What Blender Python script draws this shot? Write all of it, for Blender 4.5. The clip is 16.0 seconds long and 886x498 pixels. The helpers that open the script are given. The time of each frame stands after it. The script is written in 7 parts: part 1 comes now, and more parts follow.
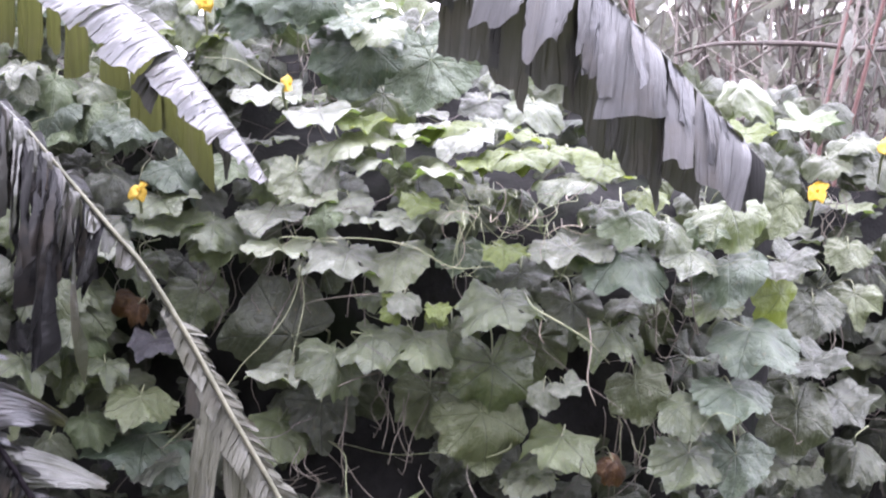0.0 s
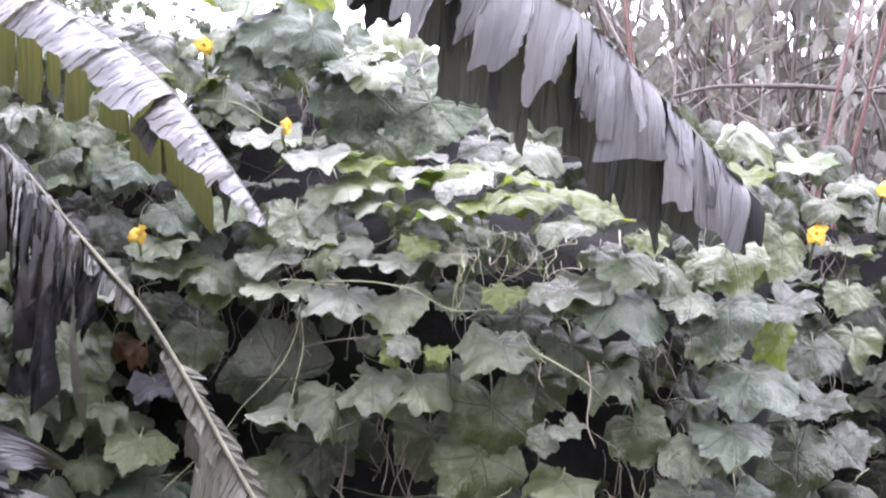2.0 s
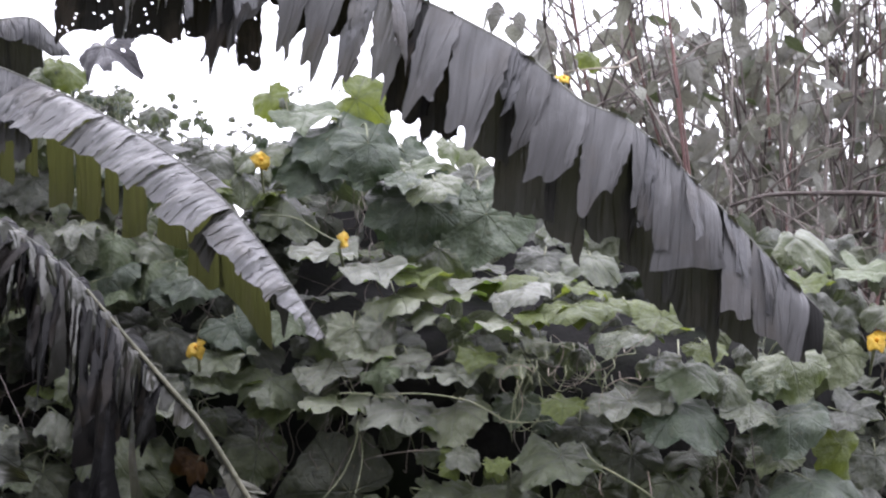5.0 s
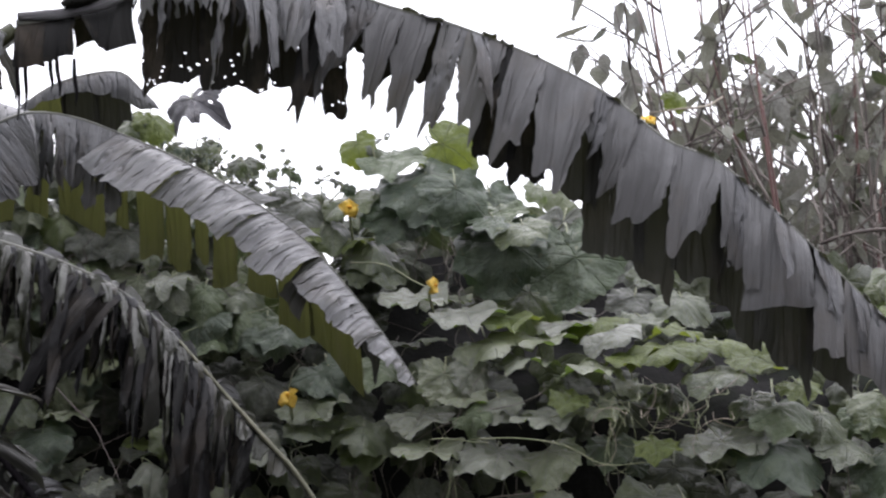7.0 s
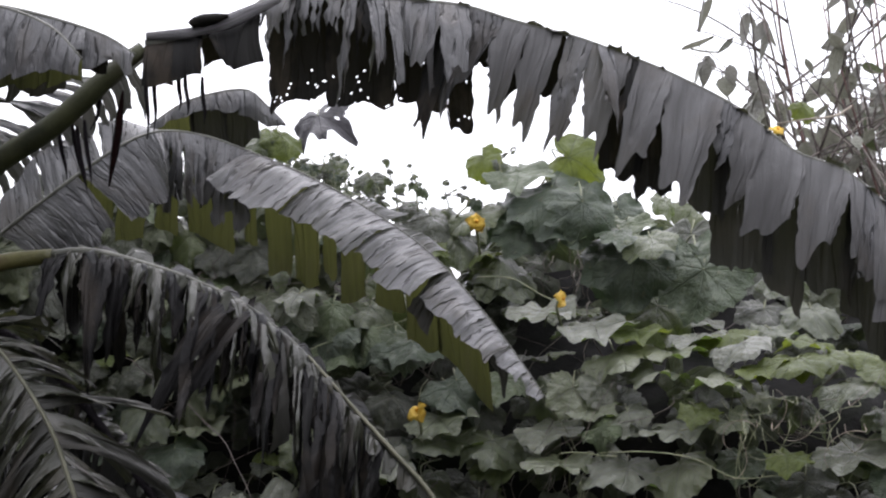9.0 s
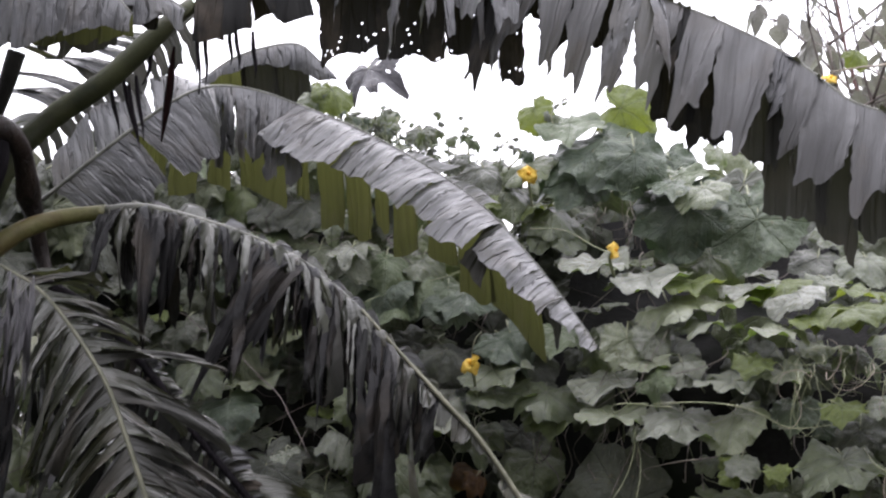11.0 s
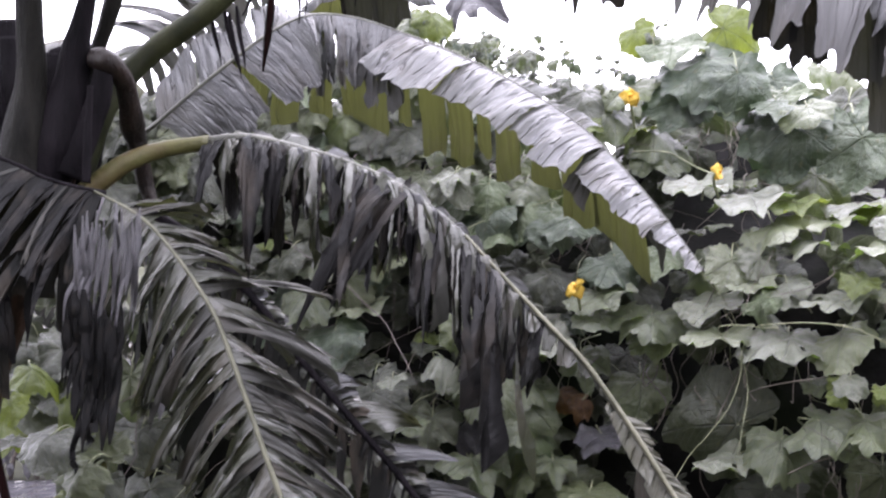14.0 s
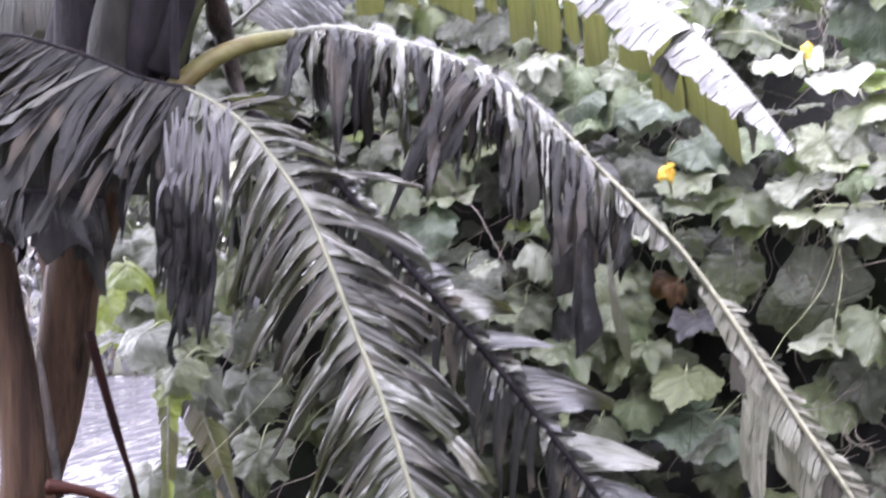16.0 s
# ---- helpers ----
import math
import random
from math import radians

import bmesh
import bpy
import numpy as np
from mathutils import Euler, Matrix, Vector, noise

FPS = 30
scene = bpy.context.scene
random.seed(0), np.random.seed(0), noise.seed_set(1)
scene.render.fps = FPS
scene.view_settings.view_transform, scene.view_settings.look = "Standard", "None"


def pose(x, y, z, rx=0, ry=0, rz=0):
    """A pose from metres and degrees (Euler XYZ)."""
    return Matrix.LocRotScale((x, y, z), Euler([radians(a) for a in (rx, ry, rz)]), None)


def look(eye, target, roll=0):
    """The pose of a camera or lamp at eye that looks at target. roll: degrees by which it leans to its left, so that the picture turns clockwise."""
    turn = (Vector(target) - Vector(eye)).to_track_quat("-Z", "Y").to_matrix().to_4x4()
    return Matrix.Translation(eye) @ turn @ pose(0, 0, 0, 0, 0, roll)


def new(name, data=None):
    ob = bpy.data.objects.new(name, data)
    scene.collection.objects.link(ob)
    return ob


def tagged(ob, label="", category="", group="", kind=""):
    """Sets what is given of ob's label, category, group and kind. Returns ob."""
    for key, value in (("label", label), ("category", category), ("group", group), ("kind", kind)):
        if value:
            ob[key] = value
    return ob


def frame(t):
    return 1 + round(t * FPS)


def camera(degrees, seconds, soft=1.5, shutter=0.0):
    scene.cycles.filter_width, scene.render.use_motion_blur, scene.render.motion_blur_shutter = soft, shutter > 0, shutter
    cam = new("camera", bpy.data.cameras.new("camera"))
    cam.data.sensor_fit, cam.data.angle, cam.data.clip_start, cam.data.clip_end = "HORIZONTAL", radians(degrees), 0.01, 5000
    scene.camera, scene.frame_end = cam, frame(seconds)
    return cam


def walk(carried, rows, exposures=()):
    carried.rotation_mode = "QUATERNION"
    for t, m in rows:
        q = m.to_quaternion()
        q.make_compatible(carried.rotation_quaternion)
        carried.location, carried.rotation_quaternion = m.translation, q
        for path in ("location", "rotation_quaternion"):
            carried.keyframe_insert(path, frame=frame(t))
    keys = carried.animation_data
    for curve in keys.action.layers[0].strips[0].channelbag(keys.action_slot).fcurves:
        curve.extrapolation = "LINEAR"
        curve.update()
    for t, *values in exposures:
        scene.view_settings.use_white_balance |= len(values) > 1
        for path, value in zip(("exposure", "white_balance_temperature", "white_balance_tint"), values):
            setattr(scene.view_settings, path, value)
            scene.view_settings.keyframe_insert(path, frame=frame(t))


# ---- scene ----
# The camera stands still at eye height and pans slowly up and to its left with a long lens.
cam = camera(22.5, 16.0, soft=2.1, shutter=0.9)
EYE = 1.6
ROWS = [  # seconds, yaw to the left, pitch up, lean to the left
    (0, 0.000, 0.000, 2.000),
    (0.5, -0.046, 0.437, 1.942),
    (1, -0.014, 0.571, 1.939),
    (1.5, 0.008, 0.677, 1.991),
    (2, 0.022, 1.099, 1.966),
    (2.5, 0.258, 1.819, 2.124),
    (3, 0.813, 2.315, 1.962),
    (3.5, 1.230, 2.742, 1.537),
    (4, 1.150, 3.140, 1.536),
    (6.5, 3.238, 4.855, 0.533),
    (7, 3.898, 5.041, 0.305),
    (7.5, 4.699, 5.282, 0.345),
    (8, 5.822, 5.539, 0.222),
    (10.5, 8.094, 4.571, -0.143),
    (11, 8.538, 4.174, -0.347),
    (11.5, 8.905, 3.844, -0.550),
    (12, 9.377, 3.462, -0.674),
    (12.5, 9.580, 2.973, -0.791),
    (13, 10.195, 2.832, -0.848),
    (13.5, 10.755, 2.676, -1.055),
    (14, 11.227, 2.288, -1.187),
    (14.5, 11.750, 1.929, -1.373),
    (15, 12.649, 1.660, -1.743),
    (15.5, 13.054, 0.534, -2.161),
    (16, 13.655, -0.513, -2.583),
]
EXPOSURES = [(0.0, 2.60, 6060, 26), (1.5, 2.48, 6060, 26), (2.5, 2.32, 6060, 26), (3.5, 1.82, 6080, 24), (6.5, 0.84, 6360, 16), (8.0, 0.58, 6400, 15), (10.5, 0.98, 6440, 16), (12.5, 1.72, 6300, 20), (14.5, 2.12, 6190, 23), (15.3, 2.58, 6100, 24), (16.0, 3.14, 6100, 25)]
walk(cam, [(t, pose(0, 0, EYE, 90 + pitch, 0, yaw) @ pose(0, 0, 0, 0, 0, lean)) for t, yaw, pitch, lean in ROWS], EXPOSURES)

# ---- light: a rainy, overcast sky ----
SKY = 1.0
world = bpy.data.worlds.new("overcast_sky")
scene.world = world
world.use_nodes = True
wn, wl = world.node_tree.nodes, world.node_tree.links
wn.clear()
w_out, w_bg = wn.new("ShaderNodeOutputWorld"), wn.new("ShaderNodeBackground")
w_sky, w_gain, w_mix = wn.new("ShaderNodeTexSky"), wn.new("ShaderNodeMix"), wn.new("ShaderNodeMix")
w_cloud, w_ramp = wn.new("ShaderNodeTexNoise"), wn.new("ShaderNodeValToRGB")
w_sky.sky_type, w_sky.sun_disc = "NISHITA", False
w_sky.sun_elevation, w_sky.sun_rotation = radians(57), radians(-17)
w_gain.data_type, w_gain.blend_type = "RGBA", "MULTIPLY"
w_gain.inputs[0].default_value = 1.0
w_gain.inputs[7].default_value = (0.10, 0.10, 0.10, 1)
w_cloud.inputs["Scale"].default_value, w_cloud.inputs["Detail"].default_value = 2.5, 4
w_ramp.color_ramp.elements[0].color, w_ramp.color_ramp.elements[1].color = (0.92, 0.92, 0.95, 1), (1.0, 1.0, 1.02, 1)
w_dir, w_sep, w_high, w_dome = wn.new("ShaderNodeTexCoord"), wn.new("ShaderNodeSeparateXYZ"), wn.new("ShaderNodeMapRange"), wn.new("ShaderNodeMix")
w_high.inputs[3].default_value, w_high.inputs[4].default_value = 1.15, 2.9  # an overcast dome: the zenith three times the horizon
w_dome.data_type, w_dome.blend_type = "RGBA", "MULTIPLY"
w_dome.inputs[0].default_value = 1.0
wl.new(w_dir.outputs["Generated"], w_sep.inputs[0])
wl.new(w_sep.outputs[2], w_high.inputs[0])
w_mix.data_type = "RGBA"
w_mix.inputs[0].default_value = 0.85
wl.new(w_sky.outputs[0], w_gain.inputs[6])
wl.new(w_cloud.outputs["Fac"], w_ramp.inputs[0])
wl.new(w_gain.outputs[2], w_mix.inputs[6])
wl.new(w_ramp.outputs[0], w_mix.inputs[7])
wl.new(w_mix.outputs[2], w_dome.inputs[6])
wl.new(w_high.outputs[0], w_dome.inputs[7])
wl.new(w_dome.outputs[2], w_bg.inputs[0])
w_bg.inputs[1].default_value = SKY
wl.new(w_bg.outputs[0], w_out.inputs[0])

sun = new("sun", bpy.data.lights.new("sun", "SUN"))
sun.data.energy, sun.data.angle, sun.data.color = 0.35, radians(50), (1.0, 0.99, 0.98)
sun.matrix_world = look((-1.5, 5.0, 8), (0, 0, 0))  # behind the plants, through thick cloud


# ---- materials ----
class Nodes:
    """A short way to write node materials."""

    def __init__(self, name):
        self.mat = bpy.data.materials.new(name)
        self.mat.use_nodes = True
        self.tree = self.mat.node_tree
        self.tree.nodes.clear()

    def add(self, kind, **inputs):
        node = self.tree.nodes.new("ShaderNode" + kind)
        for key, value in inputs.items():
            self.put(node, key.replace("_", " "), value)
        return node

    def put(self, node, key, value):
        socket = node.inputs[int(key[1:])] if key[0] == "i" and key[1:].isdigit() else node.inputs[key]
        if isinstance(value, bpy.types.NodeSocket):
            self.tree.links.new(value, socket)
        elif isinstance(value, tuple) and len(value) == 3 and socket.type == "RGBA":
            socket.default_value = (*value, 1)
        else:
            socket.default_value = value

    def math(self, op, a, b=0.0, c=None):
        node = self.add("Math", i0=a, i1=b)
        node.operation = op
        if c is not None:
            self.put(node, "i2", c)
        return node.outputs[0]

    def noise(self, vector, scale, detail=3.0, rough=0.55):
        return self.add("TexNoise", Vector=vector, Scale=scale, Detail=detail, Roughness=rough).outputs["Fac"]

    def ramp(self, fac, *stops):
        node = self.add("ValToRGB", Fac=fac)
        els = node.color_ramp.elements
        while len(els) < len(stops):
            els.new(0.5)
        for el, (at, colour) in zip(els, stops):
            el.position, el.color = at, ((*colour, 1) if isinstance(colour, tuple) else (colour, colour, colour, 1))
        return node.outputs[0]

    def mix(self, fac, a, b, blend="MIX"):
        node = self.add("Mix")
        node.data_type, node.blend_type = "RGBA", blend
        for key, value in (("i0", fac), ("i6", a), ("i7", b)):
            self.put(node, key, value)
        return node.outputs[2]

    def scaled(self, vector, x, y, z):
        return self.add("Mapping", Vector=vector, Scale=(x, y, z)).outputs[0]

    def finish(self, shader):
        self.tree.links.new(shader, self.add("OutputMaterial").inputs[0])
        return self.mat


def leaf_material(name, low, high, vein, rough=0.38, glow=0.25, through_colour=(0.22, 0.34, 0.05), spots=0.5, sheen=0.5, film=0.35, gloss=0.3, vary=0.5):
    """A lobed vine leaf: palmate veins, blotches, a wet film and some light through the blade."""
    n = Nodes(name)
    uv, rand = n.add("TexCoord").outputs["UV"], n.add("ObjectInfo").outputs["Random"]
    island = n.add("NewGeometry").outputs["Random Per Island"]
    own = n.math("FRACT", n.math("ADD", rand, island))
    shifted = n.add("VectorMath", i0=uv, i1=n.add("CombineXYZ", X=n.math("MULTIPLY", own, 7.0), Y=n.math("MULTIPLY", own, 3.0), Z=0.0).outputs[0]).outputs[0]
    sep = n.add("SeparateXYZ", Vector=uv)
    x, y = sep.outputs[0], sep.outputs[1]
    angle = n.math("ARCTAN2", x, y)
    radius = n.math("SQRT", n.math("ADD", n.math("MULTIPLY", x, x), n.math("MULTIPLY", y, y)))
    near = n.math("ABSOLUTE", n.math("SUBTRACT", n.math("FRACT", n.math("ADD", n.math("DIVIDE", angle, 0.89), 0.5)), 0.5))
    main = n.ramp(n.math("MULTIPLY", near, radius), (0.0, 1.0), (0.014, 0.0))
    side = n.math("ABSOLUTE", n.math("SUBTRACT", n.math("FRACT", n.math("ADD", n.math("MULTIPLY", radius, 9.0), n.math("MULTIPLY", near, -5.0))), 0.5))
    small = n.ramp(side, (0.0, 1.0), (0.10, 0.0))
    veins = n.math("MAXIMUM", main, n.math("MULTIPLY", small, 0.45))
    blotch = n.noise(shifted, 5.0, 4.0)
    fine = n.noise(shifted, 32.0, 4.0, 0.7)
    base = n.mix(n.ramp(blotch, (0.35, 0.0), (0.68, 1.0)), low, high)
    base = n.mix(n.math("MULTIPLY", n.math("SUBTRACT", own, 0.5), vary), base, (0.16, 0.20, 0.05))
    base = n.mix(n.math("MULTIPLY", n.ramp(n.noise(shifted, 14.0, 2.0), (0.62, 0.0), (0.72, 1.0)), spots), base, (0.10, 0.085, 0.04))
    base = n.mix(n.math("MULTIPLY", veins, 0.16), base, vein)
    quilt = n.math("ADD", n.math("MULTIPLY", n.noise(shifted, 7.0, 3.0), 0.85), n.math("MULTIPLY", fine, 0.18))
    bump = n.add("Bump", Strength=0.7, Distance=0.02, Height=n.math("SUBTRACT", quilt, n.math("MULTIPLY", veins, 0.22)))
    wet = n.math("ADD", n.math("MULTIPLY", n.noise(shifted, 3.0, 2.0), 0.25), rough - 0.1)
    skin = n.add("BsdfPrincipled", Base_Color=base, Roughness=wet, Normal=bump.outputs[0])
    skin.inputs["Specular IOR Level"].default_value = sheen
    skin.inputs["Coat Weight"].default_value, skin.inputs["Coat Roughness"].default_value = film, gloss
    n.put(skin, "Coat Normal", bump.outputs[0])
    lit = n.add("BsdfTranslucent", Color=n.mix(veins, through_colour, low), Normal=bump.outputs[0])
    return n.finish(n.add("MixShader", i0=glow, i1=skin.outputs[0], i2=lit.outputs[0]).outputs[0])


def blade_material(name, low, high, rough=0.33, glow=0.3, through_colour=(0.36, 0.42, 0.04), stain=0.4, sheen=0.5, film=0.75, gloss=0.15, crumple=0.0, crease_lines=0.0):
    """A banana leaf: close parallel side veins across the blade, stains, and a wet film."""
    n = Nodes(name)
    uv, rand = n.add("TexCoord").outputs["UV"], n.add("ObjectInfo").outputs["Random"]
    shifted = n.add("VectorMath", i0=uv, i1=n.add("CombineXYZ", X=n.math("MULTIPLY", rand, 5.0), Y=n.math("MULTIPLY", rand, 2.0), Z=0.0).outputs[0]).outputs[0]
    bent = n.add("VectorMath", i0=shifted, i1=n.add("CombineXYZ", X=n.math("MULTIPLY", n.noise(n.scaled(shifted, 6, 6, 1), 1.0, 2.0), 0.03), Y=0.0, Z=0.0).outputs[0]).outputs[0]
    ribs = n.noise(n.scaled(bent, 85, 2.5, 1), 1.0, 3.0, 0.6)
    ripple = n.ramp(n.noise(n.scaled(bent, 15, 1.2, 1), 1.0, 2.0), (0.30, 0.35), (0.485, 0.0), (0.515, 1.0), (0.72, 0.55))
    patch = n.noise(n.scaled(shifted, 7, 5, 1), 1.0, 4.0)
    tone = n.math("ADD", n.math("MULTIPLY", ribs, 0.35), n.math("MULTIPLY", n.noise(n.scaled(bent, 24, 3.5, 1), 1.0, 3.0), 0.65))
    base = n.mix(n.ramp(tone, (0.34, 0.0), (0.66, 1.0)), low, high)
    base = n.mix(n.math("MULTIPLY", n.ramp(patch, (0.52, 0.0), (0.66, 1.0)), stain), base, (0.055, 0.045, 0.035))
    height = n.math("ADD", n.math("MULTIPLY", ribs, 0.30), n.math("MULTIPLY", ripple, 0.26))
    if crease_lines:
        # thin dark cross lines: tears, and the shade of creases put into the colour
        along = n.math("ADD", n.math("MULTIPLY", n.add("SeparateXYZ", Vector=shifted).outputs[0], 30.0), n.math("MULTIPLY", n.noise(n.scaled(shifted, 14, 5, 1), 1.0, 3.0), 2.4))
        line = n.ramp(n.math("ABSOLUTE", n.math("SUBTRACT", n.math("FRACT", along), 0.5)), (0.0, 1.0), (0.11, 0.0))
        line = n.math("MULTIPLY", line, n.ramp(n.noise(n.scaled(shifted, 16, 11, 1), 1.0, 2.0), (0.46, 0.0), (0.58, 1.0)))
        base = n.mix(n.math("MULTIPLY", line, crease_lines), base, (0.02, 0.018, 0.016))
        height = n.math("SUBTRACT", n.math("ADD", height, n.math("MULTIPLY", n.math("FRACT", along), 0.5)), n.math("MULTIPLY", line, 0.6))
    if crumple:
        height = n.math("ADD", height, n.math("MULTIPLY", n.noise(n.scaled(shifted, 34, 16, 1), 1.0, 4.0, 0.65), crumple))
    bump = n.add("Bump", Strength=0.9, Distance=0.016, Height=height)
    wet = n.math("ADD", n.math("MULTIPLY", patch, 0.4), rough - 0.2)
    skin = n.add("BsdfPrincipled", Base_Color=base, Roughness=wet, Normal=bump.outputs[0])
    skin.inputs["Specular IOR Level"].default_value = sheen
    skin.inputs["Coat Weight"].default_value, skin.inputs["Coat Roughness"].default_value = film, gloss
    n.put(skin, "Coat Normal", bump.outputs[0])
    lit = n.add("BsdfTranslucent", Color=n.mix(n.ramp(ribs, (0.3, 0.0), (0.8, 0.6)), through_colour, low), Normal=bump.outputs[0])
    return n.finish(n.add("MixShader", i0=glow, i1=skin.outputs[0], i2=lit.outputs[0]).outputs[0])


def rough_material(name, low, high, scale=12.0, stretch=(1, 1, 1), rough=0.55, bump=0.5, sheen=0.4, third=None):
    """Bark, stalks, soil and dry stuff: noise at two scales, grain by bump."""
    n = Nodes(name)
    place = n.scaled(n.add("TexCoord").outputs["Object"], *stretch)
    big, fine = n.noise(place, scale, 4.0), n.noise(place, scale * 7, 3.0, 0.65)
    base = n.mix(n.ramp(n.math("ADD", n.math("MULTIPLY", big, 0.7), n.math("MULTIPLY", fine, 0.3)), (0.36, 0.0), (0.64, 1.0)), low, high)
    if third:
        base = n.mix(n.ramp(n.noise(place, scale * 0.45, 3.0), (0.5, 0.0), (0.62, 1.0)), base, third)
    relief = n.add("Bump", Strength=bump, Distance=0.01, Height=n.math("ADD", big, n.math("MULTIPLY", fine, 0.5)))
    skin = n.add("BsdfPrincipled", Base_Color=base, Roughness=n.math("ADD", n.math("MULTIPLY", fine, 0.3), rough - 0.15), Normal=relief.outputs[0])
    skin.inputs["Specular IOR Level"].default_value = sheen
    return n.finish(skin.outputs[0])


def wet_road_material():
    """Dark asphalt under rain: coarse grain, and small puddles that mirror the sky."""
    n = Nodes("wet_asphalt")
    place = n.add("TexCoord").outputs["Object"]
    pool = n.ramp(n.noise(n.scaled(place, 8.0, 1.1, 1.0), 1.0, 6.0, 0.8), (0.49, 0.0), (0.56, 1.0))
    grain = n.noise(place, 60.0, 3.0, 0.7)
    base = n.mix(grain, (0.008, 0.0077, 0.010), (0.018, 0.017, 0.021))
    base = n.mix(n.math("MULTIPLY", n.ramp(n.noise(place, 2.6, 4.0), (0.5, 0.0), (0.62, 1.0)), 0.6), base, (0.04, 0.038, 0.04))
    bump = n.add("Bump", Strength=0.4, Distance=0.03, Height=n.math("ADD", n.math("MULTIPLY", n.noise(n.scaled(place, 18.0, 2.5, 1.0), 1.0, 3.0), 0.6), n.math("MULTIPLY", grain, 0.3)))
    skin = n.add("BsdfPrincipled", Base_Color=base, Roughness=0.9, Normal=bump.outputs[0])
    skin.inputs["Specular IOR Level"].default_value = 0.05
    n.put(skin, "Coat Weight", n.math("MULTIPLY", pool, 0.85))
    skin.inputs["Coat Roughness"].default_value = 0.12
    return n.finish(skin.outputs[0])


M_LEAF = leaf_material("vine_leaf_green", (0.032, 0.043, 0.019), (0.070, 0.085, 0.040), (0.12, 0.135, 0.085), rough=0.42, film=0.5, gloss=0.26, glow=0.2, through_colour=(0.20, 0.28, 0.06))
# shade put into the colour: darker copy for inner, far-left and far-right leaves
M_LEAF_DARK = leaf_material("vine_leaf_dark_shaded", (0.019, 0.0225, 0.015), (0.046, 0.052, 0.034), (0.075, 0.082, 0.06), rough=0.47, glow=0.14, sheen=0.4, film=0.3, gloss=0.28, through_colour=(0.17, 0.22, 0.08))
M_LEAF_BLUE = leaf_material("vine_leaf_blue_green", (0.025, 0.039, 0.023), (0.053, 0.072, 0.042), (0.095, 0.115, 0.08), rough=0.45, glow=0.12, sheen=0.4, film=0.2, gloss=0.28, through_colour=(0.10, 0.17, 0.06))
# paler copy: the sky sheen of upward-facing leaves put into the colour
M_LEAF_PALE = leaf_material("vine_leaf_pale_sheen", (0.072, 0.081, 0.056), (0.14, 0.15, 0.115), (0.2, 0.22, 0.16), rough=0.38, glow=0.18, spots=0.7, sheen=0.5, film=0.75, gloss=0.26)
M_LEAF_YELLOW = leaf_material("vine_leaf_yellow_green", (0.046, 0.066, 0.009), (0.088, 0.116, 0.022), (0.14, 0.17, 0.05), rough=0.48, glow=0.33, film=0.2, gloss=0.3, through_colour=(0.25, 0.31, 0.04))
M_LEAF_DRY = leaf_material("vine_leaf_dry", (0.030, 0.012, 0.006), (0.085, 0.042, 0.010), (0.10, 0.05, 0.02), rough=0.5, glow=0.2, film=0.1, through_colour=(0.3, 0.16, 0.03), vary=0.0)
M_LEAF_GREY = leaf_material("vine_leaf_withered_grey", (0.024, 0.023, 0.028), (0.055, 0.053, 0.060), (0.08, 0.076, 0.083), rough=0.5, glow=0.1, film=0.15, through_colour=(0.1, 0.09, 0.1), vary=0.0)
# rain haze put into these two leaf colours, the farther one paler
M_LEAF_FAR = leaf_material("shrub_leaf_hazed_grey", (0.10, 0.10, 0.088), (0.17, 0.167, 0.147), (0.2, 0.19, 0.17), rough=0.45, glow=0.28, through_colour=(0.25, 0.25, 0.19))
M_LEAF_HAZE = leaf_material("far_shrub_leaf_haze", (0.21, 0.21, 0.195), (0.31, 0.308, 0.288), (0.35, 0.345, 0.32), rough=0.5, glow=0.38, through_colour=(0.42, 0.42, 0.36))
# the reflected sky's lilac-grey is put into this wet blade's colour
M_BLADE = blade_material("banana_blade_sky_grey", (0.042, 0.043, 0.045), (0.112, 0.112, 0.118), rough=0.42, glow=0.1, sheen=0.3, film=0.22, gloss=0.28, crumple=0.2, crease_lines=0.08)
M_BLADE_SLATE = blade_material("banana_blade_slate", (0.034, 0.034, 0.0345), (0.086, 0.086, 0.0885), rough=0.42, glow=0.08, through_colour=(0.2, 0.2, 0.08), sheen=0.3, film=0.22, gloss=0.28, crumple=0.25)
M_BLADE_DARK = blade_material("banana_blade_dark", (0.019, 0.020, 0.021), (0.062, 0.063, 0.068), rough=0.42, glow=0.07, through_colour=(0.16, 0.17, 0.05), sheen=0.3, film=0.25, gloss=0.2, crumple=0.4, crease_lines=0.12)
M_BLADE_OLIVE = blade_material("banana_blade_olive", (0.020, 0.022, 0.009), (0.055, 0.058, 0.022), rough=0.55, glow=0.38, through_colour=(0.11, 0.118, 0.034), stain=0.9, sheen=0.2, film=0.1)
# for withered blades, and as shade in folds and backs of the long leaf
M_BLADE_BLACK = blade_material("banana_blade_withered_shaded", (0.004, 0.0042, 0.0042), (0.015, 0.015, 0.0145), rough=0.6, glow=0.03, through_colour=(0.06, 0.055, 0.02), stain=0.6, sheen=0.06, film=0.03)
# olive blade with shade put into the colour, for rear and sheltered halves
M_BLADE_SHADE = blade_material("banana_blade_olive_shade", (0.011, 0.0113, 0.0095), (0.028, 0.0282, 0.024), rough=0.5, glow=0.15, through_colour=(0.044, 0.046, 0.024), sheen=0.25, film=0.12, gloss=0.25)
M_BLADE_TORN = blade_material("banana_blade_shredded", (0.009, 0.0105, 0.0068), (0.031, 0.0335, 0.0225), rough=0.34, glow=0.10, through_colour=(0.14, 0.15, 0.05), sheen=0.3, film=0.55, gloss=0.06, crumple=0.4)
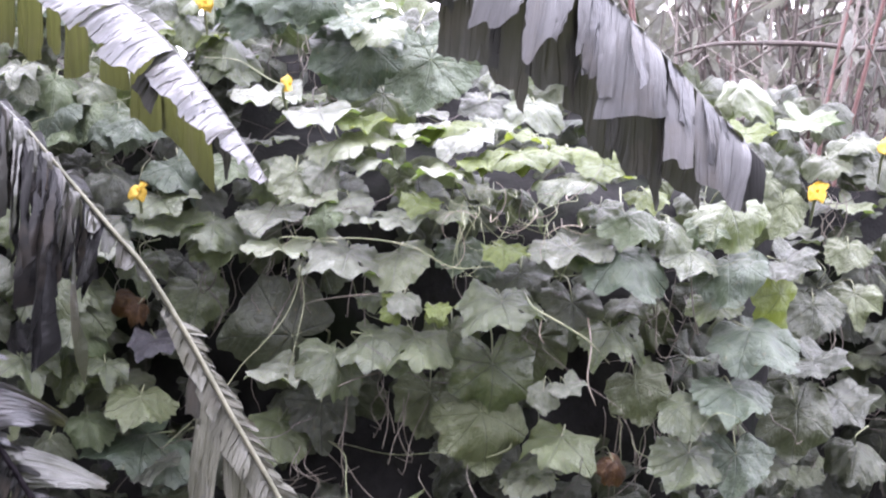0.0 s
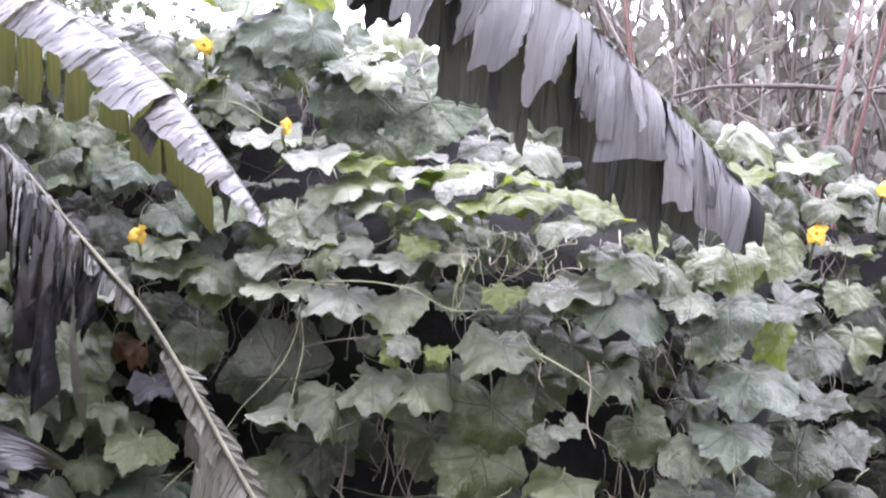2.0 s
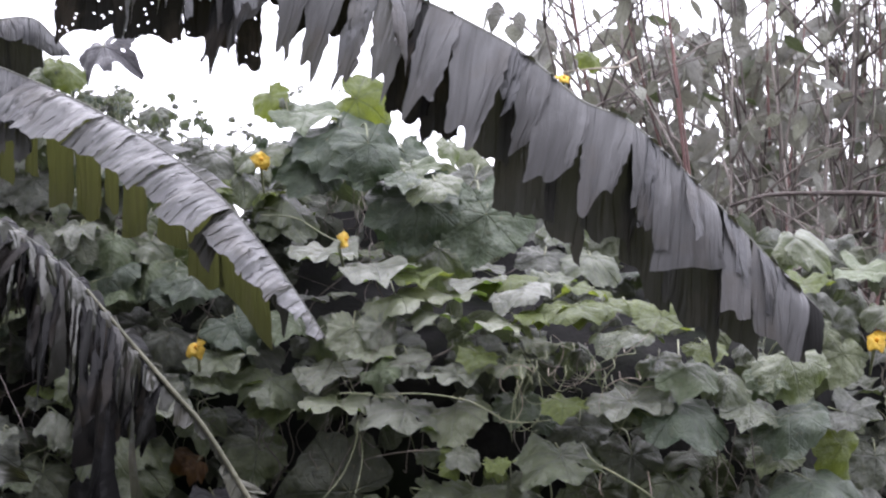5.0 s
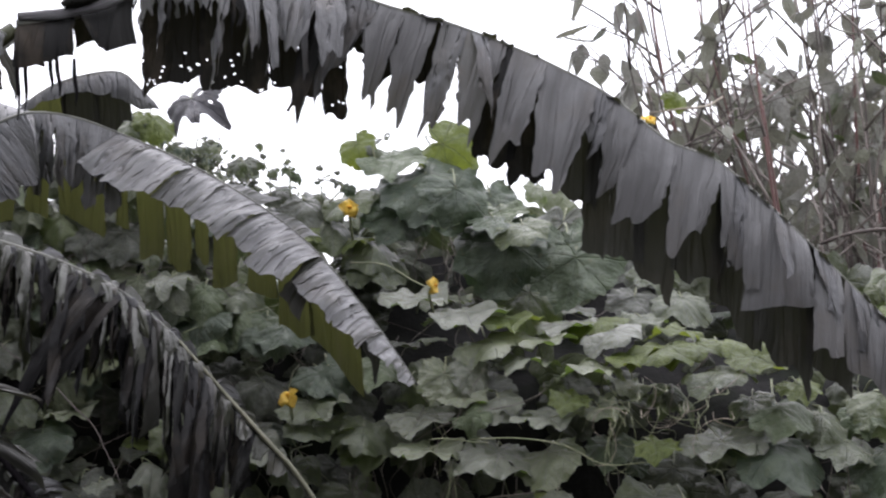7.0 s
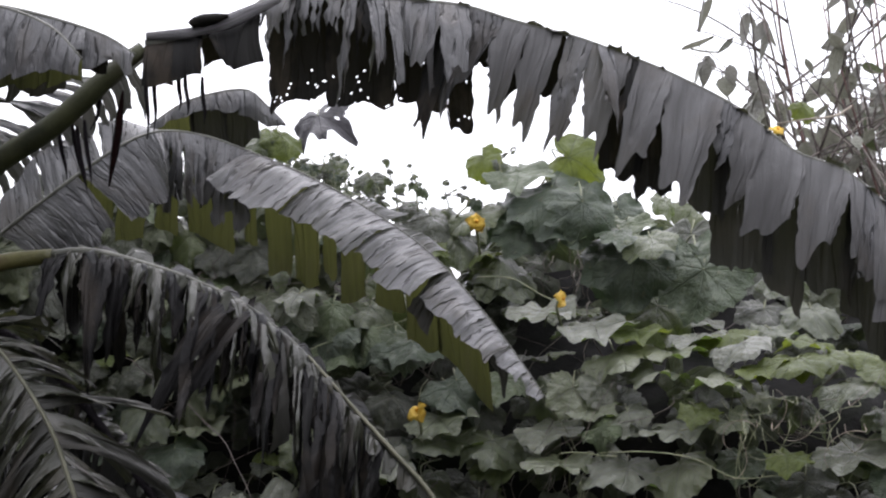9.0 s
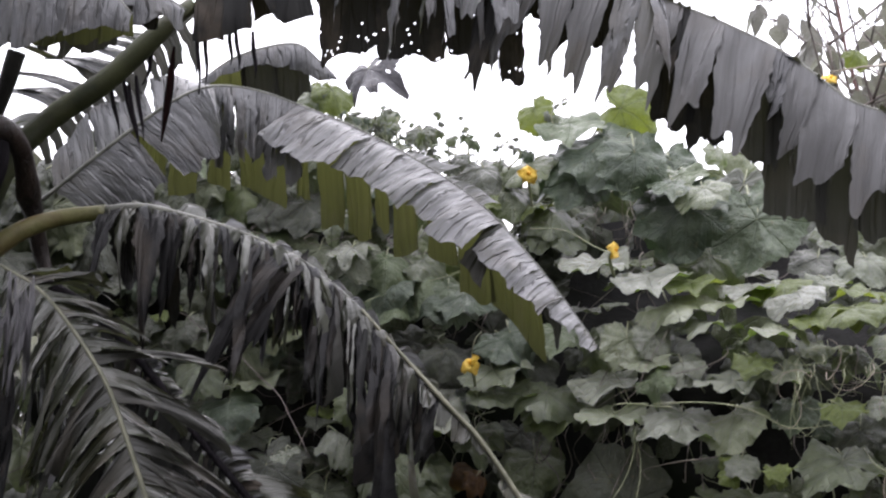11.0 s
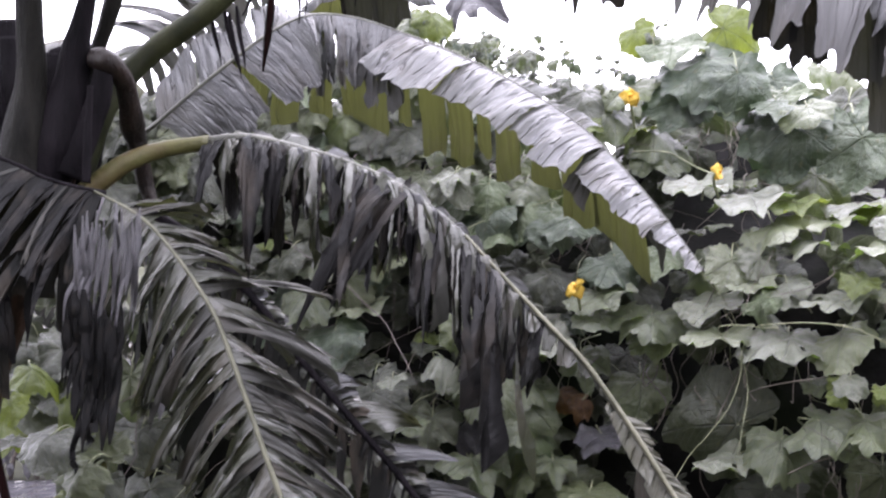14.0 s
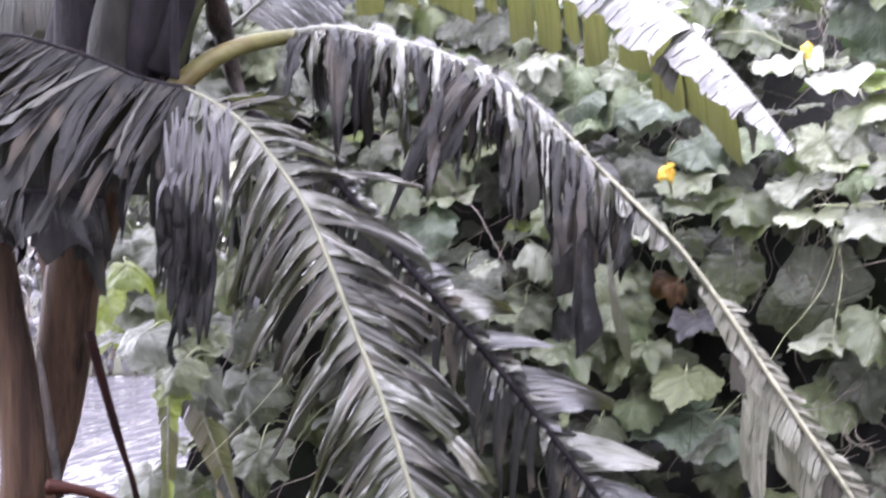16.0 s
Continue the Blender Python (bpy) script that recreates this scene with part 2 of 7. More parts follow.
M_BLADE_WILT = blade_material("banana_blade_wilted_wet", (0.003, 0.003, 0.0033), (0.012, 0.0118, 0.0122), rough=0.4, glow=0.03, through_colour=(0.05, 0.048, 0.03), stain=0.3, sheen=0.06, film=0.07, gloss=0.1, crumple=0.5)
M_BLADE_RIM = blade_material("banana_blade_along_rib", (0.040, 0.041, 0.030), (0.105, 0.104, 0.080), rough=0.45, glow=0.1, through_colour=(0.16, 0.17, 0.06), sheen=0.3, film=0.15, gloss=0.2, crumple=0.6, crease_lines=0.2)
# pale lilac stands in for the glints on wet shreds and leaf base
M_SHRED_WET = blade_material("banana_shred_wet_glint", (0.045, 0.043, 0.048), (0.15, 0.144, 0.158), rough=0.35, glow=0.1, through_colour=(0.2, 0.2, 0.15), sheen=0.4, film=0.4)
M_RIB = rough_material("banana_rib", (0.075, 0.075, 0.050), (0.165, 0.16, 0.115), 18, (1, 1, 1), 0.45, 0.35, 0.3)
M_RIB_GREEN = rough_material("banana_rib_green", (0.050, 0.052, 0.032), (0.105, 0.105, 0.07), 18, (1, 1, 1), 0.45, 0.25, 0.3)
M_RIB_DARK = rough_material("banana_rib_dark", (0.045, 0.047, 0.038), (0.11, 0.112, 0.09), 18, (1, 1, 1), 0.4, 0.25, 0.5)
M_PETIOLE = rough_material("banana_petiole", (0.040, 0.040, 0.012), (0.088, 0.084, 0.030), 14, (1, 1, 1), 0.45, 0.4, 0.3, (0.070, 0.052, 0.022))
M_PETIOLE_GREEN = rough_material("banana_petiole_green", (0.011, 0.0135, 0.005), (0.032, 0.035, 0.014), 14, (1, 1, 1), 0.5, 0.3, 0.25, (0.022, 0.019, 0.010))
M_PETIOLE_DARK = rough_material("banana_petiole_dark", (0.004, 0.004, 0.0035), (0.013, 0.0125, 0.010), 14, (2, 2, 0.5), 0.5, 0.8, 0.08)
M_SHEATH = rough_material("banana_sheath", (0.005, 0.0038, 0.0034), (0.055, 0.034, 0.023), 7, (2.4, 2.4, 0.15), 0.6, 0.9, 0.05, (0.010, 0.006, 0.0055))
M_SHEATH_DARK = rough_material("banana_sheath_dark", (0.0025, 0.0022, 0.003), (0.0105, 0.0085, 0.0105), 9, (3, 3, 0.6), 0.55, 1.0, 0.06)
M_DEAD = rough_material("dead_petiole", (0.004, 0.003, 0.003), (0.022, 0.014, 0.011), 9, (3, 3, 0.7), 0.32, 1.0, 0.35, (0.007, 0.0055, 0.0055))
M_STALK_RED = rough_material("dead_stalk", (0.002, 0.0006, 0.0006), (0.007, 0.0017, 0.0016), 20, (1, 1, 1), 0.6, 0.4, 0.04)
M_STALK_RUST = rough_material("rusty_leaf_base", (0.010, 0.003, 0.002), (0.032, 0.009, 0.006), 20, (1, 1, 1), 0.55, 0.4, 0.08)
M_TWIG = rough_material("dry_twig", (0.16, 0.13, 0.10), (0.34, 0.30, 0.24), 30, (1, 1, 1), 0.6, 0.4)
M_STALK_DRY = rough_material("dull_dry_stem", (0.07, 0.06, 0.05), (0.17, 0.15, 0.12), 30, (1, 1, 1), 0.6, 0.4)
M_TWIG_DARK = rough_material("dark_twig", (0.04, 0.032, 0.03), (0.10, 0.08, 0.07), 30, (1, 1, 1), 0.6, 0.4)
M_VINE = rough_material("vine_stem", (0.10, 0.12, 0.06), (0.24, 0.25, 0.15), 30, (1, 1, 1), 0.5, 0.3)
M_BARK_RED = rough_material("reddish_bark", (0.085, 0.045, 0.042), (0.18, 0.10, 0.09), 25, (1, 1, 0.4), 0.55, 0.5)
M_BARK = rough_material("grey_bark", (0.10, 0.085, 0.075), (0.22, 0.19, 0.17), 25, (1, 1, 0.4), 0.6, 0.5)
# near-black: the deep shade of the leaf hollows is put into the colour
M_HOLLOW_DARK = rough_material("hollow_dark_fill", (0.008, 0.008, 0.008), (0.022, 0.021, 0.021), 6, (1, 1, 1), 0.85, 0.9, 0.1, (0.010, 0.013, 0.008))
M_GROUND = rough_material("muddy_grass", (0.010, 0.010, 0.008), (0.024, 0.025, 0.016), 1.2, (1, 1, 1), 0.85, 0.8, 0.02)
M_ASPHALT = wet_road_material()
M_WALL = rough_material("added_wall_plaster", (0.34, 0.33, 0.32), (0.46, 0.45, 0.44), 2.0, (1, 1, 1), 0.8, 0.3)
M_PETAL = rough_material("flower_petal", (0.46, 0.29, 0.02), (0.62, 0.43, 0.06), 40, (1, 1, 1), 0.5, 0.4)
M_PISTIL = rough_material("flower_heart", (0.55, 0.25, 0.01), (0.7, 0.38, 0.03), 60, (1, 1, 1), 0.6, 0.4)


# ---- shape helpers ----
def mesh_of(name, verts, faces, material, uv=None):
    """One mesh from arrays of corners and faces, smooth, with a UV for each corner."""
    me = bpy.data.meshes.new(name)
    me.from_pydata([tuple(v) for v in verts], [], [tuple(int(i) for i in f) for f in faces])
    me.polygons.foreach_set("use_smooth", [True] * len(me.polygons))
    if uv is not None:
        layer = me.uv_layers.new(name="UVMap")
        loops = np.empty(len(me.loops), np.int32)
        me.loops.foreach_get("vertex_index", loops)
        layer.data.foreach_set("uv", np.asarray(uv, float)[loops].ravel())
    me.materials.append(material)
    me.update()
    return me


def thing(name, label, category, at=(0, 0, 0), group="", kind=""):
    """A top-level Empty at the thing's base."""
    ob = new(name)
    ob.empty_display_size = 0.1
    ob.matrix_basis = pose(*at)
    return tagged(ob, label, category, group, kind)


def under(ob, parent):
    """Makes ob, built in world metres, a child of parent."""
    ob.parent = parent
    ob.matrix_parent_inverse = Matrix() if parent.parent else parent.matrix_basis.inverted()
    return ob


def part(name, me, parent, label=""):
    return tagged(under(new(name, me), parent), label)


def glide(points, n):
    """n points evenly along a smooth curve through the given ones."""
    p = np.array(points, float)
    p = np.vstack([2 * p[0] - p[1], p, 2 * p[-1] - p[-2]])
    out = []
    for i in range(1, len(p) - 2):
        for u in np.linspace(0, 1, 24, endpoint=False):
            a, b, c, d = p[i - 1 : i + 3]
            out.append(0.5 * (2 * b + (c - a) * u + (2 * a - 5 * b + 4 * c - d) * u * u + (3 * b - a - 3 * c + d) * u**3))
    out.append(p[-2])
    out = np.array(out)
    s = np.r_[0, np.cumsum(np.linalg.norm(np.diff(out, axis=0), axis=1))]
    want = np.linspace(0, s[-1], n)
    return np.stack([np.interp(want, s, out[:, k]) for k in range(out.shape[1])], 1)


def tube_arrays(points, radii, sides=7, n=None, flat=1.0, wobble=0.0):
    """Corners, faces and UVs of a round stalk along a curve; radii: at even steps from root to tip."""
    n = n or max(4, 5 * len(points))
    c = glide(points, n)
    r = np.interp(np.linspace(0, 1, n), np.linspace(0, 1, len(radii)), radii)
    t = np.gradient(c, axis=0)
    t /= np.linalg.norm(t, axis=1)[:, None] + 1e-9
    ref = np.array([0.0, -1.0, 0.0]) if abs(t[:, 1]).mean() < 0.8 else np.array([0.0, 0.0, 1.0])
    a = np.cross(t, ref)
    a /= np.linalg.norm(a, axis=1)[:, None] + 1e-9
    b = np.cross(t, a)
    th = np.linspace(0, 2 * np.pi, sides, endpoint=False)
    if wobble:
        r = r * (1 + wobble * np.array([noise.noise(Vector(p) * 9) for p in c]))
    v = c[:, None] + r[:, None, None] * (np.cos(th)[None, :, None] * a[:, None] + flat * np.sin(th)[None, :, None] * b[:, None])
    uv = np.stack(np.broadcast_arrays(th[None] / 6.28, np.linspace(0, 1, n)[:, None]), -1).reshape(-1, 2)
    f = [(i * sides + j, i * sides + (j + 1) % sides, (i + 1) * sides + (j + 1) % sides, (i + 1) * sides + j) for i in range(n - 1) for j in range(sides)]
    f += [tuple(range(sides))[::-1], tuple((n - 1) * sides + j for j in range(sides))]
    return v.reshape(-1, 3), f, uv


def tube(name, points, radii, material, parent, label="", **kw):
    v, f, uv = tube_arrays(points, radii, **kw)
    return part(name, mesh_of(name, v, f, material, uv), parent, label)


def joined(name, pieces, material):
    """Many pieces, each (corners, faces, UVs), in one mesh."""
    vs, fs, us, k = [], [], [], 0
    for v, f, uv in pieces:
        vs.append(v)
        us.append(uv)
        fs += [tuple(i + k for i in q) for q in f]
        k += len(v)
    return mesh_of(name, np.vstack(vs), fs, material, np.vstack(us))


rng = np.random.default_rng(7)


def pick(pairs, s):
    """The value at s of a line through (s, value) pairs."""
    return float(np.interp(s, [p[0] for p in pairs], [p[1] for p in pairs]))


# ---- ground ----
def ground_sheet():
    xs = np.r_[-900, -300, -120, np.linspace(-50, 50, 60), 120, 300, 900]
    ys = np.r_[-900, -300, -80, np.linspace(-30, 60, 60), 120, 400, 1500]
    v = [(x, y, 0.05 * noise.noise(Vector((x * 0.4, y * 0.4, 0))) if abs(x) < 60 and abs(y) < 60 else 0.0) for y in ys for x in xs]
    n = len(xs)
    f = [(j * n + i, j * n + i + 1, (j + 1) * n + i + 1, (j + 1) * n + i) for j in range(len(ys) - 1) for i in range(n - 1)]
    tagged(new("ground", mesh_of("ground", v, f, M_GROUND, np.array(v)[:, :2])), "muddy ground with wet short grass", "ground", kind="structure")
    x0, x1, y0, y1 = -40.0, -1.0, 12.5, 24.0
    xs, ys = np.linspace(x0, x1, 40), np.linspace(y0, y1, 14)
    v = [(x, y, 0.075 + 0.008 * noise.noise(Vector((x, y, 3)))) for y in ys for x in xs]
    n = len(xs)
    f = [(j * n + i, j * n + i + 1, (j + 1) * n + i + 1, (j + 1) * n + i) for j in range(len(ys) - 1) for i in range(n - 1)]
    tagged(new("road", mesh_of("road", v, f, M_ASPHALT, np.array(v)[:, :2])), "wet grey asphalt road with puddles", "road", kind="structure")


ground_sheet()


def added_wall():
    """An unseen plain wall, added behind the camera to cut the sky light on front faces."""
    bm = bmesh.new()
    bmesh.ops.create_cube(bm, size=1.0, matrix=Matrix.Translation((0, -1.6, 3.5)) @ Matrix.Diagonal((18, 0.2, 7.0, 1)))
    bmesh.ops.bevel(bm, geom=bm.edges[:], offset=0.01, segments=2, affect="EDGES")
    me = bpy.data.meshes.new("wall_south")
    bm.to_mesh(me)
    bm.free()
    me.materials.append(M_WALL)
    tagged(new("wall_south", me), "plain grey unseen wall, added to cut the sky light behind the camera", "wall", kind="structure")


added_wall()

# ---- the overgrown bank that carries the vine ----
TOP = [(-4.5, 0.3), (-3.2, 0.4), (-2.45, 0.6), (-2.25, 1.3), (-2.15, 2.0), (-2.0, 2.3), (-1.6, 2.34), (-1.4, 2.28), (-1.1, 2.2), (-0.8, 2.12), (-0.55, 2.2), (-0.2, 2.24), (0.1, 2.15), (0.4, 2.05), (0.8, 1.95), (1.3, 1.85), (2.5, 1.8), (4.5, 1.8)]


def smooth(a, b, x):
    u = min(1.0, max(0.0, (x - a) / (b - a)))
    return u * u * (3 - 2 * u)


def face_y(x, z):
    """How far off the leafy face of the bank stands at x and height z."""
    shelf = smooth(-0.75, -0.3, x) * (1 - smooth(0.75, 1.1, x))
    y = 5.75 + 0.30 * (1 - shelf) + 0.55 * shelf * smooth(1.72, 2.0, z)
    y += 0.55 * smooth(0.85, 1.15, x)
    y += 0.20 * max(0.0, z - 1.9)
    return y + 0.10 * noise.noise(Vector((x * 2.2, 0.3, z * 2.2)))


def bank():
    xs, n = np.linspace(-4.5, 4.5, 110), 36
    v, f = [], []
    for x in xs:
        top = pick(TOP, x)
        for j in range(n):
            u = j / (n - 1)
            if u < 0.7:
                z = top * u / 0.7
                y = face_y(x, z) + 0.28
            else:
                k = min(1.0, (u - 0.7) / 0.3)
                z, y = top * (1 - k) ** 0.7 - 0.02 * k, face_y(x, top) + 0.28 + 1.6 * k
            q = noise.noise(Vector((x * 5, y * 5, z * 5))) * 0.09 + noise.noise(Vector((x * 17, y * 17, z * 17))) * 0.03
            v.append((x, y + q, max(z + q * 0.6, 0.0)))
    for i in range(len(xs) - 1):
        for j in range(n - 1):
            f.append((i * n + j, (i + 1) * n + j, (i + 1) * n + j + 1, i * n + j + 1))
    tagged(new("overgrown_bank", mesh_of("overgrown_bank", v, f, M_HOLLOW_DARK, np.array(v)[:, [0, 2]])), "near-black bank behind the vine, shade of the hollows in its colour", "bank", kind="structure")


bank()


# ---- vine leaves ----
def leaf_arrays(seed, lobes=0.5, fold=0.15, droop=0.25, wave=0.08, hole=()):
    """A five-lobed leaf one metre wide about its stalk: x across, y to the tip, z the upper side.
    fold: along the middle vein; droop: how far the lobes hang; wave: the ruffled hem; hole: (ring, step) of eaten spots."""
    r = np.random.default_rng(seed)
    n, rings = 56, (0.14, 0.28, 0.42, 0.55, 0.68, 0.80, 0.91, 1.0)
    tips = np.radians(np.array([0, 52, 106, 150]) + r.normal(0, 3, 4))
    sink = np.radians(np.array([25, 80, 132, 180]) + [*r.normal(0, 4, 3), 0])
    th = np.linspace(-np.pi, np.pi, n, endpoint=False)
    rad, vein = np.empty(n), np.empty(n)
    for half in (-1, 1):
        far = np.array([0.74, 0.63, 0.56, 0.50]) * (1 + 0.07 * r.normal(size=4))
        near = np.array([0.64 - 0.15 * lobes, 0.58 - 0.12 * lobes, 0.52 - 0.06 * lobes, 0.10]) * (1 + 0.06 * r.normal(size=4))
        for i, a in enumerate(th):
            if (a >= 0) != (half > 0):
                continue
            b = abs(a)
            k = int(np.argmin(np.abs(tips - b)))
            lo, hi = (0.0 if k == 0 else sink[k - 1]), sink[k]
            if b >= tips[k]:
                u = (hi - b) / (hi - tips[k] + 1e-9)
                low = near[k]
            else:
                u = (b - lo) / (tips[k] - lo + 1e-9)
                low = near[k - 1] if k else far[0]
            rad[i] = low + (far[k] - low) * max(0.0, u) ** (1.35 if k < 3 else 0.8)
            vein[i] = abs(b - tips[k])
    rad *= 1 + 0.03 * (np.arange(n) % 2) * (rad > 0.3) + 0.03 * r.normal(size=n) * (rad > 0.3)
    v, uv = [(0.0, 0.0, 0.0)], [(0.0, 0.0)]
    ph, ph2 = r.uniform(0, 6.28, 2)
    bend, skew = r.uniform(-0.2, 0.2), r.normal(0, 0.12)
    hang = np.clip(r.normal(droop, 0.06 + 0.18 * lobes, 7), -0.25, 1.2)
    way = np.radians([-150, -106, -52, 0, 52, 106, 150])
    ruffle = 0.4 + 0.8 * lobes
    for g in rings:
        for i, (a, q) in enumerate(zip(th, rad)):
            x, y = np.sin(a) * q * g, np.cos(a) * q * g
            m = np.hypot(x, y)
            w = np.exp(-((a - way) / 0.5) ** 2)
            z = -float((w * hang).sum() / (w.sum() + 0.05)) * m * m * 1.35
            z += -fold * abs(x) * (0.5 + y) + skew * x
            z += 0.22 * min(vein[i], 0.42) * m * (1.1 - g * 0.6)
            z += wave * m * (np.sin(3 * a + ph) + ruffle * g * g * np.sin(8 * a + ph2))
            z += m * (0.30 * noise.noise(Vector((x * 2.6, y * 2.6, seed * 7.1))) - 0.16 * abs(noise.noise(Vector((x * 5, y * 5, seed * 9.1))))) + 0.02 * noise.noise(Vector((x * 9, y * 9, seed * 3.3)))
            z += 0.15 * noise.noise(Vector((np.sin(a) * 2.4, np.cos(a) * 3.0, seed * 5.7))) * max(0.0, g - 0.5)
            v.append((x + bend * y * y, y - 0.25 * max(0.0, -z) * y, z))
            uv.append((x, y))
    f = [(0, 1 + (i + 1) % n, 1 + i) for i in range(n)]
    for k in range(1, len(rings)):
        a, b = 1 + (k - 1) * n, 1 + k * n
        f += [(a + i, a + (i + 1) % n, b + (i + 1) % n, b + i) for i in range(n) if (k, i) not in hole]
    return np.array(v) - [0, 0.16, 0], f, np.array(uv)


SHAPES = [
    leaf_arrays(1, 0.5, 0.10, 0.30, 0.06), leaf_arrays(2, 0.9, 0.20, 0.40, 0.09, {(3, 35), (3, 36), (4, 35)}), leaf_arrays(3, 0.2, 0.05, 0.25, 0.06),
    leaf_arrays(4, 0.6, 0.35, 0.60, 0.11), leaf_arrays(5, 0.9, 0.15, 0.60, 0.09, {(2, 9), (2, 10), (3, 10), (4, 17)}), leaf_arrays(6, 0.15, 0.25, 0.35, 0.08),
    leaf_arrays(7, 0.8, -0.25, 0.40, 0.10), leaf_arrays(8, 0.4, 0.75, 0.70, 0.13), leaf_arrays(9, 0.3, 0.45, 1.0, 0.12), leaf_arrays(10, 0.7, 0.2, 0.8, 0.15),
    leaf_arrays(11, 0.5, -0.10, 0.12, 0.05), leaf_arrays(12, 0.7, 0.22, 0.05, 0.06, {(3, 20), (3, 21)}), leaf_arrays(13, 0.3, 0.12, 0.22, 0.05), leaf_arrays(14, 0.8, -0.25, 0.10, 0.08),
]
LEAF_MESHES = [mesh_of("vine_leaf", *s[:2], M_LEAF, s[2]) for s in SHAPES]


def leaf_pose(at, size, swing, tilt, turn):
    """swing: the tip's way in the picture plane (0 down, 90 right); tilt: 0 upright, 90 face up; turn: about the vertical."""
    a, b = radians(swing), radians(tilt)
    right, down, face = Vector((1, 0, 0)), Vector((0, -math.sin(b), -math.cos(b))), Vector((0, -math.cos(b), math.sin(b)))
    tip = down * math.cos(a) + right * math.sin(a)
    across = tip.cross(face)
    m = Matrix((across, tip, face)).transposed().to_4x4()
    return Matrix.Translation(at) @ Matrix.Rotation(radians(turn), 4, "Z") @ m @ Matrix.Diagonal((size, size, size, 1))


vine = thing("sponge_gourd_vine", "sprawling green gourd vine with lobed wet leaves smothering a bank", "vine", (0, 6.0, 0))
key_spots = []


def vine_leaf(at, size, swing=0, tilt=25, turn=0, shape=0, mat=M_LEAF, parent=None):
    """One leaf of the vine as a part of its own; size: its width in metres."""
    ob = new("vine_leaf", LEAF_MESHES[10 + shape % 4 if tilt > 54 else shape % 10])
    ob.material_slots[0].link, ob.material_slots[0].material = "OBJECT", mat
    ob.matrix_basis = leaf_pose(at, size, swing, tilt + (13 if 5 < tilt < 55 else 0), turn)
    key_spots.append((at[0], at[2], size))
    return under(ob, parent or vine)


vine_leaf((0.246, 6.6, 2.632), 0.075, 15, 20, 10, 3, M_LEAF_YELLOW)
vine_leaf((-0.516, 6.55, 2.304), 0.2, 10, 12, 10, 0, M_LEAF_DARK)
vine_leaf((-0.398, 6.55, 2.299), 0.2, -14, 12, -14, 1, M_LEAF_DARK)
vine_leaf((-0.58, 6.55, 2.226), 0.18, -8, 12, -8, 2, M_LEAF_DARK)
vine_leaf((-0.312, 6.55, 2.227), 0.2, 6, 12, 6, 3, M_LEAF_DARK)
vine_leaf((-0.453, 6.55, 2.205), 0.2, 0, 12, 0, 4, M_LEAF_DARK)
vine_leaf((-1.49, 6.15, 2.35), 0.14, 10, 14, 10, 0, M_LEAF_DARK)
vine_leaf((-1.393, 6.15, 2.342), 0.14, -14, 14, -14, 1, M_LEAF_DARK)
vine_leaf((-1.296, 6.15, 2.341), 0.14, -8, 14, -8, 2, M_LEAF_DARK)
vine_leaf((-1.44, 6.15, 2.278), 0.14, 6, 14, 6, 3, M_LEAF_DARK)
vine_leaf((-1.335, 6.15, 2.269), 0.14, 0, 14, 0, 4, M_LEAF_DARK)
vine_leaf((-0.558, 6.15, 2.251), 0.195, 6, 28, -5, 1, M_LEAF_BLUE)
vine_leaf((-0.389, 6.12, 2.273), 0.187, -3, 38, 14, 2, M_LEAF_BLUE)
vine_leaf((-0.256, 6.12, 2.234), 0.139, 12, 55, -6, 0, M_LEAF_BLUE)
vine_leaf((-0.257, 6.08, 2.126), 0.227, -6, 13, 13, 0, M_LEAF_BLUE)
vine_leaf((-0.065, 6.08, 2.12), 0.207, 12, 11, -3, 2, M_LEAF_BLUE)
vine_leaf((-0.182, 6.15, 1.994), 0.195, -13, 13, 16, 5, M_LEAF)
vine_leaf((-0.656, 6.1, 2.163), 0.097, 39, 69, -10, 1, M_LEAF_YELLOW)
vine_leaf((-0.602, 6.1, 2.104), 0.152, 24, 44, -3, 5, M_LEAF)
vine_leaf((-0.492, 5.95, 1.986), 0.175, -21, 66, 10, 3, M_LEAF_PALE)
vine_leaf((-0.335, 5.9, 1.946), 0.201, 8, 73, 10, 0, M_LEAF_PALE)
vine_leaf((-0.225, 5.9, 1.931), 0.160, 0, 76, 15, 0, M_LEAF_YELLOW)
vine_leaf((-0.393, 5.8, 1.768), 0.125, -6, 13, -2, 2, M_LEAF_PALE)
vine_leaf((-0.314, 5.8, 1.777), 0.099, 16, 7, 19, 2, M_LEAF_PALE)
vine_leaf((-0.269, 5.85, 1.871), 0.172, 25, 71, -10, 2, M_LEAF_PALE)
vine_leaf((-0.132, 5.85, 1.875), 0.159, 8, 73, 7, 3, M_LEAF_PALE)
vine_leaf((-1.062, 6, 2.004), 0.143, 1, 34, 2, 3, M_LEAF_BLUE)
vine_leaf((-1.054, 6, 1.898), 0.170, -6, 42, 7, 2, M_LEAF_BLUE)
vine_leaf((-0.929, 6, 1.913), 0.136, 15, 37, -7, 5, M_LEAF_BLUE)
vine_leaf((-0.845, 5.98, 1.904), 0.142, -8, 42, -5, 2, M_LEAF_BLUE)
vine_leaf((-0.708, 5.95, 1.773), 0.175, 27, 38, 13, 6, M_LEAF_BLUE)
vine_leaf((-0.661, 5.95, 1.719), 0.135, 45, 25, -8, 5, M_LEAF_DARK)
vine_leaf((-1.163, 6, 2.044), 0.122, 0, 53, -11, 6, M_LEAF_PALE)
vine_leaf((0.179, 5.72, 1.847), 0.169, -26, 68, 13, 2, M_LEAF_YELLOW)
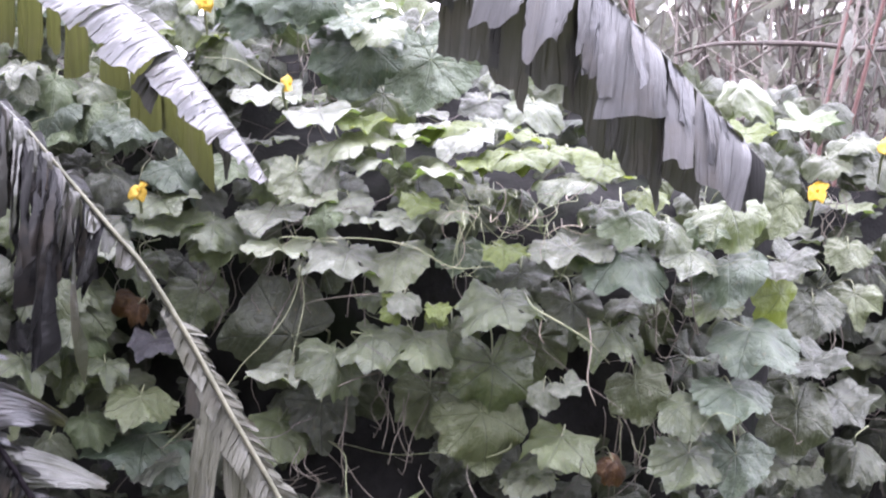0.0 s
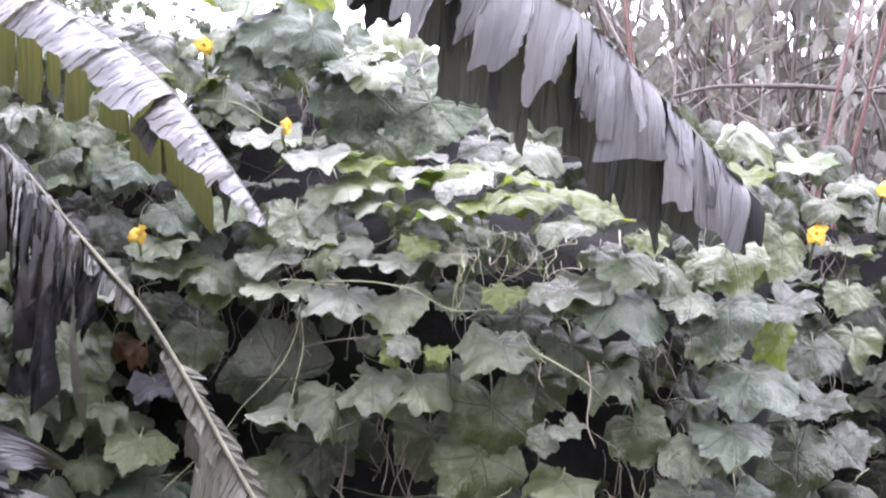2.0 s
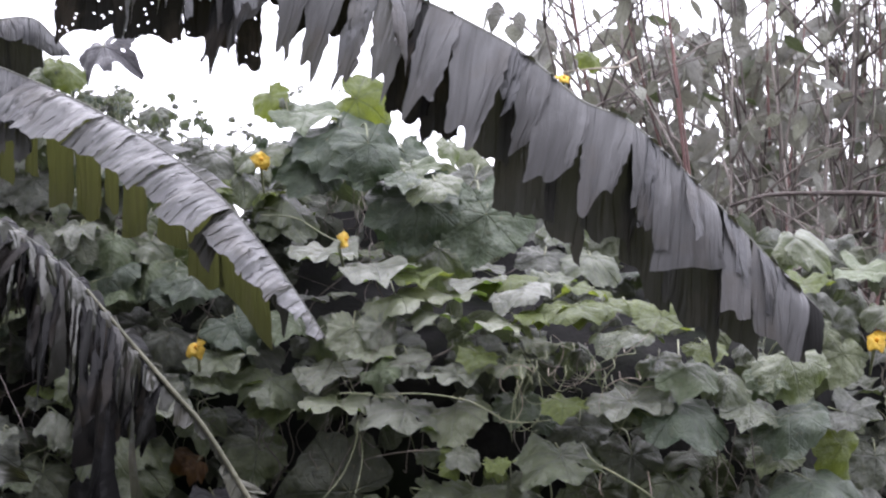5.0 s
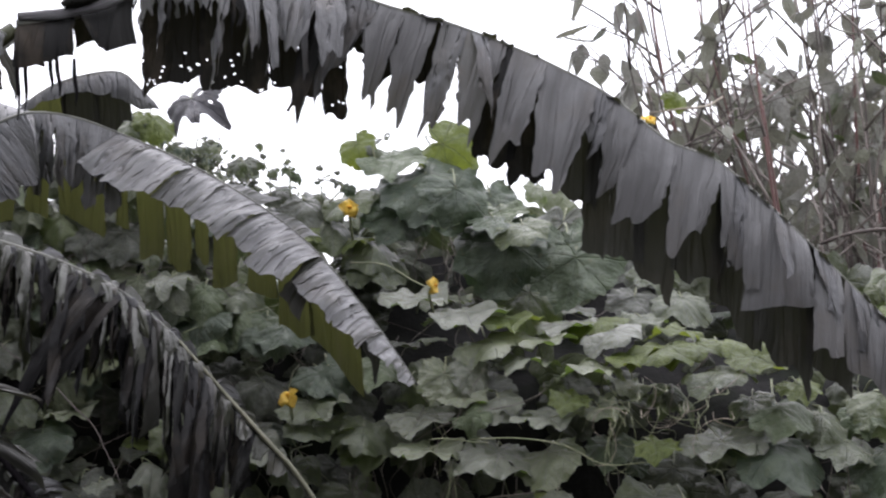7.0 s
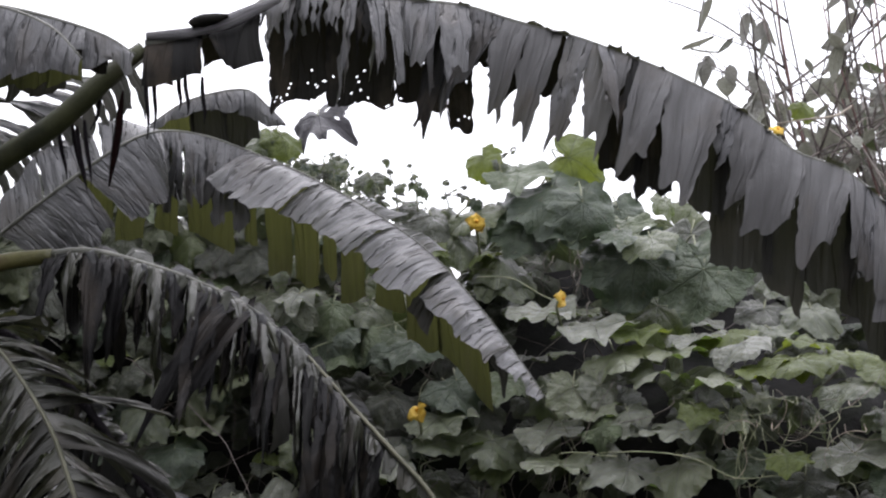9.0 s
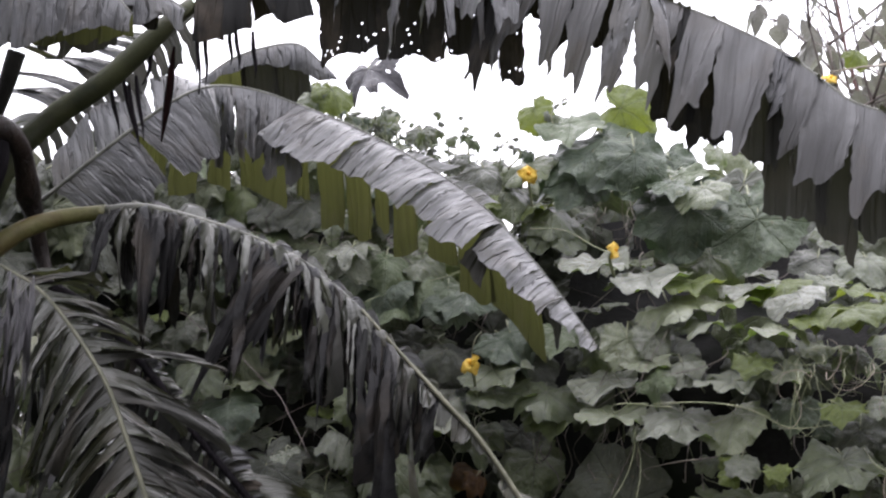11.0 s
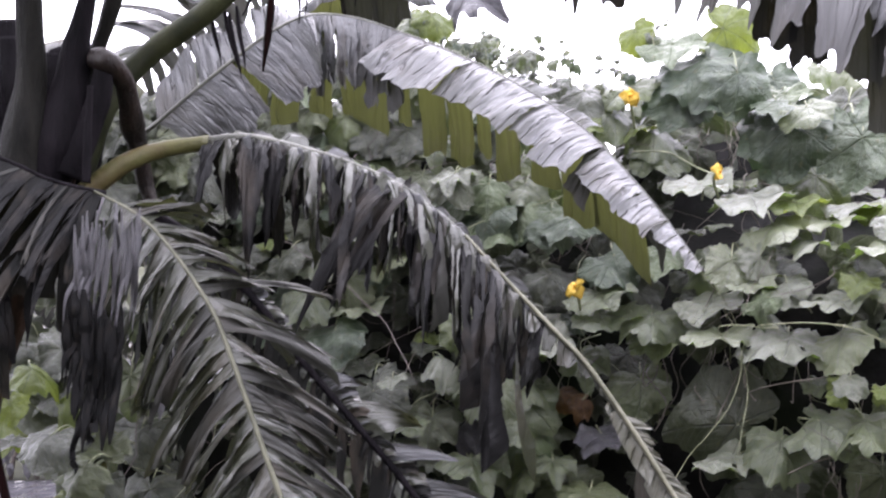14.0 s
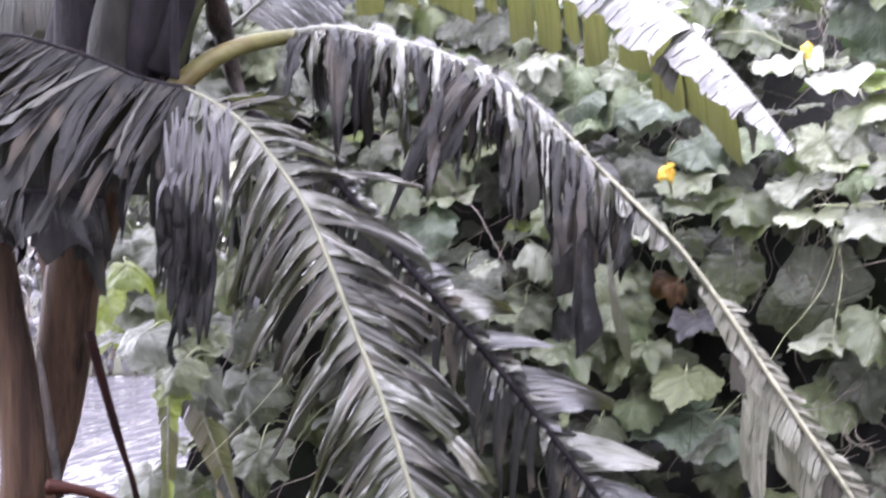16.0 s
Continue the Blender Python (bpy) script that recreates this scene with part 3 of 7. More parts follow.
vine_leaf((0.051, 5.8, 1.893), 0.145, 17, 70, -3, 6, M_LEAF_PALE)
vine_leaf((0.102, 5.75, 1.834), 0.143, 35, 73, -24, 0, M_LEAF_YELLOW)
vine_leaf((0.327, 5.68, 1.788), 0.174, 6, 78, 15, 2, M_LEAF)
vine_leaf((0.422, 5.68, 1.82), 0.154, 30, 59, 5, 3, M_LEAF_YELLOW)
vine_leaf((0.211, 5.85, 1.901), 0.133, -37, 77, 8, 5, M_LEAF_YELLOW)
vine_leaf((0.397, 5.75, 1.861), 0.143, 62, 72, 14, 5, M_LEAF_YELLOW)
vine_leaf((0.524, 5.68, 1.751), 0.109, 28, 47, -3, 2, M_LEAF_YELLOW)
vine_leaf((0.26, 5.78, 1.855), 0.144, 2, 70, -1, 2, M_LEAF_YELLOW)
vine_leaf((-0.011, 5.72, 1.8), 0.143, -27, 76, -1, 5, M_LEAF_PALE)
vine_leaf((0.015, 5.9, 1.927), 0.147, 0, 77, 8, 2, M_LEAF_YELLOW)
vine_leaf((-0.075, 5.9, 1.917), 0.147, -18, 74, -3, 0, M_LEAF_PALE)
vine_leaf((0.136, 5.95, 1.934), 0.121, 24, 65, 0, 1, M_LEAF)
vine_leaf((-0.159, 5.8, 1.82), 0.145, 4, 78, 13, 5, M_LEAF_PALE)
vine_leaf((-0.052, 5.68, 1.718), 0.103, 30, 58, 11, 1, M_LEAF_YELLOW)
vine_leaf((0.239, 6.1, 1.998), 0.145, 0, 50, 6, 5, M_LEAF)
vine_leaf((0.167, 6.2, 2.076), 0.141, 19, 38, -1, 6, M_LEAF)
vine_leaf((0.106, 6.1, 1.995), 0.138, -12, 39, 3, 2, M_LEAF_DARK)
vine_leaf((0.47, 5.66, 1.684), 0.170, -3, 43, 11, 2, M_LEAF_BLUE)
vine_leaf((0.746, 5.75, 1.716), 0.178, 20, 30, -4, 0, M_LEAF)
vine_leaf((0.905, 5.95, 1.732), 0.142, -8, 11, 15, 2, M_LEAF_DARK)
vine_leaf((0.995, 6.1, 1.981), 0.166, 56, 71, 6, 3, M_LEAF_BLUE)
vine_leaf((1.058, 6.15, 1.873), 0.125, 2, 56, -3, 6, M_LEAF_DARK)
vine_leaf((1.134, 6.2, 1.933), 0.126, -17, 68, 8, 6, M_LEAF_DARK)
vine_leaf((0.836, 6.1, 1.942), 0.124, 80, 66, -14, 3, M_LEAF_YELLOW)
vine_leaf((-1.007, 5.95, 1.527), 0.202, 13, 64, -14, 3, M_LEAF_PALE)
vine_leaf((-1.133, 5.95, 1.461), 0.094, 0, 15, 0, 2, M_LEAF)
vine_leaf((-0.972, 5.95, 1.395), 0.202, -8, 7, 7, 2, M_LEAF)
vine_leaf((-0.842, 5.95, 1.174), 0.189, 7, 15, 13, 1, M_LEAF_DARK)
vine_leaf((-0.803, 5.9, 1.068), 0.254, -60, 47, 11, 2, M_LEAF_BLUE)
vine_leaf((-0.998, 5.95, 1.272), 0.175, -5, 35, 4, 3, M_LEAF)
vine_leaf((-0.928, 5.95, 1.611), 0.162, 26, 58, 2, 6, M_LEAF_PALE)
vine_leaf((-0.725, 5.9, 1.648), 0.174, 59, 64, 11, 3, M_LEAF)
vine_leaf((-0.589, 5.9, 1.608), 0.174, 19, 35, -9, 2, M_LEAF)
vine_leaf((-0.803, 5.95, 1.526), 0.148, 5, 30, 8, 6, M_LEAF)
vine_leaf((-0.649, 5.95, 1.455), 0.162, -5, 24, 16, 0, M_LEAF)
vine_leaf((-0.442, 5.75, 1.58), 0.163, -38, 69, 12, 3, M_LEAF_PALE)
vine_leaf((-0.247, 5.72, 1.567), 0.188, -16, 56, 16, 1, M_LEAF_PALE)
vine_leaf((-0.117, 5.72, 1.572), 0.169, 2, 45, -9, 0, M_LEAF_PALE)
vine_leaf((-0.433, 5.85, 1.36), 0.265, -92, -1, 0, 5, M_LEAF_DARK)
vine_leaf((-0.273, 5.7, 1.308), 0.174, -25, 40, 21, 3, M_LEAF)
vine_leaf((-0.147, 5.68, 1.365), 0.193, 55, 54, 2, 0, M_LEAF)
vine_leaf((-0.054, 5.66, 1.358), 0.180, 18, 44, 1, 1, M_LEAF)
vine_leaf((-0.413, 5.75, 1.272), 0.163, -33, 68, -4, 5, M_LEAF_PALE)
vine_leaf((-0.305, 5.85, 1.158), 0.186, 4, 14, -3, 6, M_LEAF_DARK)
vine_leaf((-0.425, 5.85, 1.114), 0.159, -14, 40, -5, 5, M_LEAF)
vine_leaf((-0.004, 5.62, 1.452), 0.070, 85, 63, -1, 5, M_LEAF_YELLOW)
vine_leaf((-0.093, 5.64, 1.465), 0.077, 5, 39, -1, 5, M_LEAF_PALE)
vine_leaf((-0.128, 5.64, 1.436), 0.064, -32, 34, 1, 1, M_LEAF_YELLOW)
vine_leaf((0.161, 5.64, 1.454), 0.204, 8, 57, 3, 1, M_LEAF)
vine_leaf((0.34, 5.72, 1.448), 0.169, -1, 7, 19, 6, M_LEAF_DARK)
vine_leaf((0.449, 5.68, 1.396), 0.167, 26, 39, -1, 4, M_LEAF)
vine_leaf((0.139, 5.72, 1.275), 0.207, 3, 5, 3, 0, M_LEAF)
vine_leaf((0.124, 5.75, 1.149), 0.222, 12, 6, 18, 0, M_LEAF_DARK)
vine_leaf((0.315, 5.7, 1.116), 0.194, -6, 50, -5, 1, M_LEAF)
vine_leaf((0.265, 5.64, 1.237), 0.074, -5, 13, -13, 5, M_LEAF_PALE)
vine_leaf((0.331, 5.64, 1.257), 0.087, 33, 57, -8, 7, M_LEAF_PALE)
vine_leaf((0.512, 5.72, 1.254), 0.155, 20, 12, -13, 0, M_LEAF_DARK)
vine_leaf((0.631, 5.66, 1.223), 0.141, -68, 46, 9, 5, M_LEAF)
vine_leaf((0.753, 5.66, 1.256), 0.190, 5, 47, 2, 2, M_LEAF_BLUE)
vine_leaf((0.696, 5.74, 1.48), 0.124, -1, 44, -14, 2, M_LEAF)
vine_leaf((0.812, 5.7, 1.407), 0.206, 43, 45, -11, 5, M_LEAF_BLUE)
vine_leaf((0.737, 5.72, 1.577), 0.197, 8, 42, -11, 0, M_LEAF_BLUE)
vine_leaf((0.635, 5.7, 1.603), 0.161, -14, 49, 18, 2, M_LEAF)
vine_leaf((0.889, 5.8, 1.493), 0.145, 22, 0, 32, 5, M_LEAF_YELLOW)
vine_leaf((0.908, 5.78, 1.59), 0.144, 59, 57, -11, 7, M_LEAF_DARK)
vine_leaf((1.02, 5.95, 1.328), 0.162, 55, 66, -7, 7, M_LEAF_DARK)
vine_leaf((0.963, 5.95, 1.176), 0.194, 0, 9, 12, 0, M_LEAF_DARK)
vine_leaf((1.111, 6.1, 1.215), 0.180, 27, 59, 4, 0, M_LEAF_DARK)
vine_leaf((1.147, 6.1, 1.085), 0.166, -7, 48, -7, 3, M_LEAF_DARK)
vine_leaf((0.64, 5.68, 1.082), 0.180, -12, 39, -1, 2, M_LEAF)
vine_leaf((0.77, 5.7, 1.076), 0.166, 3, 18, -4, 2, M_LEAF_BLUE)
vine_leaf((0.464, 5.62, 1.591), 0.204, 12, 47, 10, 5, M_LEAF_BLUE)
vine_leaf((0.31, 5.64, 1.6), 0.192, -14, 61, -11, 3, M_LEAF_PALE)
vine_leaf((0.166, 5.64, 1.603), 0.109, 53, 60, 1, 1, M_LEAF_YELLOW)
vine_leaf((0.202, 5.8, 1.523), 0.158, -6, 18, 2, 0, M_LEAF_DARK)
vine_leaf((0.045, 5.75, 1.591), 0.124, 7, 33, -9, 2, M_LEAF_BLUE)
vine_leaf((1.127, 6.2, 1.626), 0.119, -6, 30, -2, 2, M_LEAF_DARK)
vine_leaf((1.152, 6.2, 1.499), 0.155, 4, 34, -5, 6, M_LEAF_DARK)
vine_leaf((1.021, 6.1, 1.46), 0.152, 0, 23, -4, 2, M_LEAF_DARK)
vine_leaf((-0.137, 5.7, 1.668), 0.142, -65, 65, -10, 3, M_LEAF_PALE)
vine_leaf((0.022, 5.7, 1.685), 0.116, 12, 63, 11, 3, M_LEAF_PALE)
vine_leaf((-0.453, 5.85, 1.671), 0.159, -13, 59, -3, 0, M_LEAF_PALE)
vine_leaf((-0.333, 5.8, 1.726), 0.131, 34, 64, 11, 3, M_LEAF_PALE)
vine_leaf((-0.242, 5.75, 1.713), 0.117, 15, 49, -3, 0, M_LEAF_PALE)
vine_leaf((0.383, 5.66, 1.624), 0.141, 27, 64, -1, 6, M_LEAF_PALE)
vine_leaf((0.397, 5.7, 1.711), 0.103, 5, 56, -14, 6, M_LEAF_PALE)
vine_leaf((0.032, 5.8, 1.363), 0.158, 8, 13, -6, 1, M_LEAF_DARK)
vine_leaf((0.253, 5.8, 1.355), 0.171, -6, 6, -7, 6, M_LEAF_DARK)
vine_leaf((0.574, 5.72, 1.674), 0.130, -4, 49, -4, 3, M_LEAF)
vine_leaf((-0.021, 5.85, 1.196), 0.172, 0, 8, 0, 2, M_LEAF_DARK)
vine_leaf((-1.344, 6.3, 2.506), 0.114, -2, 6, 7, 2, M_LEAF_YELLOW)
vine_leaf((-1.269, 6.3, 2.515), 0.105, 5, 25, 34, 3, M_LEAF)
vine_leaf((-1.158, 6.3, 2.581), 0.165, 35, 34, -25, 4, M_LEAF_GREY)
vine_leaf((-1.244, 6.2, 2.509), 0.12, 20, 30, 10, 3, M_LEAF_YELLOW)
vine_leaf((-1.319, 6.2, 2.501), 0.10, -15, 24, -10, 1, M_LEAF)
vine_leaf((-0.665, 6.2, 2.432), 0.105, 17, 12, -7, 0, M_LEAF_YELLOW)
vine_leaf((-0.401, 6.2, 2.433), 0.162, 64, 7, 2, 0, M_LEAF_YELLOW)
vine_leaf((-0.563, 6.15, 2.389), 0.181, -5, 58, 14, 0, M_LEAF_BLUE)
vine_leaf((-0.458, 6.1, 2.329), 0.249, 4, 40, 12, 0, M_LEAF_BLUE)
vine_leaf((-0.547, 6.1, 2.222), 0.15, -18, 12, 12, 2, M_LEAF_BLUE)
vine_leaf((-0.377, 6.05, 2.275), 0.18, -5, 10, 23, 0, M_LEAF_BLUE)
vine_leaf((-0.238, 6.05, 2.127), 0.219, 0, 13, 1, 0, M_LEAF_BLUE)
vine_leaf((-0.055, 6.05, 2.08), 0.219, -4, 10, -5, 2, M_LEAF_BLUE)
vine_leaf((-0.891, 6.15, 2.3), 0.085, 3, 44, 2, 0, M_LEAF_DARK)
vine_leaf((-0.795, 6.15, 2.267), 0.167, 29, 41, 3, 5, M_LEAF_DARK)
vine_leaf((-0.688, 6.12, 2.271), 0.153, -5, 57, -13, 6, M_LEAF)
vine_leaf((-1.003, 6.25, 2.394), 0.085, 2, 34, -9, 5, M_LEAF_DARK)
vine_leaf((-1.111, 6.3, 2.451), 0.085, 19, 41, 6, 0, M_LEAF)
vine_leaf((-1.193, 6.3, 2.435), 0.085, 6, 29, 8, 1, M_LEAF_DARK)
vine_leaf((-0.615, 6.1, 2.15), 0.166, 0, 54, 5, 3, M_LEAF)
vine_leaf((-0.725, 6.1, 2.198), 0.152, 13, 47, -1, 3, M_LEAF)
vine_leaf((-1.07, 6, 1.939), 0.177, 4, 36, -7, 0, M_LEAF_BLUE)
vine_leaf((-0.889, 6, 1.92), 0.163, -3, 37, 8, 3, M_LEAF_BLUE)
vine_leaf((-1.149, 6, 2.029), 0.136, 8, 35, 1, 5, M_LEAF_DARK)
vine_leaf((-0.706, 5.95, 1.795), 0.162, 21, 33, -2, 0, M_LEAF_BLUE)
vine_leaf((-0.969, 6.05, 2.008), 0.137, -3, 40, 1, 1, M_LEAF)
vine_leaf((-0.579, 5.9, 1.8), 0.134, 7, 41, 0, 2, M_LEAF_BLUE)
vine_leaf((-0.745, 5.9, 1.696), 0.174, 27, 56, -6, 3, M_LEAF)
vine_leaf((-0.604, 5.85, 1.636), 0.172, 6, 44, 2, 1, M_LEAF)
vine_leaf((-0.19, 6, 2.184), 0.136, -1, 57, 10, 2, M_LEAF)
vine_leaf((-0.269, 6.05, 2.213), 0.137, 5, 52, 13, 2, M_LEAF_BLUE)
vine_leaf((-1.37, 5.9, 1.43), 0.194, 10, 10, -5, 0, M_LEAF_DARK)
vine_leaf((-1.488, 5.95, 1.61), 0.162, 0, 35, 11, 0, M_LEAF_BLUE)
vine_leaf((-1.582, 5.95, 1.721), 0.148, -22, 51, 4, 3, M_LEAF)
vine_leaf((-0.986, 5.85, 1.514), 0.225, 63, 42, -4, 7, M_LEAF)
vine_leaf((-1.327, 5.9, 1.277), 0.187, -4, 21, 8, 3, M_LEAF_DARK)
vine_leaf((-0.893, 5.85, 1.571), 0.146, 8, 61, 4, 3, M_LEAF_PALE)
vine_leaf((-1.215, 5.9, 1.366), 0.160, -8, 22, 9, 6, M_LEAF_DARK)
vine_leaf((-1.115, 5.9, 1.623), 0.147, 4, 10, 0, 0, M_LEAF)
vine_leaf((-0.959, 5.85, 1.408), 0.199, -1, 20, 8, 1, M_LEAF)
vine_leaf((-1.085, 5.85, 1.261), 0.186, 14, 52, 13, 6, M_LEAF)
vine_leaf((-1.272, 5.85, 1.203), 0.159, -1, 52, 10, 2, M_LEAF_GREY)
vine_leaf((-0.778, 5.8, 1.17), 0.158, -4, 41, 5, 2, M_LEAF_DARK)
vine_leaf((-1.755, 6.05, 1.768), 0.123, -7, 53, -9, 6, M_LEAF_PALE)
vine_leaf((-1.837, 6.05, 1.834), 0.123, 2, 41, -1, 0, M_LEAF)
vine_leaf((-1.641, 6, 1.826), 0.122, -6, 26, -12, 0, M_LEAF_DARK)
vine_leaf((-1.149, 6.05, 1.983), 0.165, 1, 33, -3, 2, M_LEAF_BLUE)
vine_leaf((-0.97, 6.02, 1.959), 0.177, 2, 38, -14, 3, M_LEAF_BLUE)
vine_leaf((-1.269, 6.1, 2.038), 0.152, 2, 31, -2, 2, M_LEAF_DARK)
vine_leaf((-0.872, 5.95, 1.753), 0.148, 34, 33, 6, 3, M_LEAF_DARK)
vine_leaf((-2.535, 6.3, 1.493), 0.186, 7, 11, -10, 2, M_LEAF_YELLOW)
vine_leaf((-2.457, 6.3, 1.421), 0.157, 32, 40, 14, 0, M_LEAF_YELLOW)
vine_leaf((-2.379, 6.2, 1.322), 0.211, 60, 50, 7, 5, M_LEAF_DARK)
vine_leaf((-2.35, 6, 0.911), 0.177, 3, 39, 10, 5, M_LEAF_DARK)
vine_leaf((-2.244, 6.1, 1.34), 0.166, 6, 14, 7, 2, M_LEAF_DARK)
vine_leaf((-2.133, 6.1, 1.483), 0.180, 0, 6, 10, 6, M_LEAF_DARK)
vine_leaf((-2.616, 6.4, 1.597), 0.189, 8, 16, 7, 2, M_LEAF_DARK)
vine_leaf((-2.064, 6.05, 1.158), 0.192, 8, 10, -13, 3, M_LEAF_DARK)
vine_leaf((-2.302, 6.1, 1.227), 0.152, -29, 54, 9, 6, M_LEAF_DARK)
vine_leaf((-2.106, 6.1, 1.335), 0.166, -3, 20, 6, 5, M_LEAF_DARK)
vine_leaf((-2.024, 6, 0.968), 0.190, -4, 7, -3, 6, M_LEAF_DARK)
vine_leaf((-2.249, 6.2, 1.617), 0.169, 6, 11, -11, 6, M_LEAF_DARK)
vine_leaf((-0.81, 5.9, 1.424), 0.065, -70, 20, 20, 7, M_LEAF_DRY)
vine_leaf((-0.865, 5.93, 1.433), 0.07, 40, 10, -30, 8, M_LEAF_DRY)
vine_leaf((-0.744, 5.9, 1.326), 0.13, 20, 60, 10, 5, M_LEAF_GREY)
vine_leaf((0.463, 5.72, 1.061), 0.08, 30, 20, 10, 8, M_LEAF_DRY)
vine_leaf((-1.797, 6.15, 2.254), 0.13, 0, 25, 10, 0, M_LEAF_DARK)
vine_leaf((-1.697, 6.15, 2.227), 0.14, 20, 20, -10, 2, M_LEAF_DARK)
vine_leaf((-1.597, 6.15, 2.249), 0.13, -20, 30, 0, 6, M_LEAF_DARK)
vine_leaf((-1.498, 6.15, 2.215), 0.14, 0, 20, 0, 3, M_LEAF)
vine_leaf((-1.416, 6.15, 2.181), 0.13, 10, 35, 20, 0, M_LEAF_DARK)
vine_leaf((-1.318, 6.15, 2.171), 0.15, 0, 15, 0, 2, M_LEAF_DARK)
vine_leaf((-1.237, 6.15, 2.137), 0.13, 0, 30, 0, 6, M_LEAF)
vine_leaf((-1.881, 6.15, 2.223), 0.13, 0, 20, 0, 2, M_LEAF_DARK)
vine_leaf((-1.548, 6.15, 2.135), 0.14, 30, 25, 0, 5, M_LEAF_DARK)
vine_leaf((-1.647, 6.15, 2.137), 0.13, 0, 35, 10, 8, M_LEAF)
vine_leaf((-1.156, 6.15, 2.095), 0.13, 0, 30, 0, 9, M_LEAF_DARK)
vine_leaf((-1.351, 6.15, 2.083), 0.14, 0, 15, 0, 0, M_LEAF_DARK)
vine_leaf((-1.075, 6.15, 2.158), 0.14, 10, 25, 0, 2, M_LEAF_DARK)
vine_leaf((-0.995, 6.15, 2.076), 0.13, 0, 30, 0, 6, M_LEAF)
vine_leaf((-1.164, 5.92, 1.54), 0.121, 39, 54, 22, 8, M_LEAF_PALE)
vine_leaf((-1.076, 5.85, 1.477), 0.118, 0, 65, -12, 1, M_LEAF)
vine_leaf((-1.005, 5.86, 1.414), 0.075, 43, 65, -30, 9, M_LEAF_PALE)
vine_leaf((-1.128, 5.93, 1.355), 0.109, 18, 35, -34, 8, M_LEAF_GREY)
vine_leaf((-1.037, 5.84, 1.295), 0.081, -30, 63, -32, 7, M_LEAF)
vine_leaf((-0.948, 5.87, 1.351), 0.121, 6, 39, 2, 7, M_LEAF_BLUE)
vine_leaf((-1.204, 5.9, 1.267), 0.097, -25, 51, 35, 1, M_LEAF_DARK)
vine_leaf((-1.091, 5.86, 1.205), 0.084, -24, 26, -27, 9, M_LEAF_BLUE)
vine_leaf((-0.97, 5.87, 1.216), 0.121, -11, 29, -33, 0, M_LEAF)
vine_leaf((-0.874, 5.85, 1.259), 0.125, 0, 49, 15, 6, M_LEAF)
vine_leaf((-0.81, 5.89, 1.134), 0.082, 26, 42, 8, 1, M_LEAF_DARK)
vine_leaf((-0.913, 5.86, 1.109), 0.128, 37, 32, -18, 3, M_LEAF_BLUE)
vine_leaf((-1.017, 5.83, 1.055), 0.098, 2, 36, -11, 7, M_LEAF_DARK)
vine_leaf((-1.14, 5.85, 1.117), 0.114, -44, 51, 14, 1, M_LEAF_DARK)
vine_leaf((-0.843, 5.87, 1.016), 0.083, -26, 62, 3, 0, M_LEAF_GREY)
vine_leaf((-0.737, 5.85, 1.001), 0.130, 17, 61, -23, 0, M_LEAF_DARK)
vine_leaf((-1.251, 5.85, 1.363), 0.085, 38, 64, 7, 4, M_LEAF)
vine_leaf((-1.305, 5.84, 1.487), 0.075, 14, 65, -4, 0, M_LEAF_PALE)

vine_leaf((-2.251, 5.5, 1.437), 0.085, 20, 8, 10, 2, M_LEAF_YELLOW)
vine_leaf((-2.159, 5.5, 1.353), 0.15, -10, 45, -10, 5, M_LEAF_DARK)
vine_leaf((-2.225, 5.6, 1.53), 0.11, 30, 40, 15, 7, M_LEAF_YELLOW)
vine_leaf((-2.087, 5.55, 1.267), 0.13, -25, 35, 0, 3, M_LEAF_DARK)
vine_leaf((-2.32, 5.7, 1.592), 0.12, 5, 30, 20, 0, M_LEAF_DARK)
vine_leaf((-2.167, 5.65, 1.444), 0.14, -15, 25, -20, 8, M_LEAF_YELLOW)
vine_leaf((-2.105, 5.55, 1.193), 0.10, 20, 30, 5, 6, M_LEAF_YELLOW)

# all in the darker leaf copy, for the shade beside the stem
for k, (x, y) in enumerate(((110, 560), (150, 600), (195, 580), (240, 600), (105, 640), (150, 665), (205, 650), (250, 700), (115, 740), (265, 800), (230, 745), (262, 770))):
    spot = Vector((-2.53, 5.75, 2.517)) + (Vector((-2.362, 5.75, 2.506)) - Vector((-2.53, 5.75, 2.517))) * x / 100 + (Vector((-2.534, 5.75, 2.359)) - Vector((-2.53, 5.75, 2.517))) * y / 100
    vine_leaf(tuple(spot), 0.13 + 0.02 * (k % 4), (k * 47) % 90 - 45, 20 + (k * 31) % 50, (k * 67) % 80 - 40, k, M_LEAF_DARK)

vine_leaf((0.109, 6.3, 2.117), 0.15, 10, 20, 12, 2, M_LEAF_DARK)
vine_leaf((0.21, 6.35, 2.163), 0.16, -15, 25, -10, 5, M_LEAF_BLUE)
vine_leaf((0.307, 6.3, 2.109), 0.15, 20, 30, 8, 0, M_LEAF_DARK)
vine_leaf((0.355, 6.35, 2.18), 0.14, -8, 15, 20, 3, M_LEAF_DARK)
vine_leaf((0.267, 6.4, 2.222), 0.13, 12, 20, -20, 7, M_LEAF)

vine_leaf((-0.122, 5.66, 1.467), 0.045, -20, 10, 30, 8, M_LEAF_YELLOW)
vine_leaf((-0.101, 5.66, 1.445), 0.05, 10, 5, -35, 8, M_LEAF_YELLOW)
vine_leaf((-0.071, 5.66, 1.478), 0.04, 70, 30, 10, 3, M_LEAF_PALE)
vine_leaf((-0.008, 5.66, 1.447), 0.06, 80, 40, 0, 8, M_LEAF_YELLOW)

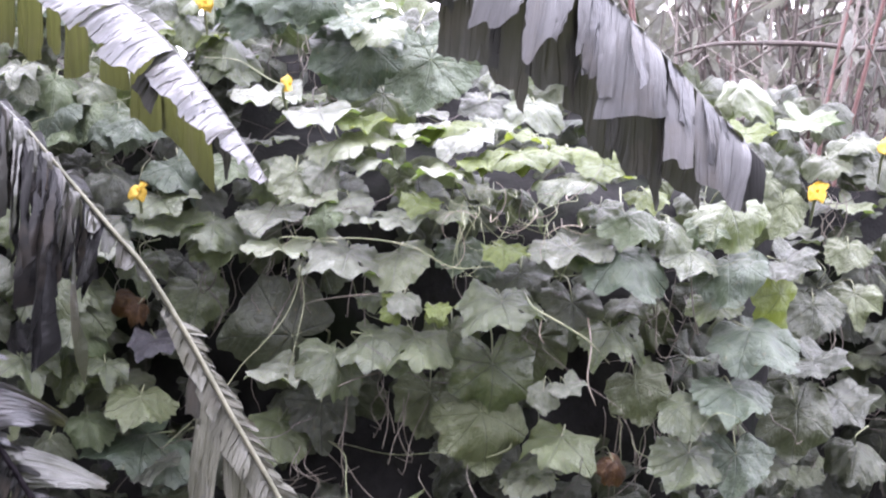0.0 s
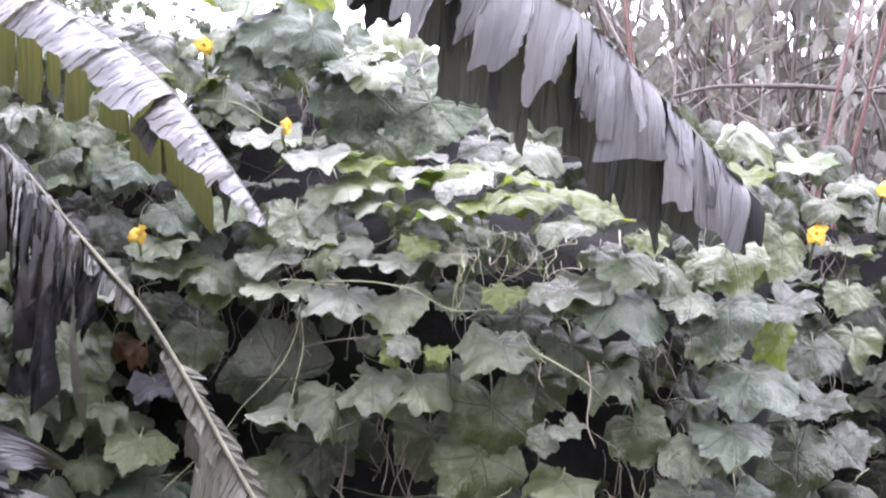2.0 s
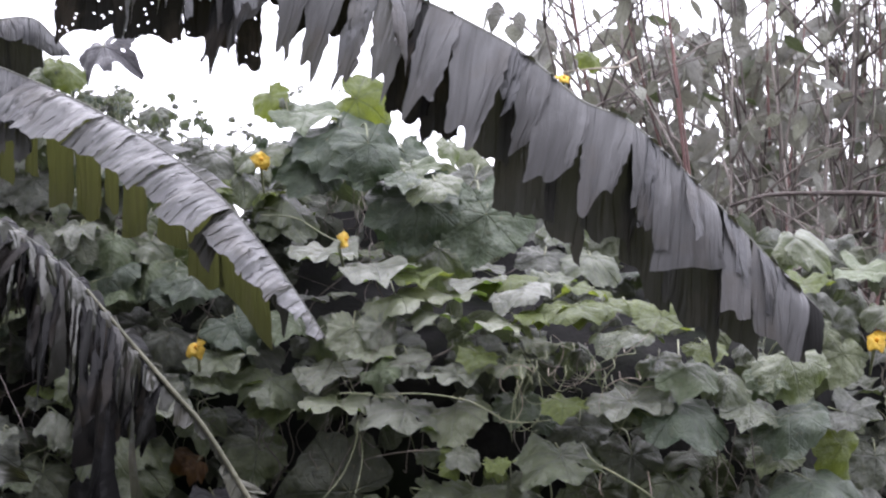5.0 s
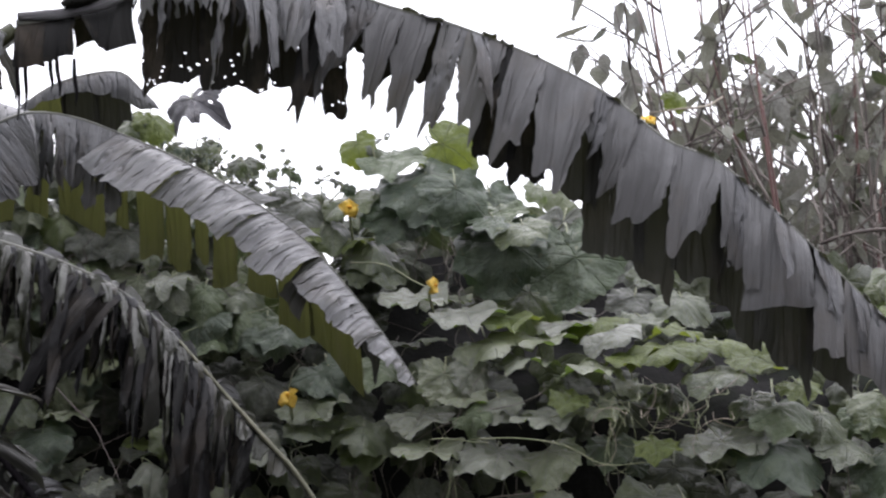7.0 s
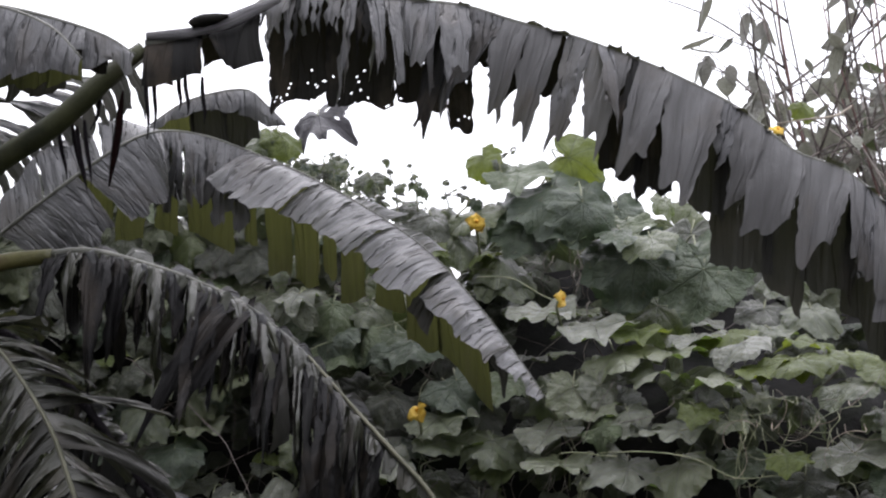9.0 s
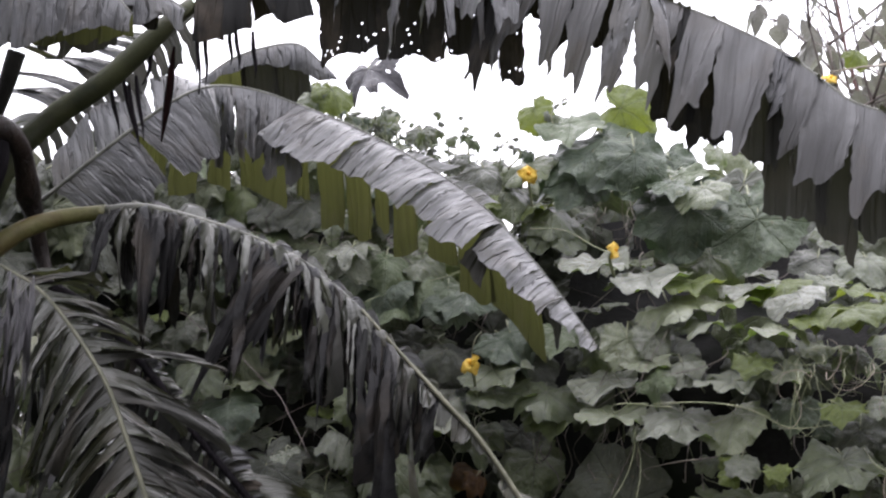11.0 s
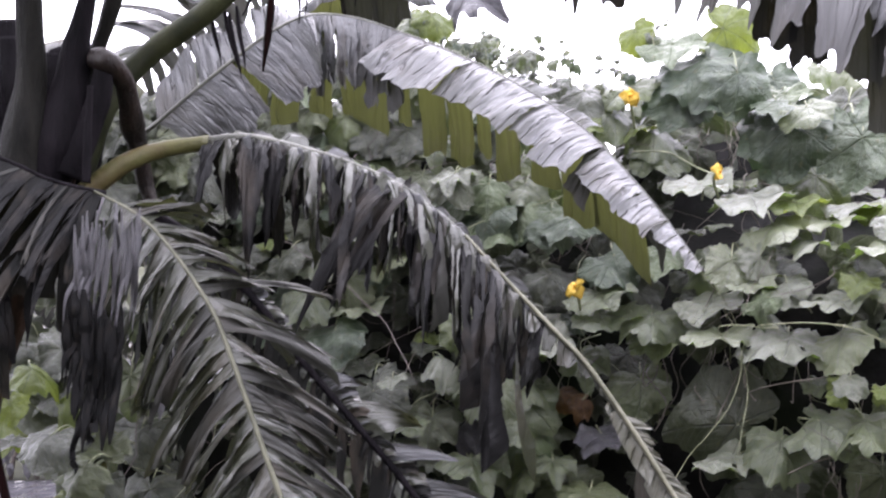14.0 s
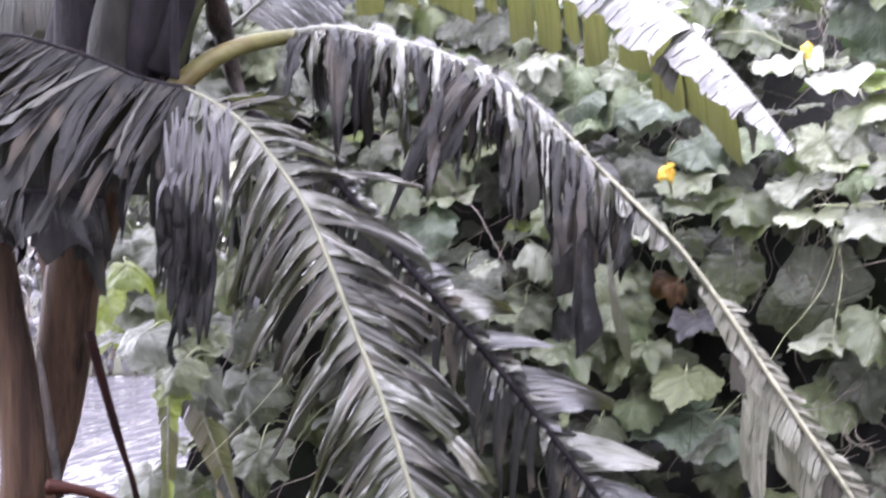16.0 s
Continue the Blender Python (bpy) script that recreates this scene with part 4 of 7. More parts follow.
vine_leaf((-0.649, 6.35, 2.182), 0.17, 10, 20, 10, 2, M_LEAF_DARK)
vine_leaf((-0.60, 6.35, 2.14), 0.14, -15, 25, -10, 5, M_LEAF_DARK)
vine_leaf((-0.292, 6.4, 2.299), 0.15, 10, 20, 10, 0, M_LEAF_BLUE)
vine_leaf((-0.093, 6.4, 2.225), 0.17, 0, 25, -10, 5, M_LEAF_DARK)
vine_leaf((-2.424, 5.85, 1.373), 0.16, 10, 20, 10, 2, M_LEAF_YELLOW)
vine_leaf((-2.266, 5.85, 1.529), 0.15, 5, 20, -20, 0, M_LEAF_DARK)

vine_leaf((-1.38, 6.3, 2.273), 0.17, 10, 20, 10, 2, M_LEAF_DARK)
vine_leaf((-1.307, 6.35, 2.279), 0.17, -15, 25, -10, 5, M_LEAF_DARK)
vine_leaf((-1.33, 6.25, 2.189), 0.15, 5, 25, 15, 0, M_LEAF)
vine_leaf((-1.457, 6.3, 2.24), 0.15, 20, 25, -15, 3, M_LEAF_DARK)
vine_leaf((-2.173, 6.2, 2.062), 0.16, 0, 25, 10, 5, M_LEAF_DARK)
vine_leaf((-2.116, 6.25, 2.116), 0.15, 20, 25, -10, 2, M_LEAF_DARK)


vine_leaf((-1.969, 6.102, 2.113), 0.127, -35, 25, -5, 0, M_LEAF_DARK)
vine_leaf((-2.205, 6.15, 2.295), 0.149, -21, 27, 28, 1, M_LEAF_DARK)
vine_leaf((-1.939, 6.089, 2.103), 0.140, 14, 12, 3, 2, M_LEAF_DARK)
vine_leaf((-2.106, 6.056, 2.096), 0.151, 29, 19, 23, 3, M_LEAF_DARK)
vine_leaf((-1.958, 6.121, 2.294), 0.110, 0, 27, -17, 4, M_LEAF_DARK)
vine_leaf((-2.099, 6.082, 2.114), 0.119, 15, 27, 17, 5, M_LEAF_DARK)
vine_leaf((-2.143, 6.13, 2.23), 0.140, 0, 19, -29, 6, M_LEAF_DARK)
vine_leaf((-1.944, 6.134, 2.28), 0.132, 36, 25, 26, 7, M_LEAF_DARK)
vine_leaf((-2.049, 6.124, 2.246), 0.150, 14, 28, -16, 8, M_LEAF_DARK)
vine_leaf((-2.023, 6.119, 2.275), 0.148, -9, 41, -18, 9, M_LEAF_DARK)
vine_leaf((-2.083, 6.088, 2.116), 0.153, 9, 47, 29, 10, M_LEAF_DARK)
vine_leaf((-1.981, 6.065, 2.11), 0.153, 27, 26, 3, 11, M_LEAF_DARK)
vine_leaf((-2.055, 6.082, 2.079), 0.134, -39, 26, 7, 12, M_LEAF_DARK)
vine_leaf((-1.926, 6.083, 2.085), 0.169, -24, 42, -20, 13, M_LEAF_DARK)
vine_leaf((-2.096, 6.136, 2.286), 0.160, -28, 31, -14, 14, M_LEAF_DARK)
vine_leaf((-2.045, 6.061, 2.169), 0.162, -17, 27, -26, 15, M_LEAF_DARK)
vine_leaf((-1.609, 6.2, 2.249), 0.130, -12, 37, 23, 0, M_LEAF_DARK)
vine_leaf((-1.576, 6.2, 2.202), 0.143, 13, 35, -9, 1, M_LEAF_BLUE)
vine_leaf((-1.543, 6.2, 2.171), 0.140, 7, 32, 0, 2, M_LEAF_DARK)
vine_leaf((-1.51, 6.2, 2.18), 0.155, -39, 11, -21, 3, M_LEAF_DARK)
vine_leaf((-1.476, 6.2, 2.226), 0.130, -36, 16, 6, 4, M_LEAF_BLUE)
vine_leaf((-1.443, 6.2, 2.16), 0.137, -10, 22, 10, 5, M_LEAF_DARK)
vine_leaf((-1.41, 6.2, 2.169), 0.167, -9, 31, -9, 6, M_LEAF_DARK)
vine_leaf((-1.377, 6.2, 2.165), 0.132, 29, 25, 13, 7, M_LEAF_BLUE)
vine_leaf((-1.344, 6.2, 2.192), 0.136, 0, 11, -27, 8, M_LEAF_DARK)

# foliage that hangs between the stem and the bank, mostly in the shade-darkened leaf copy
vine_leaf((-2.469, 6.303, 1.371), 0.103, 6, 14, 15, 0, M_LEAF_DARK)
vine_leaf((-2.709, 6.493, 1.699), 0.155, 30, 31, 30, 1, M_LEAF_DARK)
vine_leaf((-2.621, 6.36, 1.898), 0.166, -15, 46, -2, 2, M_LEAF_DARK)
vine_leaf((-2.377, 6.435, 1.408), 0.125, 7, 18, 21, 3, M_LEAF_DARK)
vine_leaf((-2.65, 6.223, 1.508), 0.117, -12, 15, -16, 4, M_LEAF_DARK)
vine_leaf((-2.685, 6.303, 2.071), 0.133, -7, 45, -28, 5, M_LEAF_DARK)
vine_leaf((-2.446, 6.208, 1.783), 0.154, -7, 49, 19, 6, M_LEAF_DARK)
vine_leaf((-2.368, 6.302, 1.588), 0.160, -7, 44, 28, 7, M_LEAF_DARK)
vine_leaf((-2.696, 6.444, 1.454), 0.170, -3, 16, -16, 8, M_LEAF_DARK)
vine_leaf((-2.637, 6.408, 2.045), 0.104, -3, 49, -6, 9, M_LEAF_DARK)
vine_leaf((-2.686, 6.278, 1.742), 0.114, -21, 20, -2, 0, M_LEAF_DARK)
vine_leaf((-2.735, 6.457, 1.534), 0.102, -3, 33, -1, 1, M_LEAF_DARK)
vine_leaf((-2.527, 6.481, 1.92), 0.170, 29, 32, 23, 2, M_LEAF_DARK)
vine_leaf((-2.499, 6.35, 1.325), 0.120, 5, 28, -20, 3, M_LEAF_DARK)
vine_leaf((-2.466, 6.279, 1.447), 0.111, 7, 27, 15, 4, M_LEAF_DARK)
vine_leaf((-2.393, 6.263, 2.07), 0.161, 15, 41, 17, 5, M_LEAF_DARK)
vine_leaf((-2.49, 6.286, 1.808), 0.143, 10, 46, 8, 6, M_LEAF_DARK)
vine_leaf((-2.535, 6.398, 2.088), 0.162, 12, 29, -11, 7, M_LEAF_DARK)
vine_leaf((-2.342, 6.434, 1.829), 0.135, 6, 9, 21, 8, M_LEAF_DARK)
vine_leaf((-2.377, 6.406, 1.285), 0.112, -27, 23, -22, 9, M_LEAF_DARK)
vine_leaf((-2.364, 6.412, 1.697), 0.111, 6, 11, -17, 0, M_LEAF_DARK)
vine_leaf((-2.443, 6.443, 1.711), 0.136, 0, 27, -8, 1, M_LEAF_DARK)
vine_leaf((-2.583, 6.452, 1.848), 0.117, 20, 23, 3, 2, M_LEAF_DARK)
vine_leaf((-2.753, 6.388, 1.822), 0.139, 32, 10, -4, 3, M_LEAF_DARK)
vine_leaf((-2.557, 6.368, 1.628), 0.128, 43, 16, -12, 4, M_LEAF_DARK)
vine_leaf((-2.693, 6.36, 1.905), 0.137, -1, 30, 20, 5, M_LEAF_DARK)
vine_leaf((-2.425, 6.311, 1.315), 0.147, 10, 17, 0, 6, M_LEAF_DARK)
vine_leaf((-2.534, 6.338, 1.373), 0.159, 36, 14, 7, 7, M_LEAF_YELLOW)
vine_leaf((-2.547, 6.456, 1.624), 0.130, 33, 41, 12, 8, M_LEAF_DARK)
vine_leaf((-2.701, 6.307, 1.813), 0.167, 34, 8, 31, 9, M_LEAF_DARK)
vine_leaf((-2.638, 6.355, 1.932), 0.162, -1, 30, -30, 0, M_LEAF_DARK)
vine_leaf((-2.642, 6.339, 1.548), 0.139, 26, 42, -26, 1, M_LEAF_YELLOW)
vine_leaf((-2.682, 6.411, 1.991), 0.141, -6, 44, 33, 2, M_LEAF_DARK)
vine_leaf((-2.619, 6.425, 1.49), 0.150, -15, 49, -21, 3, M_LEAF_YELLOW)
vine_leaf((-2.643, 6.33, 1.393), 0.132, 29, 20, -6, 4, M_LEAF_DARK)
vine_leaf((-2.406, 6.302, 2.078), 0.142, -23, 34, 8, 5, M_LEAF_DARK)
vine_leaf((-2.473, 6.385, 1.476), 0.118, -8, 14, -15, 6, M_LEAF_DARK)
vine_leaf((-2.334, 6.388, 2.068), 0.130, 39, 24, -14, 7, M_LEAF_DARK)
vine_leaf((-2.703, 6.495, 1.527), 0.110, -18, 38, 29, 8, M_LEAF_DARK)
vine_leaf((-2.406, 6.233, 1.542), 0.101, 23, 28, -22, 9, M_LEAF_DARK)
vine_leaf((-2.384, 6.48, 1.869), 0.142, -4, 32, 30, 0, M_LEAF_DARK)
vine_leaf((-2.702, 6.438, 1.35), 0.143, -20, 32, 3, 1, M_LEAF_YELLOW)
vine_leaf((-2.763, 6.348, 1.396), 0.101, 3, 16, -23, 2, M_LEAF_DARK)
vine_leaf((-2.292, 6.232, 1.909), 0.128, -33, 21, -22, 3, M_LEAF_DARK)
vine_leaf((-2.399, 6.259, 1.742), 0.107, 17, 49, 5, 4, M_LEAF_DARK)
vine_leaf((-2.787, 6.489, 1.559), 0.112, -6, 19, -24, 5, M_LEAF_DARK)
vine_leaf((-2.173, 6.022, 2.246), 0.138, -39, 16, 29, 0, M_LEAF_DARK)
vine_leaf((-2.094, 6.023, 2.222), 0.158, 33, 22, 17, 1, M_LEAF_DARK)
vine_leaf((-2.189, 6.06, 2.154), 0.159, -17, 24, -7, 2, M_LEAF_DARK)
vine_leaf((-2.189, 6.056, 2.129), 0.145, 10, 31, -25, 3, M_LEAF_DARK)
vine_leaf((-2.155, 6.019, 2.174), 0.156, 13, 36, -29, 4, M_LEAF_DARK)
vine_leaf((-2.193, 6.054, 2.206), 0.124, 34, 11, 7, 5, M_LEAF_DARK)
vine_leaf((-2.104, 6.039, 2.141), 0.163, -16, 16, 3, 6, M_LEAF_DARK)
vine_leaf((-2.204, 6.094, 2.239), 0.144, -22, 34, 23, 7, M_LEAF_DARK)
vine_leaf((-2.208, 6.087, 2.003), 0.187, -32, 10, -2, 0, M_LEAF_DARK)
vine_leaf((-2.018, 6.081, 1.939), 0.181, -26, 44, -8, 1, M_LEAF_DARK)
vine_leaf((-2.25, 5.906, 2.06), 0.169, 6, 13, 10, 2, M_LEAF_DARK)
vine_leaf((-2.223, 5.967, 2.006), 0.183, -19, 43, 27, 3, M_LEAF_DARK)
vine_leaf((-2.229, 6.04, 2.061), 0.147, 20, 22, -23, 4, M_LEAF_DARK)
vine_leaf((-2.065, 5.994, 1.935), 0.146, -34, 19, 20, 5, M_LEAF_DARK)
vine_leaf((-2.227, 6.012, 1.978), 0.146, 10, 28, 21, 6, M_LEAF_DARK)
vine_leaf((-2.198, 5.931, 2.012), 0.166, -28, 38, -6, 7, M_LEAF_DARK)
vine_leaf((-2.202, 5.91, 1.92), 0.181, 0, 39, -10, 8, M_LEAF_DARK)
vine_leaf((-1.999, 6.061, 1.979), 0.151, -30, 19, 0, 9, M_LEAF_DARK)
vine_leaf((-2.216, 6.065, 2.029), 0.148, 18, 11, -12, 0, M_LEAF_DARK)
vine_leaf((-2.137, 5.944, 2.02), 0.175, 0, 34, 8, 1, M_LEAF_DARK)


def in_gap(x, z):
    return any(((x - a) / w) ** 2 + ((z - b) / h) ** 2 < 1 for (a, _, b), w, h in GAPS)


GAPS = [  # the dark hollows between the leaves: middle, half width, half height
    ((-0.422, 6, 2.131), 0.08, 0.07), ((-0.534, 6, 1.461), 0.11, 0.08), ((-0.112, 6, 1.156), 0.14, 0.12), ((0.544, 6, 1.118), 0.09, 0.16),
    ((0.594, 6, 1.424), 0.09, 0.07), ((-0.32, 6, 0.996), 0.09, 0.06), ((1.087, 6, 1.7), 0.10, 0.07), ((0.174, 6, 1.691), 0.06, 0.04),
    ((-0.287, 6, 1.454), 0.1, 0.07), ((-0.123, 6, 1.11), 0.16, 0.13), ((0.59, 6, 1.423), 0.085, 0.14), ((0.501, 6, 1.108), 0.1, 0.1), ((0.79, 6, 1.117), 0.13, 0.06), ((1.147, 6, 1.365), 0.08, 0.1), ((-0.415, 6, 2.09), 0.06, 0.06),
    ((-0.231, 6, 2.029), 0.05, 0.05), ((-0.879, 6, 1.832), 0.08, 0.04), ((-0.574, 6, 1.508), 0.12, 0.08), ((-1.187, 6, 1.385), 0.09, 0.11), ((1.146, 6, 1.337), 0.05, 0.1),
]


def scatter_leaves():
    """The rest of the leaf cover: lesser leaves between the large ones, and a deeper layer."""
    heap, singles, rng = {}, [], np.random.default_rng(19)
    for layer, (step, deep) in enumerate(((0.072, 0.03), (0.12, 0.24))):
        grid = [(x0, z0) for x0 in np.arange(-2.3, 3.0, step) for z0 in np.arange(0.35, 2.75, step)]
        for x0, z0 in [grid[i] for i in rng.permutation(len(grid))]:
            x, z = x0 + rng.uniform(-0.05, 0.05), z0 + rng.uniform(-0.05, 0.05)
            r = rng.uniform(size=9)
            if z > pick(TOP, x) + 0.10 + 0.08 * r[7]:
                continue
            if in_gap(x, z) and (layer == 0 or r[8] < 0.9):
                continue
            if layer == 0 and any(abs(x - a) < 0.36 * s and abs(z - b) < 0.36 * s for a, b, s in key_spots):
                continue
            if r[0] < ((0.42 if x > 0.4 else 0.62) if z < 1.65 else 0.34) - (0.04 if layer else 0.0):
                continue
            y = face_y(x, z) + deep + 0.10 * (r[1] - 0.4)
            tilt = (30 + 55 * r[2]) if layer == 0 else 30 * r[2]
            size = (0.05 + 0.10 * r[3]) if layer == 0 else 0.12 + 0.08 * r[3]
            kind = r[4]
            # the darker copy stands in for shade inside, at both ends and low down
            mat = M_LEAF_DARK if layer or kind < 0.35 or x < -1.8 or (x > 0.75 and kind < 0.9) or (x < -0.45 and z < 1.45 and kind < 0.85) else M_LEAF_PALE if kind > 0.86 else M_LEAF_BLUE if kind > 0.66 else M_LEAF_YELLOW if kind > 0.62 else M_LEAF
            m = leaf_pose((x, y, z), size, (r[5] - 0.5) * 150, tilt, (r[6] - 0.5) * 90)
            if layer == 0 and len(singles) < 70 and -1.9 < x < 1.1 and z > 0.95:
                singles.append((10 + int(r[7] * 4) if tilt > 58 else int(r[7] * 10), m, mat))
                continue
            heap.setdefault((mat.name, layer), []).append((10 + int(r[7] * 4) if tilt > 58 else int(r[7] * 10), m))
    for k, m, mat in singles:
        ob = new("vine_leaf", LEAF_MESHES[k])
        ob.material_slots[0].link, ob.material_slots[0].material = "OBJECT", mat
        ob.matrix_basis = m
        under(ob, vine)
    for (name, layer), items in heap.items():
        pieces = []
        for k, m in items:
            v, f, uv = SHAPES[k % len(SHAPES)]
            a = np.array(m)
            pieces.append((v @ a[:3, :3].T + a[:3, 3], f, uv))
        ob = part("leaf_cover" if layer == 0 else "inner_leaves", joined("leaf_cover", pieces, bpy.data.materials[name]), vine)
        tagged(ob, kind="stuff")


def tangle():
    """Thin stems, tendrils and dry runners between the leaves."""
    green, dry, dark = [], [], []
    for k in range(230):
        x, z = rng.uniform(-2.2, 1.6), rng.uniform(0.6, 2.15)
        if z > pick(TOP, x):
            continue
        y = face_y(x, z) + rng.uniform(-0.08, 0.16)
        a, n = np.array([x, y, z]), int(rng.integers(4, 9))
        way = np.array([rng.normal(0, 0.05), rng.normal(0, 0.02), -abs(rng.normal(0.03, 0.04))])
        pts = [a]
        for i in range(n):
            way = way * 0.9 + rng.normal(0, 0.022, 3)
            pts.append(pts[-1] + way)
        q = rng.uniform(0.0008, 0.0019)
        pts = [a + [0, 0.14, 0.03], *pts, pts[-1] + [0, 0.12, -0.03]]
        (green if k % 3 == 0 else dry if k % 3 == 1 else dark).append(tube_arrays(pts, [q, q * 0.9, q * 0.5], 5, 26))
    for name, pieces, mat in (("runner", green, M_VINE), ("dry_runner", dry, M_STALK_DRY), ("dark_runner", dark, M_TWIG_DARK)):
        tagged(part("runner_tangle", joined(name, pieces, mat), vine), kind="stuff")


def leaf_stalks():
    """The thin stalk of each large leaf, bending back into the tangle."""
    pieces = []
    for ob in [o for o in vine.children if o.name.startswith("vine_leaf")]:
        m = ob.matrix_basis
        root, size = m @ Vector((0, -0.16, 0)), m.to_scale()[0]
        back = m.to_3x3() @ Vector((0, -1, -0.5)) / size
        a = root + back * size * 0.35 + Vector((0, 0.02, 0.02))
        c = a + Vector((rng.normal(0, 0.03), 0.12, -0.04 + rng.normal(0, 0.04)))
        q = 0.010 * size + 0.0006
        pieces.append(tube_arrays([root, a, c], [q, q, q * 1.2], 5, 9))
    tagged(part("leaf_stalk_mass", joined("leaf_stalks", pieces, M_VINE), vine, "thin pale green leaf stalks"), kind="stuff")


leaf_stalks()
tangle()

# single runners and tendrils that stand out
tube("runner", [(-0.314, 5.66, 1.616), (-0.191, 5.62, 1.619), (-0.076, 5.6, 1.602), (0.025, 5.6, 1.555), (0.139, 5.62, 1.562)], [0.0012, 0.0018, 0.0018, 0.001], M_VINE, vine, "pale green runner", sides=6)
tube("runner", [(-0.377, 5.95, 1.434), (-0.319, 5.72, 1.456), (-0.245, 5.68, 1.471), (-0.174, 5.7, 1.479), (-0.122, 5.95, 1.487)], [0.0012, 0.0018, 0.0018, 0.001], M_STALK_DRY, vine, sides=6)
tube("runner", [(-0.324, 5.95, 1.194), (-0.267, 5.7, 1.234), (-0.195, 5.68, 1.267), (-0.11, 5.7, 1.287), (-0.055, 5.95, 1.278)], [0.0012, 0.0018, 0.0018, 0.001], M_STALK_DRY, vine, sides=6)
tube("runner", [(-0.661, 6, 2.094), (-0.568, 5.98, 2.087), (-0.488, 5.95, 2.042), (-0.438, 5.9, 2.017)], [0.0016, 0.002, 0.0018], M_VINE, vine, sides=6)
tube("tendril", [(0.372, 5.62, 1.438), (0.381, 5.6, 1.368), (0.375, 5.6, 1.283), (0.398, 5.6, 1.22)], [0.002, 0.002, 0.0012], M_TWIG, vine, sides=5)
tube("tendril", [(0.255, 5.62, 1.434), (0.251, 5.6, 1.392), (0.262, 5.6, 1.371)], [0.002, 0.002, 0.001], M_TWIG, vine, sides=5)
tube("runner", [(0.636, 5.7, 1.56), (0.647, 5.72, 1.473), (0.666, 5.74, 1.4)], [0.0016, 0.0018, 0.0016], M_STALK_DRY, vine, sides=6)
tube("runner", [(0.209, 5.72, 1.502), (0.235, 5.6, 1.46), (0.291, 5.58, 1.43), (0.371, 5.58, 1.383), (0.437, 5.72, 1.321)], [0.0015, 0.0025, 0.003, 0.0025, 0.0015], M_VINE, vine, "flattened pale green runner", sides=6)
for i in range(22):
    r = rng.uniform(size=8)
    a = np.array((0.199, 5.6, 1.692)) + [0.32 * (r[0] - 0.5), 0.12 * (r[1] - 0.5), 0.09 * (r[2] - 0.5)]
    way, turn, line = 6.28 * r[3], 0.9 * (r[4] - 0.5), [a + [0, 0.08, 0.02], a]
    for k in range(7):
        way += turn * (0.4 + 0.25 * k)
        line.append(line[-1] + np.array([0.021 * math.cos(way), 0.008 * (r[5] - 0.5), 0.021 * math.sin(way) - 0.004]))
    tube("tendril", line, [0.0016, 0.0014, 0.0011, 0.0005], M_VINE if i % 3 else M_TWIG, vine, sides=5, n=30)


scatter_leaves()


def hollow_stems():
    """Dim hanging stems inside the hollows of the vine."""
    r, pieces = np.random.default_rng(51), []
    for (x, y, z), w, h in GAPS:
        for k in range(6):
            a = np.array([x + w * r.uniform(-1, 1), face_y(x, z) + r.uniform(-0.02, 0.16), z + h * r.uniform(0.3, 1.3)])
            b = a + [r.normal(0, 0.03), r.normal(0, 0.03), -h * r.uniform(0.8, 2.0)]
            pieces.append(tube_arrays([a + [0, 0.1, 0.03], a, (a + b) / 2 + [r.normal(0, 0.02), 0, 0], b, b + [r.normal(0, 0.03), 0.1, 0.0]], [0.001, 0.0016, 0.0016, 0.001], 5, 16))
    tagged(part("stem_tangle", joined("stem_tangle", pieces, M_STALK_DRY), vine), kind="stuff")


hollow_stems()


def sprig(foot, tip, leaves, seed):
    """A thin shoot that stands against the sky, with small young leaves."""
    r = np.random.default_rng(seed)
    a, b = np.array(foot, float), np.array(tip, float)
    line = [a, a + (b - a) * 0.4 + [r.normal(0, 0.015), 0, 0.01], a + (b - a) * 0.75 + [r.normal(0, 0.012), 0, 0], b]
    tube("shoot", line, [0.0028, 0.0022, 0.0012], M_VINE, vine, sides=5, n=14)
    spots = glide(line, 30)
    for k in range(leaves):
        p = spots[int(29 - 26 * (k / max(1, leaves)) ** 1.1)] + r.normal(0, 0.008, 3)
        vine_leaf(tuple(p), r.uniform(0.018, 0.042) * (0.6 + 0.7 * k / leaves), r.uniform(-80, 80), r.uniform(20, 75), r.uniform(-50, 50), int(r.integers(10)), (M_LEAF_DARK, M_LEAF, M_LEAF_DARK, M_LEAF_BLUE)[int(r.integers(4))])


sprig((-0.839, 6.1, 2.286), (-0.865, 6.1, 2.408), 6, 1)
sprig((-0.757, 6.1, 2.262), (-0.757, 6.1, 2.349), 5, 2)
sprig((-0.739, 6.15, 2.275), (-0.718, 6.15, 2.362), 4, 3)
sprig((-1.034, 6.05, 2.259), (-1.08, 6.05, 2.446), 9, 4)
sprig((-1.002, 6.1, 2.264), (-1.044, 6.1, 2.423), 9, 5)
sprig((-0.939, 6.05, 2.258), (-0.978, 6.05, 2.387), 8, 6)
sprig((-1.106, 6.1, 2.281), (-1.148, 6.1, 2.425), 7, 7)
sprig((-0.604, 6.15, 2.377), (-0.569, 6.15, 2.475), 5, 8)
sprig((-1.095, 6.15, 2.265), (-1.122, 6.15, 2.451), 8, 20)
sprig((-1.069, 6.15, 2.279), (-1.093, 6.15, 2.388), 10, 21)
sprig((-1.034, 6.15, 2.28), (-1.068, 6.15, 2.398), 7, 22)
